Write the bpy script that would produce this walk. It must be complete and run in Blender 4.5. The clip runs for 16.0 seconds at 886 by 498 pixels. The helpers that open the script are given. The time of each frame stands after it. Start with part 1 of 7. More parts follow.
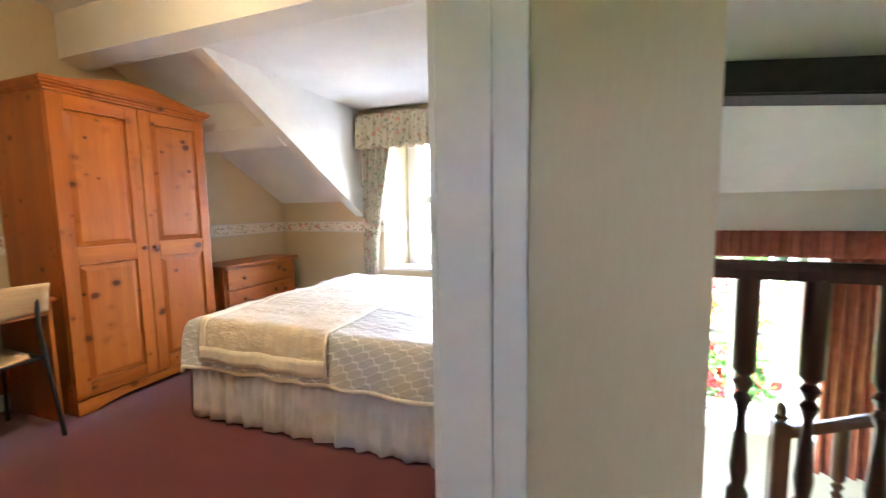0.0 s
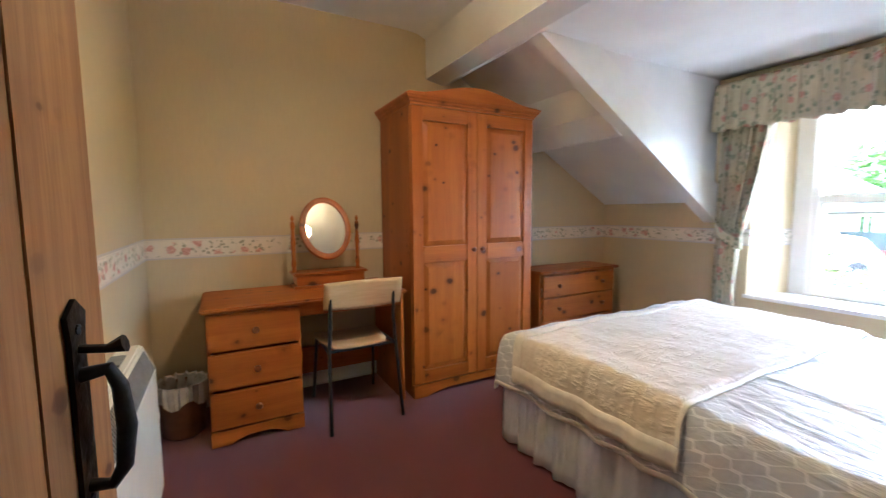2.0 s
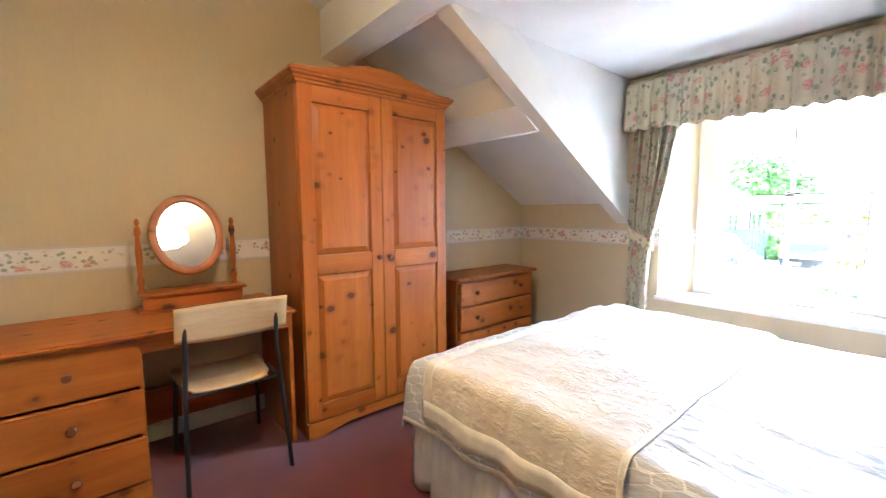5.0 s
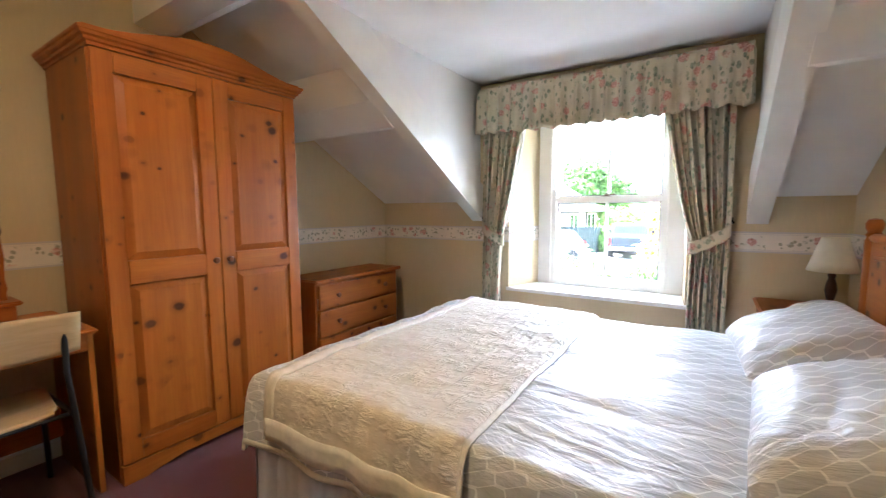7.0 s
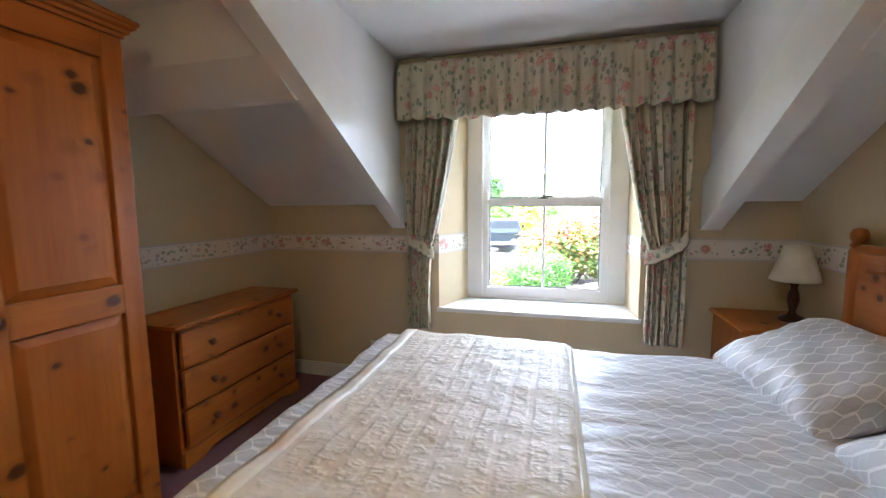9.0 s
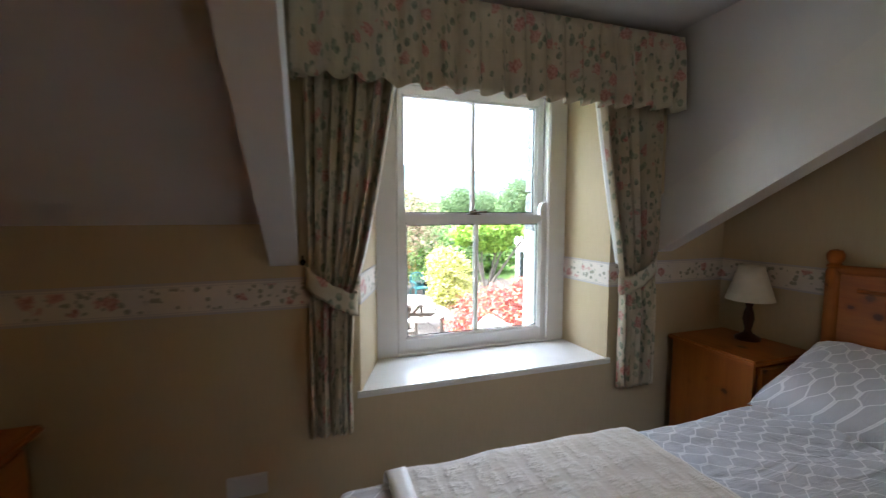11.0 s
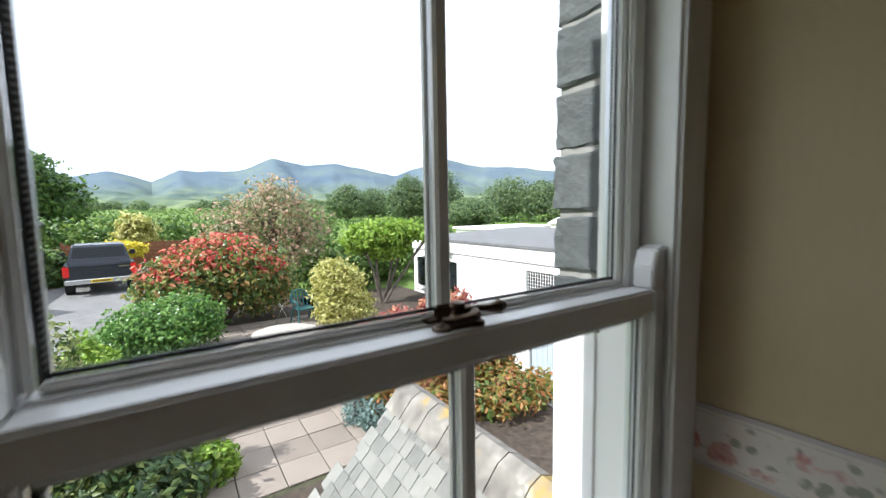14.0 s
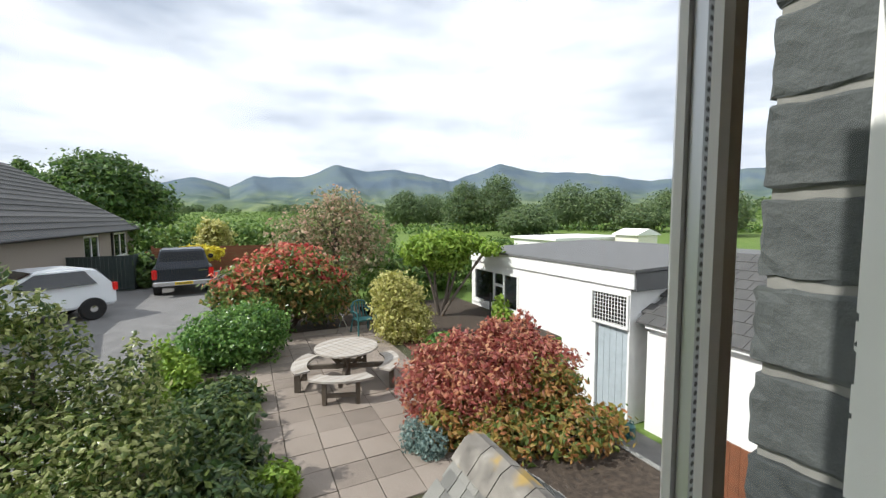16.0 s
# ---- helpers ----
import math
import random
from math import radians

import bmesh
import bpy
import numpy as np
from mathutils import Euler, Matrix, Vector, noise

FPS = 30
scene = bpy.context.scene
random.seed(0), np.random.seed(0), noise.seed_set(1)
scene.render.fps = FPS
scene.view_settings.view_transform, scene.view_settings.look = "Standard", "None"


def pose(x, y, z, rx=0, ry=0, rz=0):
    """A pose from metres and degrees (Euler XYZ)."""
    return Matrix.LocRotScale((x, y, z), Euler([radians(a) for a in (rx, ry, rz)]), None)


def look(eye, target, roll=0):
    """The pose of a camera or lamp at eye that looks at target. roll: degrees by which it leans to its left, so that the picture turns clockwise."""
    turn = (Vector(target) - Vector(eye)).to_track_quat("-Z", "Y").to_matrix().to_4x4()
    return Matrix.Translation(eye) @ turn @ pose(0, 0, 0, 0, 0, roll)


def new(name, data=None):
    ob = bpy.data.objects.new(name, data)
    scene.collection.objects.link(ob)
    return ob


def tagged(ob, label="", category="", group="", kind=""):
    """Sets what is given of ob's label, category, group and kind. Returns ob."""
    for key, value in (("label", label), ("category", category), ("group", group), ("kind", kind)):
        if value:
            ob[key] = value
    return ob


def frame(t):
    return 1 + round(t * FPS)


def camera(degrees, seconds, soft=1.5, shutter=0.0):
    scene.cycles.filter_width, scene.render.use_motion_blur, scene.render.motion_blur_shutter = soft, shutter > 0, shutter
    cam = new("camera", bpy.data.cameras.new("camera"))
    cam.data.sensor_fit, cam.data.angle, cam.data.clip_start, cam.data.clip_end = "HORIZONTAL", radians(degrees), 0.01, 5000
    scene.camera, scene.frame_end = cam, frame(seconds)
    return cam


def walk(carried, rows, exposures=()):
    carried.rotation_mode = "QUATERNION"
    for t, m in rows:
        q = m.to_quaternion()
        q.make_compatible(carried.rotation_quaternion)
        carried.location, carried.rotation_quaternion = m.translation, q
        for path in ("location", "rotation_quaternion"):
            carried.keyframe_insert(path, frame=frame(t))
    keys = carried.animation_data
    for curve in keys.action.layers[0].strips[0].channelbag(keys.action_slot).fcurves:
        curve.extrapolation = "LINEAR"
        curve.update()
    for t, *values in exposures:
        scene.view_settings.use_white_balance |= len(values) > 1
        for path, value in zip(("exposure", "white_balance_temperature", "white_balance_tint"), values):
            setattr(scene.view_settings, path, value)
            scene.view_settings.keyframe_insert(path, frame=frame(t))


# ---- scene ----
cam = camera(94.9, 16.0, soft=1.2, shutter=0.4)
PATH = [
    (0, (1.371, -4.21, 1.188), (0.688, -2.341, 0.987), -0.9),
    (0.5, (1.281, -4.085, 1.19), (0.302, -2.352, 0.994), -1.0),
    (1, (1.147, -3.999, 1.211), (-0.146, -2.484, 1.026), -0.7),
    (1.5, (1.005, -3.945, 1.211), (-0.523, -2.666, 1.033), -0.6),
    (2, (0.894, -3.858, 1.212), (-0.855, -2.905, 1.028), -0.4),
    (2.5, (0.799, -3.817, 1.203), (-1.042, -3.058, 1.021), -0.3),
    (3, (0.708, -3.776, 1.221), (-1.138, -3.028, 1.045), -0.2),
    (3.5, (0.635, -3.726, 1.216), (-1.179, -2.904, 1.031), -0.2),
    (4, (0.628, -3.664, 1.223), (-1.105, -2.684, 1.034), -0.3),
    (6.5, (0.655, -3.493, 1.213), (-0.55, -1.908, 1.025), -0.3),
    (7, (0.667, -3.46, 1.202), (-0.414, -1.788, 1.012), -0.3),
    (7.5, (0.604, -3.409, 1.185), (-0.307, -1.639, 0.995), -0.3),
    (8, (0.49, -3.294, 1.187), (-0.225, -1.435, 0.999), -0.3),
    (8.5, (0.304, -3.148, 1.205), (-0.328, -1.26, 1.011), -0.3),
    (9, (0.078, -3.013, 1.266), (-0.451, -1.096, 1.05), -0.5),
    (9.5, (-0.197, -2.825, 1.31), (-0.317, -0.84, 1.097), -0.4),
    (9.7, (-0.252, -2.748, 1.328), (-0.275, -0.761, 1.102), -0.4),
    (10.75, (-0.88, -2.22, 1.32), (-0.42, -0.27, 1.13), -0.1),
    (11.8, (-0.668, -1.603, 1.266), (0.284, 0.149, 1.11), 0.1),
    (12, (-0.62, -1.475, 1.294), (0.32, 0.28, 1.12), -0.1),
    (12.5, (-0.575, -1.205, 1.316), (0.412, 0.525, 1.142), -0.2),
    (13, (-0.508, -0.955, 1.33), (0.594, 0.705, 1.156), -0.2),
    (13.5, (-0.402, -0.716, 1.351), (0.702, 0.941, 1.194), -0.5),
    (14, (-0.29, -0.43, 1.442), (0.816, 1.226, 1.257), -1.0),
    (14.5, (-0.232, -0.265, 1.482), (0.747, 1.471, 1.318), -0.9),
    (15, (-0.226, -0.178, 1.542), (0.663, 1.606, 1.378), -0.5),
    (15.5, (-0.240, -0.140, 1.609), (0.637, 1.651, 1.452), -0.3),
    (16, (-0.271, -0.146, 1.667), (0.603, 1.646, 1.511), -0.3),
]
EXPOSURES = [(0.0, 5.56, 5180, 10), (0.5, 5.19, 5180, 10), (1.5, 4.98, 4830, 10), (2.0, 5.05, 4880, 10), (2.5, 5.51, 5030, 10), (4.0, 6.16, 4880, 10), (6.5, 4.77, 5040, 10), (7.5, 5.06, 5290, 10), (8.5, 4.38, 5190, 10), (9.0, 4.16, 5240, 10), (9.7, 4.11, 5240, 10), (11.8, 2.06, 5640, 10), (12.5, 1.47, 5740, 10), (13.0, 0.87, 5840, 10), (13.5, 0.67, 5840, 10), (14.0, 0.77, 5840, 10), (14.5, 0.7, 5940, 10), (16.0, -0.01, 6140, 10)]
walk(cam, [(t, look(eye, target, roll)) for t, eye, target, roll in PATH], EXPOSURES)

# ---- world, sun, exposure ----
SUN_AZ, SUN_EL = 84.0, 43.0  # degrees left of +y, above the horizon
world = bpy.data.worlds.new("sky")
scene.world = world
world.use_nodes = True
wn, wl = world.node_tree.nodes, world.node_tree.links
wbg = wn["Background"]
sky = wn.new("ShaderNodeTexSky")
sky.sky_type = "NISHITA"
sky.sun_disc = False
sky.sun_elevation = radians(SUN_EL)
sky.sun_rotation = radians(-SUN_AZ)
wco = wn.new("ShaderNodeTexCoord")
wmap = wn.new("ShaderNodeMapping")
wmap.inputs["Scale"].default_value = (1.0, 1.0, 3.6)
wcl = wn.new("ShaderNodeTexNoise")
wcl.inputs["Scale"].default_value = 2.4
wcl.inputs["Detail"].default_value = 9
wcl.inputs["Roughness"].default_value = 0.58
wr = wn.new("ShaderNodeValToRGB")
wr.color_ramp.elements[0].position = 0.26
wr.color_ramp.elements[1].position = 0.50
wr.color_ramp.elements[0].color = (0.86, 0.86, 0.86, 1)
wcl2 = wn.new("ShaderNodeTexNoise")
wcl2.inputs["Scale"].default_value = 3.2
wcl2.inputs["Detail"].default_value = 8
wr2 = wn.new("ShaderNodeValToRGB")
wr2.color_ramp.elements[0].position = 0.28
wr2.color_ramp.elements[1].position = 0.62
wr2.color_ramp.elements[0].color = (5.2, 5.7, 6.5, 1)
wr2.color_ramp.elements[1].color = (10.8, 10.9, 11.1, 1)
wmx = wn.new("ShaderNodeMix")
wmx.data_type = "RGBA"
wl.new(wco.outputs["Generated"], wmap.inputs["Vector"])
wl.new(wmap.outputs["Vector"], wcl.inputs["Vector"])
wl.new(wmap.outputs["Vector"], wcl2.inputs["Vector"])
wl.new(wcl.outputs["Fac"], wr.inputs["Fac"])
wl.new(wcl2.outputs["Fac"], wr2.inputs["Fac"])
wl.new(wr.outputs["Color"], wmx.inputs["Factor"])
wl.new(sky.outputs["Color"], wmx.inputs["A"])
wl.new(wr2.outputs["Color"], wmx.inputs["B"])
wl.new(wmx.outputs["Result"], wbg.inputs["Color"])
wbg.inputs["Strength"].default_value = 0.125

sun = new("sun", bpy.data.lights.new("sun", "SUN"))
sun.data.energy, sun.data.angle, sun.data.color = 5.0, radians(0.6), (1.0, 0.95, 0.86)
sun_way = Vector((-math.sin(radians(SUN_AZ)) * math.cos(radians(SUN_EL)), math.cos(radians(SUN_AZ)) * math.cos(radians(SUN_EL)), math.sin(radians(SUN_EL))))
sun.matrix_basis = look(sun_way * 60, (0, 0, 0))

LAMP = (-0.35, -3.16, 2.22)  # bulb of the ceiling pendant
bulb_light = new("pendant_bulb_light", bpy.data.lights.new("pendant_bulb_light", "POINT"))
bulb_light.location = LAMP
bulb_light.data.energy, bulb_light.data.shadow_soft_size, bulb_light.data.color = 0.40, 0.06, (1.0, 0.84, 0.62)


# ---- builders ----
ORG = {}


def box(bm, x0, x1, y0, y1, z0, z1, bev=0.0, seg=2):
    m = Matrix.LocRotScale(((x0 + x1) / 2, (y0 + y1) / 2, (z0 + z1) / 2), None, (abs(x1 - x0), abs(y1 - y0), abs(z1 - z0)))
    vs = bmesh.ops.create_cube(bm, size=1, matrix=m)["verts"]
    if bev:
        es = list({e for v in vs for e in v.link_edges})
        bmesh.ops.bevel(bm, geom=es, offset=bev, segments=seg, affect="EDGES")
    return bm


def prism(bm, pts, axis, a, b):
    """A polygon in the two other axes, carried from a to b along axis."""
    def put(p, h):
        return {"x": (h, p[0], p[1]), "y": (p[0], h, p[1]), "z": (p[0], p[1], h)}[axis]
    lo = [bm.verts.new(put(p, a)) for p in pts]
    hi = [bm.verts.new(put(p, b)) for p in pts]
    bm.faces.new(lo)
    bm.faces.new(hi)
    for i in range(len(pts)):
        j = (i + 1) % len(pts)
        bm.faces.new((lo[i], lo[j], hi[j], hi[i]))
    return bm


def lathe(bm, prof, n=20, m=None):
    rings = []
    for r, z in prof:
        ring = [bm.verts.new((max(r, 1e-4) * math.cos(2 * math.pi * k / n), max(r, 1e-4) * math.sin(2 * math.pi * k / n), z)) for k in range(n)]
        rings.append(ring)
    vs = [v for ring in rings for v in ring]
    for a, b in zip(rings, rings[1:]):
        for k in range(n):
            bm.faces.new((a[k], a[(k + 1) % n], b[(k + 1) % n], b[k]))
    bm.faces.new(rings[0][::-1])
    bm.faces.new(rings[-1])
    if m is not None:
        bmesh.ops.transform(bm, matrix=m, verts=vs)
    return bm


def tube(bm, pts, r, n=8):
    pts = [Vector(p) for p in pts]
    rings = []
    for i, p in enumerate(pts):
        d = (pts[min(i + 1, len(pts) - 1)] - pts[max(i - 1, 0)]).normalized()
        u = d.orthogonal().normalized() if i == 0 else (u0 - d * u0.dot(d)).normalized()
        u0 = u
        w = d.cross(u)
        rr = r[i] if isinstance(r, (list, tuple)) else r
        rings.append([bm.verts.new(p + (u * math.cos(2 * math.pi * k / n) + w * math.sin(2 * math.pi * k / n)) * rr) for k in range(n)])
    for a, b in zip(rings, rings[1:]):
        for k in range(n):
            bm.faces.new((a[k], a[(k + 1) % n], b[(k + 1) % n], b[k]))
    bm.faces.new(rings[0][::-1])
    bm.faces.new(rings[-1])
    return bm


def surf(bm, nu, nv, f):
    vs = [[bm.verts.new(f(i / nu, j / nv)) for j in range(nv + 1)] for i in range(nu + 1)]
    for i in range(nu):
        for j in range(nv):
            bm.faces.new((vs[i][j], vs[i + 1][j], vs[i + 1][j + 1], vs[i][j + 1]))
    return bm


def mesh_of(name, bm, material, smooth=False, fix=True):
    if fix:
        bmesh.ops.recalc_face_normals(bm, faces=bm.faces)
    me = bpy.data.meshes.new(name)
    bm.to_mesh(me)
    bm.free()
    me.materials.append(material)
    if smooth:
        me.polygons.foreach_set("use_smooth", [True] * len(me.polygons))
        me.set_sharp_from_angle(angle=radians(38))
    return me


def thing(name, at, label, category, group=""):
    ob = tagged(new(name), label, category, group)
    ob.location = at
    ORG[ob] = Vector(at)
    return ob


def part(name, bm, material, parent, label="", smooth=False, fix=True):
    """One mesh object under a thing or a part. Its verts are given in the world (or about the origin for things built there)."""
    org = ORG[parent]
    bmesh.ops.translate(bm, verts=bm.verts, vec=-org)
    ob = new(name, mesh_of(name, bm, material, smooth, fix))
    ob.parent = parent
    ORG[ob] = org
    if label:
        tagged(ob, label)
    return ob


def solo(name, bm, material, label, category, group="", kind="", smooth=False, at=None):
    """A thing of one mesh."""
    at = Vector(at) if at is not None else Vector((0, 0, 0))
    bmesh.ops.translate(bm, verts=bm.verts, vec=-at)
    ob = new(name, mesh_of(name, bm, material, smooth))
    ob.location = at
    ORG[ob] = at
    return tagged(ob, label, category, group, kind)


def thick(ob, t, off=-1.0):
    md = ob.modifiers.new("thickness", "SOLIDIFY")
    md.thickness, md.offset = t, off
    return ob


# ---- materials ----
class Mat:
    """A principled material and short ways to feed it."""

    def __init__(self, name, rough=0.6, metal=0.0, spec=0.5, sheen=0.0):
        self.m = bpy.data.materials.new(name)
        self.m.use_nodes = True
        self.n, self.l = self.m.node_tree.nodes, self.m.node_tree.links
        self.p = self.n["Principled BSDF"]
        self.p.inputs["Roughness"].default_value = rough
        self.p.inputs["Metallic"].default_value = metal
        self.p.inputs["Specular IOR Level"].default_value = spec
        self.p.inputs["Sheen Weight"].default_value = sheen
        self.bumped = None

    def coords(self, scale=(1, 1, 1), rot=(0, 0, 0)):
        t, mp = self.n.new("ShaderNodeTexCoord"), self.n.new("ShaderNodeMapping")
        mp.inputs["Scale"].default_value = scale
        mp.inputs["Rotation"].default_value = [radians(a) for a in rot]
        self.l.new(t.outputs["Object"], mp.inputs["Vector"])
        return mp.outputs["Vector"]

    def noise(self, co, scale, detail=4, rough=0.5, distort=0.0):
        t = self.n.new("ShaderNodeTexNoise")
        t.inputs["Scale"].default_value, t.inputs["Detail"].default_value = scale, detail
        t.inputs["Roughness"].default_value, t.inputs["Distortion"].default_value = rough, distort
        self.l.new(co, t.inputs["Vector"])
        return t.outputs["Fac"]

    def vor(self, co, scale, feature="F1", out="Distance", rand=1.0):
        t = self.n.new("ShaderNodeTexVoronoi")
        t.feature = feature
        t.inputs["Scale"].default_value = scale
        t.inputs["Randomness"].default_value = rand
        self.l.new(co, t.inputs["Vector"])
        return t.outputs[out]

    def wave(self, co, scale, distort=0.0, detail=2, axis="X"):
        t = self.n.new("ShaderNodeTexWave")
        t.bands_direction = axis
        t.inputs["Scale"].default_value, t.inputs["Distortion"].default_value, t.inputs["Detail"].default_value = scale, distort, detail
        self.l.new(co, t.inputs["Vector"])
        return t.outputs["Fac"]

    def ramp(self, fac, *stops):
        r = self.n.new("ShaderNodeValToRGB")
        el = r.color_ramp.elements
        while len(el) < len(stops):
            el.new(0.5)
        for e, (pos, col) in zip(el, stops):
            e.position = pos
            e.color = (*col, 1) if len(col) == 3 else col
        self.l.new(fac, r.inputs["Fac"])
        return r.outputs["Color"]

    def mix(self, fac, a, b, how="MIX"):
        x = self.n.new("ShaderNodeMix")
        x.data_type, x.blend_type = "RGBA", how
        for key, v in (("Factor", fac), ("A", a), ("B", b)):
            if isinstance(v, (int, float)):
                x.inputs[key].default_value = v
            elif isinstance(v, tuple):
                x.inputs[key].default_value = (*v, 1)
            else:
                self.l.new(v, x.inputs[key])
        return x.outputs["Result"]

    def math(self, op, a, b):
        x = self.n.new("ShaderNodeMath")
        x.operation = op
        for i, v in enumerate((a, b)):
            if isinstance(v, (int, float)):
                x.inputs[i].default_value = v
            else:
                self.l.new(v, x.inputs[i])
        return x.outputs[0]

    def rnd(self, island=False):
        t = self.n.new("ShaderNodeNewGeometry" if island else "ShaderNodeObjectInfo")
        return t.outputs["Random Per Island" if island else "Random"]

    def color(self, c):
        if isinstance(c, tuple):
            self.p.inputs["Base Color"].default_value = (*c, 1)
        else:
            self.l.new(c, self.p.inputs["Base Color"])
        return self

    def roughness(self, fac, lo, hi):
        r = self.n.new("ShaderNodeMapRange")
        r.inputs["To Min"].default_value, r.inputs["To Max"].default_value = lo, hi
        self.l.new(fac, r.inputs["Value"])
        self.l.new(r.outputs["Result"], self.p.inputs["Roughness"])
        return self

    def bump(self, h, strength=0.3, dist=0.01):
        b = self.n.new("ShaderNodeBump")
        b.inputs["Strength"].default_value, b.inputs["Distance"].default_value = strength, dist
        self.l.new(h, b.inputs["Height"])
        if self.bumped is not None:
            self.l.new(self.bumped, b.inputs["Normal"])
        self.bumped = b.outputs["Normal"]
        self.l.new(self.bumped, self.p.inputs["Normal"])
        return self


def plain(name, col, rough=0.5, metal=0.0, var=0.12, scale=6.0, bump=0.0, bscale=120.0, spec=0.5):
    k = Mat(name, rough, metal, spec)
    co = k.coords()
    a = k.noise(co, scale, 5)
    lo, hi = tuple(c * (1 - var) for c in col), tuple(min(1, c * (1 + var)) for c in col)
    k.color(k.ramp(a, (0.3, lo), (0.7, hi)))
    if bump:
        k.bump(k.noise(co, bscale, 3), bump, 0.004)
    return k.m


def pine(name, along, light=(0.49, 0.156, 0.017), dark=(0.36, 0.096, 0.010), knot=(0.070, 0.017, 0.005), rough=0.38, knots=True, density=1.0, coat=0.06):
    """Varnished knotty pine, its grain along one axis."""
    k = Mat(name, rough, spec=0.36)
    st = {"x": (0.055, 1, 1), "y": (1, 0.055, 1), "z": (1, 1, 0.055)}[along]
    co = k.coords(st)
    g = k.noise(co, 62, 6, 0.6, 0.9)
    big = k.noise(co, 9, 3, 0.5, 0.5)
    board = k.noise(k.coords({"x": (0.02, 1, 1), "y": (1, 0.02, 1), "z": (1, 1, 0.02)}[along]), 11, 0)
    c = k.mix(0.55, k.ramp(g, (0.34, dark), (0.62, light)), k.ramp(big, (0.32, dark), (0.68, light)))
    c = k.mix(1.0, c, k.ramp(board, (0.35, (0.84, 0.80, 0.76)), (0.65, (1.0, 1.0, 1.0))), "MULTIPLY")
    if knots:
        kc = k.coords({"x": (0.8, 1, 1), "y": (1, 0.8, 1), "z": (0.8, 0.8, 1)}[along], (14, 21, 9))
        d = k.vor(kc, 12.0)
        sp = k.n.new("ShaderNodeSeparateColor")
        k.l.new(k.vor(kc, 12.0, out="Color"), sp.inputs["Color"])
        wob = k.math("MULTIPLY", k.math("SUBTRACT", k.noise(kc, 34, 3), 0.5), 0.17)
        size = k.math("MULTIPLY", k.math("ADD", 0.09, k.math("MULTIPLY", k.math("POWER", sp.outputs["Green"], 2.0), 0.20)), density)
        q = k.math("DIVIDE", k.math("ADD", d, wob), size)
        spot = k.ramp(k.math("MULTIPLY", q, 0.4), (0.24, (0.95, 0.95, 0.95)), (0.34, (0.75, 0.75, 0.75)), (0.42, (0.28, 0.28, 0.28)), (0.80, (0, 0, 0)))
        gate = k.ramp(sp.outputs["Red"], (0.25, (0, 0, 0)), (0.55, (1, 1, 1)))
        c = k.mix(k.math("MULTIPLY", spot, gate), c, knot)
    k.color(c)
    k.roughness(big, rough - 0.06, rough + 0.12)
    k.p.inputs["Coat Weight"].default_value = coat
    k.p.inputs["Coat Roughness"].default_value = 0.30
    k.bump(g, 0.10, 0.002)
    return k.m


def wallpaper():
    k = Mat("cream_wallpaper", 0.75, spec=0.3)
    co = k.coords()
    fine = k.noise(k.coords((1, 1, 0.15)), 90, 4, 0.6)
    blotch = k.noise(co, 1.6, 5)
    c = k.mix(0.5, k.ramp(fine, (0.25, (0.57, 0.462, 0.288)), (0.75, (0.63, 0.522, 0.338))), k.ramp(blotch, (0.3, (0.55, 0.445, 0.275)), (0.7, (0.63, 0.522, 0.338))))
    k.color(c).bump(fine, 0.12, 0.002).bump(k.noise(co, 5, 3), 0.06, 0.02)
    return k.m


def floral(name, ground, scale, cloth=True, amount=1.0):
    """Printed roses and leaves on a pale ground."""
    k = Mat(name, 0.85 if cloth else 0.7, spec=0.2, sheen=0.15 if cloth else 0.0)
    co = k.coords()
    wob = k.noise(co, scale * 0.9, 3)
    base = k.ramp(wob, (0.3, tuple(0.86 * c for c in ground)), (0.7, ground))
    d1 = k.vor(co, scale)
    gate1 = k.vor(co, scale, out="Color")
    split = k.n.new("ShaderNodeSeparateColor")
    k.l.new(gate1, split.inputs["Color"])
    edge = k.noise(co, scale * 5, 4)
    dd = k.math("ADD", d1, k.math("MULTIPLY", k.math("SUBTRACT", edge, 0.5), 0.5))
    rose = k.math("MULTIPLY", k.ramp(dd, (0.30, (1, 1, 1)), (0.40, (0, 0, 0))), k.ramp(split.outputs["Red"], (0.50, (0, 0, 0)), (0.54, (1, 1, 1))))
    petals = k.ramp(k.noise(co, scale * 9, 2), (0.35, (0.46, 0.15, 0.13)), (0.65, (0.68, 0.40, 0.33)))
    d2 = k.vor(k.coords((1.0, 1.0, 0.7), (13, 20, 31)), scale * 2.4)
    d2 = k.math("ADD", d2, k.math("MULTIPLY", k.math("SUBTRACT", edge, 0.5), 0.35))
    lg = k.ramp(k.noise(co, scale * 0.8, 2), (0.40, (0, 0, 0)), (0.48, (1, 1, 1)))
    leaf = k.math("MULTIPLY", k.ramp(d2, (0.33, (1, 1, 1)), (0.42, (0, 0, 0))), lg)
    greens = k.ramp(k.noise(co, scale * 4, 2), (0.35, (0.12, 0.16, 0.12)), (0.65, (0.34, 0.38, 0.26)))
    c = k.mix(k.math("MULTIPLY", leaf, 0.85 * amount), base, greens)
    c = k.mix(k.math("MULTIPLY", rose, 0.9 * amount), c, petals)
    k.color(c)
    if cloth:
        k.bump(k.noise(co, 420, 2), 0.15, 0.001)
    return k.m


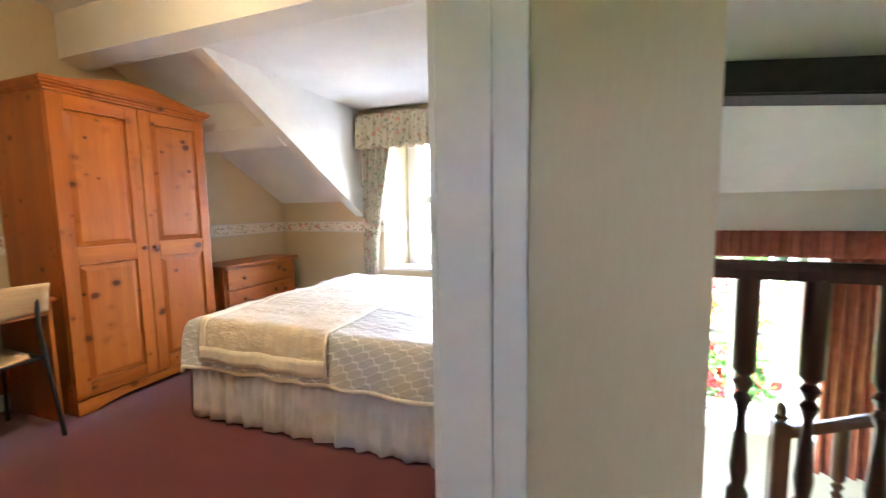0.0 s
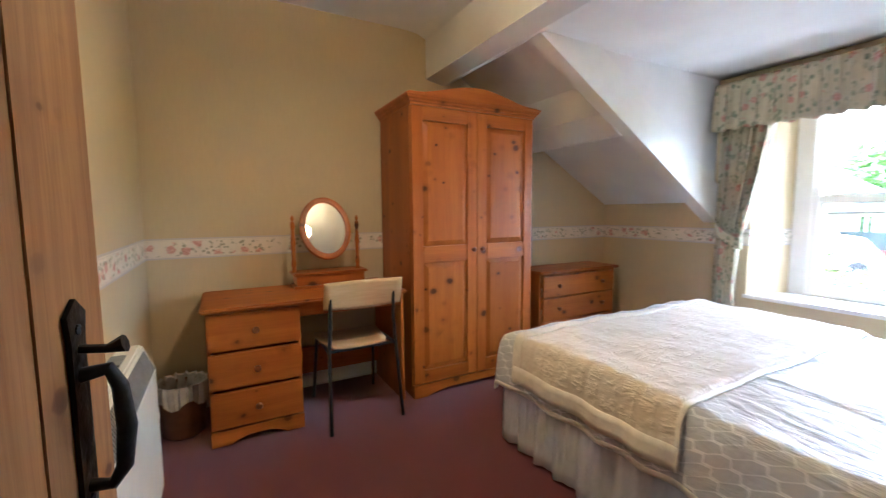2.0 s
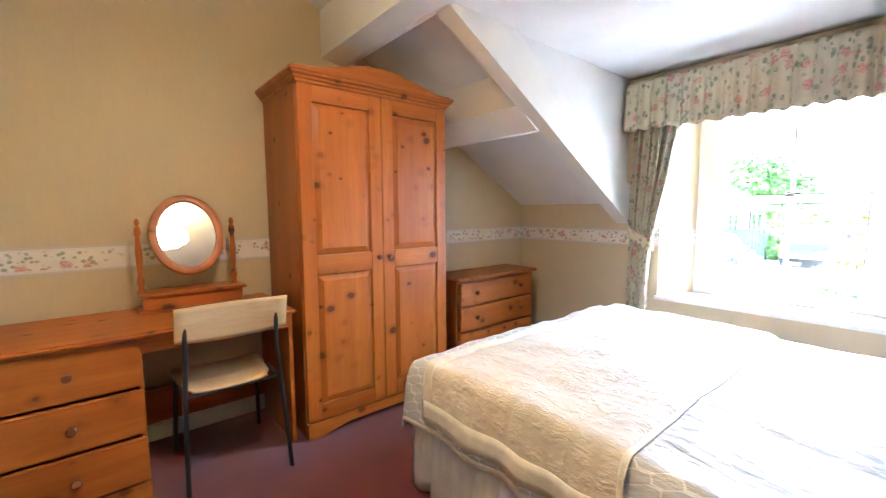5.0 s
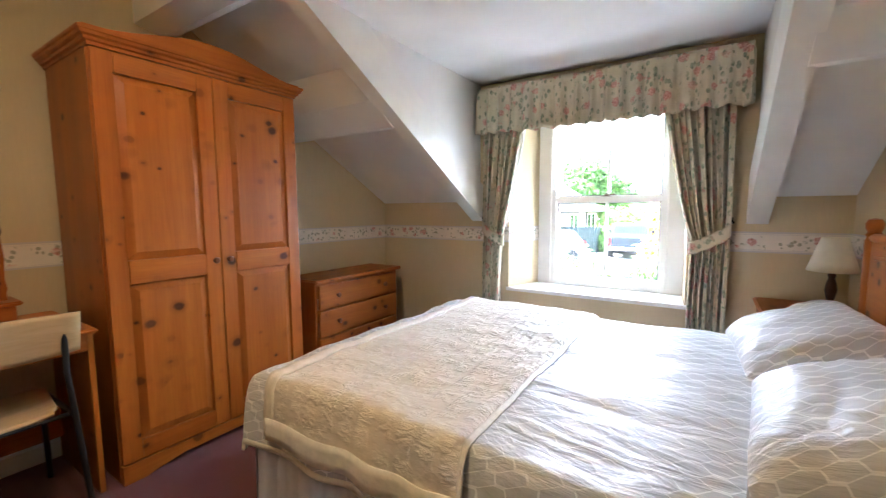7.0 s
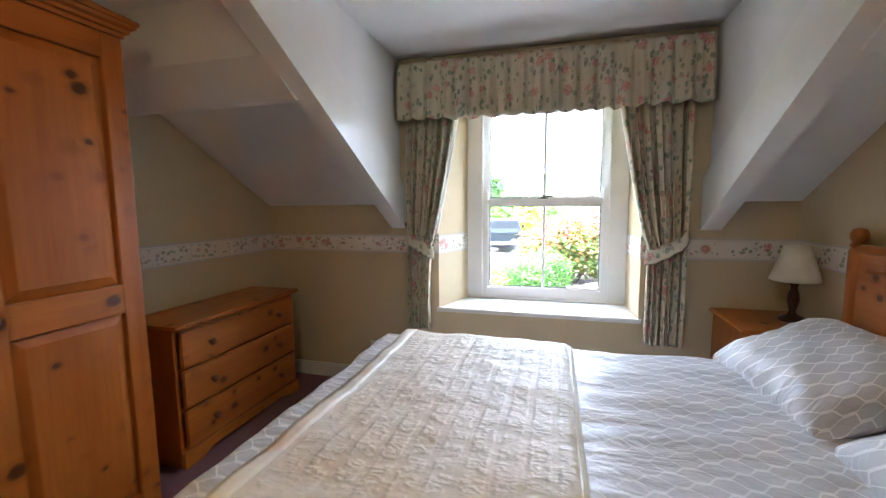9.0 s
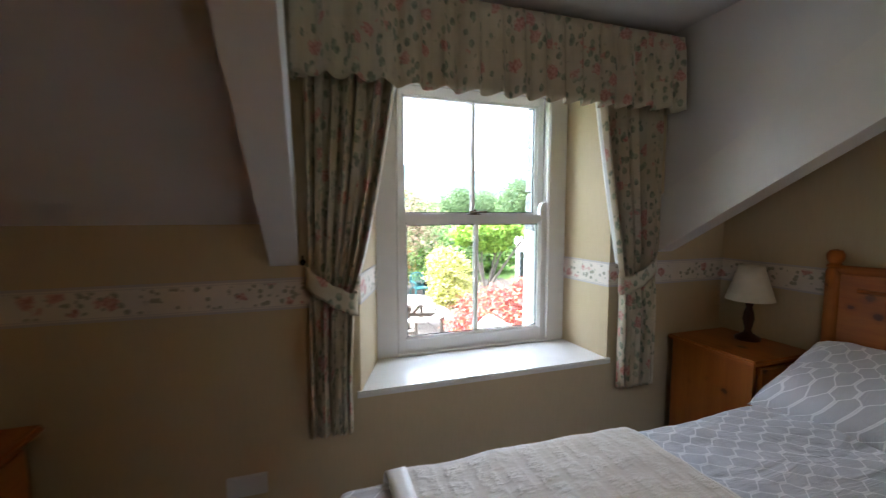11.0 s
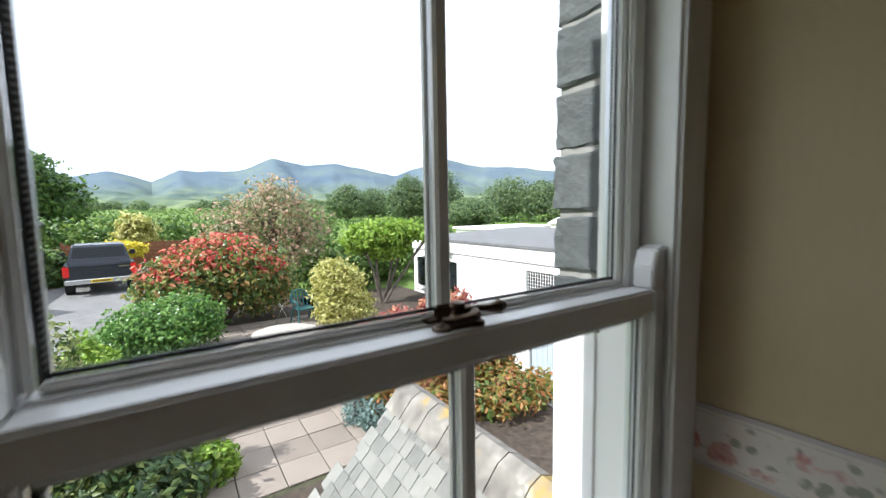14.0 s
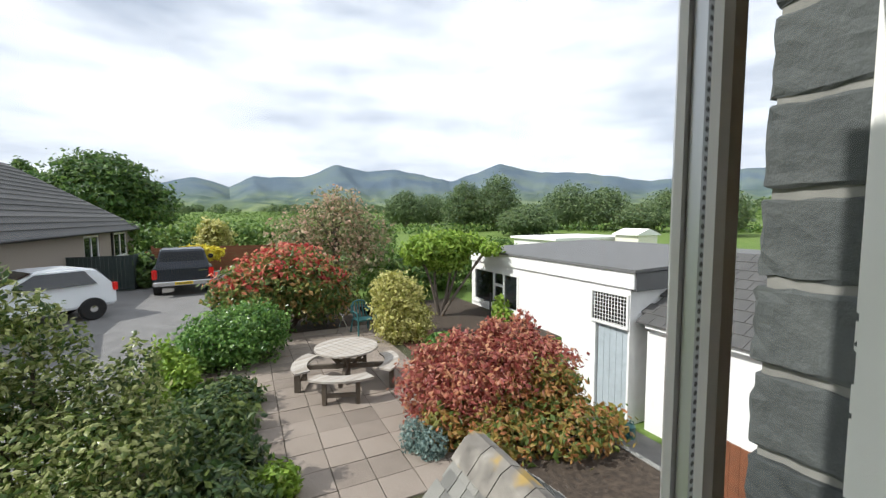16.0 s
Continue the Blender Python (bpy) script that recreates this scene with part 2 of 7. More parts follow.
def border_paper():
    k = Mat("border_paper", 0.7, spec=0.3)
    co = k.coords()
    base = k.ramp(k.noise(co, 9, 3), (0.3, (0.72, 0.66, 0.58)), (0.7, (0.80, 0.74, 0.66)))
    edge = k.noise(co, 60, 3)
    sep = k.n.new("ShaderNodeSeparateXYZ")
    k.l.new(k.coords(), sep.inputs["Vector"])
    mid = k.ramp(k.math("ABSOLUTE", k.math("SUBTRACT", sep.outputs["Z"], 1.002), 0), (0.038, (1, 1, 1)), (0.046, (0, 0, 0)))
    d = k.vor(co, 13.0)
    dd = k.math("ADD", d, k.math("MULTIPLY", k.math("SUBTRACT", edge, 0.5), 0.45))
    pick = k.n.new("ShaderNodeSeparateColor")
    k.l.new(k.vor(co, 13.0, out="Color"), pick.inputs["Color"])
    rose = k.math("MULTIPLY", k.math("MULTIPLY", k.ramp(dd, (0.28, (1, 1, 1)), (0.36, (0, 0, 0))), k.ramp(pick.outputs["Red"], (0.26, (0, 0, 0)), (0.30, (1, 1, 1)))), mid)
    d2 = k.vor(k.coords((1, 1, 1), (10, 40, 25)), 38.0)
    leaf = k.math("MULTIPLY", k.ramp(k.math("ADD", d2, k.math("MULTIPLY", k.math("SUBTRACT", edge, 0.5), 0.4)), (0.32, (1, 1, 1)), (0.42, (0, 0, 0))), mid)
    leaf = k.math("MULTIPLY", leaf, k.ramp(k.noise(co, 16, 1), (0.40, (0, 0, 0)), (0.46, (1, 1, 1))))
    off = k.math("ABSOLUTE", k.math("SUBTRACT", sep.outputs["Z"], 1.002), 0)
    band = k.ramp(off, (0.0520, (0, 0, 0)), (0.0535, (1, 1, 1)))
    dots = k.math("MULTIPLY", k.ramp(k.math("ABSOLUTE", k.math("SUBTRACT", off, 0.047), 0), (0.0012, (1, 1, 1)), (0.0020, (0, 0, 0))), k.ramp(k.vor(co, 150, rand=0.2), (0.40, (1, 1, 1)), (0.55, (0, 0, 0))))
    base = k.mix(k.math("MULTIPLY", k.math("MAXIMUM", band, dots), 0.75), base, (0.50, 0.46, 0.46))
    c = k.mix(k.math("MULTIPLY", leaf, 0.75), base, (0.26, 0.27, 0.19))
    c = k.mix(k.math("MULTIPLY", rose, 0.75), c, k.ramp(k.noise(co, 90, 2), (0.35, (0.46, 0.10, 0.10)), (0.65, (0.70, 0.40, 0.33))))
    k.color(c)
    return k.m


def carpet():
    k = Mat("burgundy_carpet", 0.95, spec=0.1, sheen=0.3)
    co = k.coords()
    f, b = k.noise(co, 260, 3, 0.7), k.noise(co, 2.5, 4)
    c = k.mix(0.5, k.ramp(f, (0.3, (0.075, 0.012, 0.020)), (0.7, (0.19, 0.042, 0.058))), k.ramp(b, (0.3, (0.11, 0.020, 0.030)), (0.7, (0.16, 0.036, 0.048))))
    k.color(c).bump(f, 0.7, 0.006).bump(b, 0.15, 0.02)
    return k.m


def satin(name="silver_satin"):
    """Silver satin woven with a paler ogee lattice."""
    k = Mat(name, 0.46, spec=0.5, sheen=0.2)
    co = k.coords()
    sep = k.n.new("ShaderNodeSeparateXYZ")
    k.l.new(co, sep.inputs["Vector"])
    wob = k.math("MULTIPLY", k.math("SUBTRACT", k.noise(co, 7, 2), 0.5), 0.03)
    u = k.math("ADD", k.math("SUBTRACT", sep.outputs["X"], sep.outputs["Z"]), wob)
    v = k.math("ADD", k.math("ADD", sep.outputs["Y"], sep.outputs["Z"]), wob)
    swing = k.math("COSINE", k.math("MULTIPLY", u, 2 * math.pi / 0.112), 0)
    swing = k.math("MULTIPLY", k.math("MAXIMUM", k.math("MINIMUM", k.math("MULTIPLY", swing, 1.5), 1.0), -1.0), 0.205)
    row = k.math("DIVIDE", v, 0.064)
    d1 = k.math("ABSOLUTE", k.math("SUBTRACT", k.math("FRACT", k.math("ADD", row, swing), 0), 0.5), 0)
    d2 = k.math("ABSOLUTE", k.math("SUBTRACT", k.math("FRACT", k.math("ADD", k.math("SUBTRACT", row, swing), 0.5), 0), 0.5), 0)
    d = k.math("MINIMUM", d1, d2)
    line = k.ramp(d, (0.030, (1, 1, 1)), (0.062, (0, 0, 0)))
    base = k.ramp(k.noise(co, 3, 3), (0.3, (0.50, 0.50, 0.515)), (0.7, (0.58, 0.58, 0.595)))
    k.color(k.mix(line, base, (0.82, 0.82, 0.82)))
    k.roughness(line, 0.40, 0.65)
    crease = k.noise(k.coords((3.0, 9, 6)), 1.0, 5, 0.55, 1.2)
    k.bump(line, 0.10, 0.002).bump(k.noise(co, 500, 2), 0.08, 0.001).bump(crease, 0.55, 0.035)
    return k.m


def ruched():
    """Cream throw with rows of puckers."""
    k = Mat("cream_ruched", 0.55, spec=0.4, sheen=0.3)
    rows = k.wave(k.coords((1, 1, 1)), 4.0, 0.8, 1, "X")
    puck = k.noise(k.coords((26, 120, 60)), 1.0, 3, 0.6, 0.8)
    patch = k.ramp(k.noise(k.coords((16, 22, 18)), 1.0, 2), (0.40, (0.25, 0.25, 0.25)), (0.60, (1, 1, 1)))
    rm = k.ramp(rows, (0.05, (0.45, 0.45, 0.45)), (0.35, (1, 1, 1)))
    h = k.math("MULTIPLY", k.math("MULTIPLY", rm, puck), patch)
    # puckered patches are paler: satin shine put into the base colour
    k.color(k.mix(k.math("MULTIPLY", rm, patch), (0.68, 0.60, 0.49), (0.76, 0.69, 0.58)))
    k.bump(h, 0.75, 0.012).bump(k.noise(k.coords(), 300, 2), 0.1, 0.001)
    return k.m


def clear_glass():
    m = bpy.data.materials.new("window_glass")
    m.use_nodes = True
    n, l = m.node_tree.nodes, m.node_tree.links
    n.remove(n["Principled BSDF"])
    t, g, x = n.new("ShaderNodeBsdfTransparent"), n.new("ShaderNodeBsdfGlossy"), n.new("ShaderNodeMixShader")
    g.inputs["Roughness"].default_value = 0.0
    t.inputs["Color"].default_value = (0.985, 0.99, 0.988, 1)
    x.inputs[0].default_value = 0.035
    l.new(t.outputs[0], x.inputs[1])
    l.new(g.outputs[0], x.inputs[2])
    l.new(x.outputs[0], n["Material Output"].inputs["Surface"])
    return m


def mirror_glass():
    k = Mat("mirror_glass", 0.01, 1.0)
    k.color((0.92, 0.93, 0.92))
    return k.m


M_WALL, M_CARPET, M_BORDER = wallpaper(), carpet(), border_paper()
M_CEIL = plain("white_plaster", (0.80, 0.79, 0.78), 0.85, var=0.04, scale=3, bump=0.25, bscale=14, spec=0.2)
M_GLOSS = plain("white_gloss_paint", (0.80, 0.79, 0.76), 0.28, var=0.03, scale=8, bump=0.05, bscale=40)
M_SILL = plain("white_sill_paint", (0.80, 0.79, 0.77), 0.22, var=0.04, scale=6)
M_PINE_Z, M_PINE_Y, M_PINE_X = pine("pine_upright", "z"), pine("pine_across", "y"), pine("pine_deep", "x")
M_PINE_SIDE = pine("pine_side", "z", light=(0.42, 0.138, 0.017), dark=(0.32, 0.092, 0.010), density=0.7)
M_KNOB = plain("dark_pine_knob", (0.20, 0.065, 0.022), 0.3, var=0.2, scale=30)
M_DOORWOOD = pine("old_pine_door", "z", light=(0.43, 0.235, 0.088), dark=(0.24, 0.105, 0.036), knot=(0.09, 0.03, 0.012), rough=0.55, density=0.8, coat=0.0)
M_IRON = plain("black_iron", (0.012, 0.012, 0.013), 0.45, 0.6, var=0.4, scale=30, bump=0.5, bscale=60)
M_TUBE = plain("black_tube", (0.015, 0.015, 0.016), 0.35, 0.0, var=0.2, scale=20)
M_PLY = pine("pale_ply", "y", light=(0.72, 0.53, 0.30), dark=(0.60, 0.41, 0.21), knots=False, rough=0.4, coat=0.0)
M_CREAMMETAL = plain("cream_enamel", (0.76, 0.73, 0.62), 0.35, var=0.03, scale=5)
M_GRILLE = plain("grey_grille", (0.22, 0.22, 0.22), 0.5, var=0.15, scale=30)
M_CURTAIN = floral("floral_curtain", (0.62, 0.55, 0.40), 13.0, amount=0.92)
M_SATIN, M_THROW = satin(), ruched()
M_TRIM = plain("cream_satin_trim", (0.78, 0.73, 0.63), 0.35, var=0.08, scale=30, bump=0.3, bscale=60)
M_VALANCE = plain("grey_white_valance", (0.55, 0.55, 0.60), 0.8, var=0.08, scale=8, bump=0.2, bscale=200)
M_SHADE = plain("cream_lampshade", (0.78, 0.72, 0.58), 0.8, var=0.05, scale=20, bump=0.2, bscale=200)
M_GLASS, M_MIRROR = clear_glass(), mirror_glass()
M_BAG = plain("clear_plastic_bag", (0.62, 0.60, 0.58), 0.25, var=0.2, scale=12, bump=0.5, bscale=25)
M_BIN = plain("brown_bin", (0.16, 0.06, 0.025), 0.4, var=0.2, scale=12)
M_BEAM = plain("black_oak_beam", (0.018, 0.013, 0.010), 0.6, var=0.5, scale=14, bump=0.5, bscale=40)
M_DARKWOOD = pine("dark_mahogany", "z", light=(0.085, 0.030, 0.014), dark=(0.035, 0.012, 0.006), knots=False, rough=0.3, coat=0.2)
M_REDCLOTH = plain("terracotta_cloth", (0.36, 0.10, 0.065), 0.85, var=0.2, scale=12, bump=0.2, bscale=100)
M_PALEWALL = plain("pale_hall_paint", (0.78, 0.73, 0.62), 0.8, var=0.05, scale=3, bump=0.1, bscale=20)
M_SOCKET = plain("white_plastic", (0.78, 0.78, 0.76), 0.3, var=0.02)
M_BRASS = plain("dark_brass", (0.10, 0.065, 0.035), 0.4, 0.8, var=0.3, scale=40)


def glow_glass():
    k = Mat("lit_shade", 0.4)
    k.color((0.85, 0.62, 0.30))
    k.p.inputs["Emission Color"].default_value = (1.0, 0.66, 0.26, 1)
    k.p.inputs["Emission Strength"].default_value = 0.8
    return k.m


M_LIT = glow_glass()

# ---- bedroom: plan in metres, window wall along x ----
XW, XE, YS, YN = -1.98, 1.34, -4.25, -0.41
EAVE, SLOPE, FLAT, DORM = 1.27, 0.585, 2.545, 2.205
YB = -2.27  # the beam's near face
FX0, FX1, FY = -0.545, 0.545, -0.067  # window frame, outer sides, inner face


def structure(name, bm, material, label="", smooth=False):
    return tagged(new(name, mesh_of(name, bm, material, smooth)), label, name.split("_")[0], "", "structure")


bm = box(bmesh.new(), -2.2, 1.58, -5.6, 0.06, -0.25, 0.0)
box(bm, 1.58, 3.6, -5.6, -2.42, -0.25, 0.0)
structure("floor", bm, M_CARPET, "worn burgundy carpet over the whole floor")
bm = box(bmesh.new(), -2.2, XW, YS - 0.12, YN, 0, 2.75)
structure("wall_west", bm, M_WALL, "cream wallpapered wall behind the wardrobe")
bm = box(bmesh.new(), XW, 1.06, YS - 0.12, YS, 0, 2.75)
structure("wall_south", bm, M_WALL, "cream wallpapered wall behind the heater")
bm = bmesh.new()
DY0, DY1, DH = -4.225, -3.365, 2.0
box(bm, 1.06, 1.18, YS - 0.12, DY0, 0, 2.75)
box(bm, 1.06, 1.18, DY0, DY1, DH, 2.75)
box(bm, 1.06, 1.58, DY1, DY1 + 0.12, 0, 2.75)
structure("wall_doorway", bm, M_WALL, "cream wall pierced by the bedroom doorway")
bm = box(bmesh.new(), XE, 1.58, DY1 + 0.12, YN, 0, 2.75)
structure("wall_east", bm, M_WALL, "cream wallpapered wall behind the headboard")
bm = bmesh.new()
prism(bm, [(-2.2, YN), (-0.67, YN), (FX0, FY), (FX0, 0.08), (-0.44, 0.08), (-0.44, 0.20), (-2.2, 0.20)], "z", 0, 2.6)
prism(bm, [(0.57, YN), (1.58, YN), (1.58, 0.06), (FX1, 0.06), (FX1, FY)], "z", 0, 2.6)
prism(bm, [(-0.67, YN), (0.57, YN), (FX1, FY), (FX1, 0.06), (FX0, 0.06), (FX0, FY)], "z", 0, 0.555)
prism(bm, [(-0.67, YN), (0.57, YN), (FX1, FY), (FX1, 0.06), (FX0, 0.06), (FX0, FY)], "z", 2.02, 2.6)
structure("wall_north", bm, M_WALL, "cream wallpapered window wall with splayed reveals")

# window sill board
bm = prism(bmesh.new(), [(-0.685, YN - 0.018), (0.585, YN - 0.018), (0.585, YN), (0.566, YN), (FX1 - 0.003, FY), (FX0 + 0.003, FY), (-0.666, YN), (-0.685, YN)], "z", 0.548, 0.575)
bmesh.ops.bevel(bm, geom=[e for e in bm.edges if all(v.co.y < YN - 0.01 for v in e.verts)], offset=0.006, segments=2, affect="EDGES")
structure("sill", bm, M_SILL, "white painted window sill board")

# ceilings: flat with a cove, beam, slopes, dormer
bm = bmesh.new()
cove = [(YS - 0.12, FLAT), (-2.62, FLAT), (-2.50, 2.535), (-2.42, 2.50), (-2.36, 2.43), (YB - 0.04, 2.30), (YB - 0.02, 2.24), (YB - 0.02, 2.75), (YS - 0.12, 2.75)]
prism(bm, cove, "x", XW - 0.1, XE + 0.1)
structure("ceiling_flat", bm, M_CEIL, "white plaster ceiling rounded down to a beam")
bm = box(bmesh.new(), 1.58, 3.6, -5.6, -2.6, 2.6, 2.75)
box(bm, 1.06, 1.58, -5.6, DY1, 2.6, 2.75)
structure("ceiling_landing", bm, M_CEIL, "white sloping landing ceiling")


def slope_z(y, drop=0.0):
    return EAVE + (YN - y) * SLOPE - drop


for nm, a, b in (("ceiling_slope_west", XW - 0.1, -0.95), ("ceiling_slope_east", 0.92, XE + 0.1)):
    bm = prism(bmesh.new(), [(YN + 0.3, slope_z(YN + 0.3)), (YB - 0.02, slope_z(YB - 0.02)), (YB - 0.02, slope_z(YB) + 0.2), (YN + 0.3, slope_z(YN + 0.3) + 0.2)], "x", a, b)
    structure(nm, bm, M_CEIL, "white sloping plaster ceiling under the roof")
for nm, a, b in (("ceiling_purlin_west", XW, -0.99), ("ceiling_purlin_east", 0.95, XE)):
    bm = prism(bmesh.new(), [(-1.26, slope_z(-1.26) + 0.01), (-1.42, 1.715), (-1.47, 1.715), (-1.64, 1.84), (-1.72, slope_z(-1.72) + 0.02)], "x", a, b)
    structure(nm, bm, M_CEIL, "plastered purlin boxed under the slope")
bm = box(bmesh.new(), -0.955, 0.925, YB + 0.02, YN + 0.25, DORM, DORM + 0.12)
structure("ceiling_dormer", bm, M_CEIL, "white flat ceiling of the dormer")
for nm, a, b in (("wall_cheek_west", -1.0, -0.93), ("wall_cheek_east", 0.90, 0.97)):
    bm = prism(bmesh.new(), [(YN + 0.02, slope_z(YN) - 0.04), (YN + 0.02, DORM + 0.1), (YB, DORM + 0.1)], "x", a, b)
    structure(nm, bm, M_CEIL, "white plastered side of the dormer")
for nm, a, b in (("trim_rafter_west", -1.003, -0.900), ("trim_rafter_east", 0.870, 0.975)):
    bm = prism(bmesh.new(), [(YN, slope_z(YN, 0.16)), (YB, slope_z(YB, 0.16)), (YB, slope_z(YB) + 0.13), (YN, slope_z(YN) + 0.13)], "x", a, b)
    structure(nm, bm, M_GLOSS, "white painted rafter boxed at the dormer")
bm = prism(bmesh.new(), [(YB - 0.16, 2.215), (YB - 0.02, 2.185), (YB + 0.03, 2.195), (YB + 0.03, 2.5), (YB - 0.16, 2.5)], "x", XW, XE)
structure("ceiling_beam", bm, M_CEIL, "plastered beam across the room")

# paper border round the room and skirting
BZ0, BZ1 = 0.94, 1.064
bm = bmesh.new()
box(bm, XW, XW + 0.003, YS, YN, BZ0, BZ1)
box(bm, XW, 1.06, YS, YS + 0.003, BZ0, BZ1)
box(bm, XW, -0.67, YN - 0.003, YN, BZ0, BZ1)
box(bm, 0.57, XE, YN - 0.003, YN, BZ0, BZ1)
box(bm, XE - 0.003, XE, DY1 + 0.12, YN, BZ0, BZ1)
prism(bm, [(-0.67, YN - 0.003), (FX0, FY), (FX0 + 0.004, FY), (-0.665, YN - 0.003)], "z", BZ0, BZ1)
prism(bm, [(0.57, YN - 0.003), (FX1, FY), (FX1 - 0.004, FY), (0.565, YN - 0.003)], "z", BZ0, BZ1)
structure("trim_border", bm, M_BORDER, "rose-printed paper border round the walls")
bm = bmesh.new()
for z0, z1, t in ((0, 0.085, 0.016), (0.085, 0.10, 0.010)):
    box(bm, XW, XW + t, YS, YN, z0, z1)
    box(bm, XW, 1.0, YS, YS + t, z0, z1)
    box(bm, XW, XE, YN - t, YN, z0, z1)
    box(bm, XE - t, XE, DY1 + 0.12, YN, z0, z1)
structure("baseboard", bm, M_GLOSS, "white gloss skirting board")

# ---- window: box frame with two sliding sashes ----
window = thing("window_1", (0.005, 0, 0.585), "white painted sash window, closed, looking onto the garden", "window")
window["kind"] = "structure"
ZS, ZT, ZM = 0.575, 2.0, 1.285
IX0, IX1 = -0.440, 0.432
bm = bmesh.new()
for a, b in ((FX0, IX0), (IX1, FX1)):
    box(bm, a, b, FY, 0.085, ZS, ZT, 0.004)
box(bm, FX0, FX1, FY, 0.085, ZT - 0.04, ZT + 0.05, 0.004)
box(bm, IX0, IX1, FY + 0.01, 0.12, ZS, ZS + 0.03, 0.004)
part("window_frame", bm, M_GLOSS, window)
for a, b in ((IX0 - 0.006, IX0 + 0.012), (IX1 - 0.012, IX1 + 0.006)):
    part("staff_bead", box(bmesh.new(), a, b, FY - 0.014, FY + 0.003, ZS + 0.020, ZT - 0.052, 0.007, 3), M_GLOSS, window)
for a, b in ((ZS, ZS + 0.020), (ZT - 0.052, ZT - 0.034)):
    part("staff_bead", box(bmesh.new(), IX0 - 0.006, IX1 + 0.006, FY - 0.014, FY + 0.003, a, b, 0.007, 3), M_GLOSS, window)


def sash(nm, y0, y1, z0, z1, low, top, stile):
    """One sliding sash with a centre glazing bar."""
    f = bmesh.new()
    a, b = IX0 + 0.004, IX1 - 0.004
    box(f, a, a + stile, y0, y1, z0, z1, 0.004)
    box(f, b - stile, b, y0, y1, z0, z1, 0.004)
    box(f, a + stile, b - stile, y0, y1, z0, z0 + low, 0.004)
    box(f, a + stile, b - stile, y0, y1, z1 - top, z1, 0.004)
    fr = part(nm, f, M_GLOSS, window)
    gx0, gx1, gz0, gz1 = a + stile, b - stile, z0 + low, z1 - top
    g = (y0 + y1) / 2 + 0.006
    mo = bmesh.new()
    for s0, s1, w0, w1 in ((gx0, gx0 + 0.010, gz0, gz1), (gx1 - 0.010, gx1, gz0, gz1), (gx0 + 0.010, gx1 - 0.010, gz0, gz0 + 0.010), (gx0 + 0.010, gx1 - 0.010, gz1 - 0.010, gz1)):
        box(mo, s0, s1, y0 + 0.010, g - 0.004, w0, w1, 0.004)
    part("glazing_bead", mo, M_GLOSS, fr)
    ga = bmesh.new()
    for s0, s1, w0, w1 in ((gx0 + 0.010, gx0 + 0.014, gz0, gz1), (gx1 - 0.014, gx1 - 0.010, gz0, gz1), (gx0 + 0.014, gx1 - 0.014, gz0 + 0.010, gz0 + 0.015), (gx0 + 0.014, gx1 - 0.014, gz1 - 0.015, gz1 - 0.010)):
        box(ga, s0, s1, g - 0.005, g - 0.003, w0, w1)
    part("gasket", ga, M_TUBE, fr, "black rubber glazing gasket")
    for p, q, d in ((g - 0.013, g - 0.003, 0.004), (g + 0.013, g + 0.023, -0.004)):
        lo, hi = (p, p + d) if d > 0 else (q, q + d)
        far = q if d > 0 else p
        mu = prism(bmesh.new(), [(-0.005, lo), (0.008, lo), (0.012, hi), (0.012, far), (-0.009, far), (-0.009, hi)], "z", gz0, gz1)
        part("glazing_bar", mu, M_GLOSS, fr)
    for c0, c1 in ((gx0, -0.009), (0.012, gx1)):
        pb = box(bmesh.new(), c0, c1, g - 0.002, g + 0.002, gz0, gz1)
        pane = part("pane", pb, M_GLASS, fr, "clear double-glazed pane")
        pane.visible_shadow = False
    sp = bmesh.new()
    for c0, c1 in ((gx0 + 0.010, gx0 + 0.017), (-0.005, 0.008), (gx1 - 0.017, gx1 - 0.010)):
        box(sp, c0, c1, g + 0.003, g + 0.012, gz0, gz1)
    part("spacer_bar", sp, M_SPACER, fr, "perforated aluminium spacer bar")
    return fr


def spacer():
    k = Mat("perforated_aluminium", 0.4, 0.7)
    d = k.vor(k.coords((1, 1, 1)), 160, rand=0.0)
    k.color(k.ramp(d, (0.25, (0.10, 0.10, 0.10)), (0.35, (0.62, 0.64, 0.66))))
    return k.m


M_SPACER = spacer()
sash("lower_sash", -0.062, -0.020, ZS + 0.022, ZM + 0.018, 0.062, 0.040, 0.040)
upper = sash("upper_sash", -0.011, 0.031, ZM - 0.022, ZT - 0.04, 0.040, 0.050, 0.040)
part("brush_seal", box(bmesh.new(), IX0 + 0.046, IX1 - 0.046, -0.020, -0.011, ZM - 0.01, ZM + 0.014), M_TUBE, upper, "black brush seal between the sashes")
for s in (-1, 1):
    hx = IX0 + 0.004 if s < 0 else IX1 - 0.004
    prof = [(hx, ZM + 0.018), (hx - s * 0.042, ZM + 0.018), (hx - s * 0.042, ZM + 0.055), (hx - s * 0.030, ZM + 0.085), (hx - s * 0.002, ZM + 0.092)]
    bm = prism(bmesh.new(), prof, "y", -0.060, -0.022)
    bmesh.ops.bevel(bm, geom=list(bm.edges), offset=0.003, segments=2, affect="EDGES")
    part("horn", bm, M_GLOSS, window)
catch = thing("sash_catch", (0, -0.045, ZM + 0.018), "dark worn brass catch screwed on the meeting rail", "catch")
CZ = ZM + 0.018
bm = bmesh.new()
for x in (-0.026, 0.030):
    lathe(bm, [(0.015, 0), (0.015, 0.004), (0.012, 0.006), (0.004, 0.006)], 16, pose(x, -0.050, CZ))
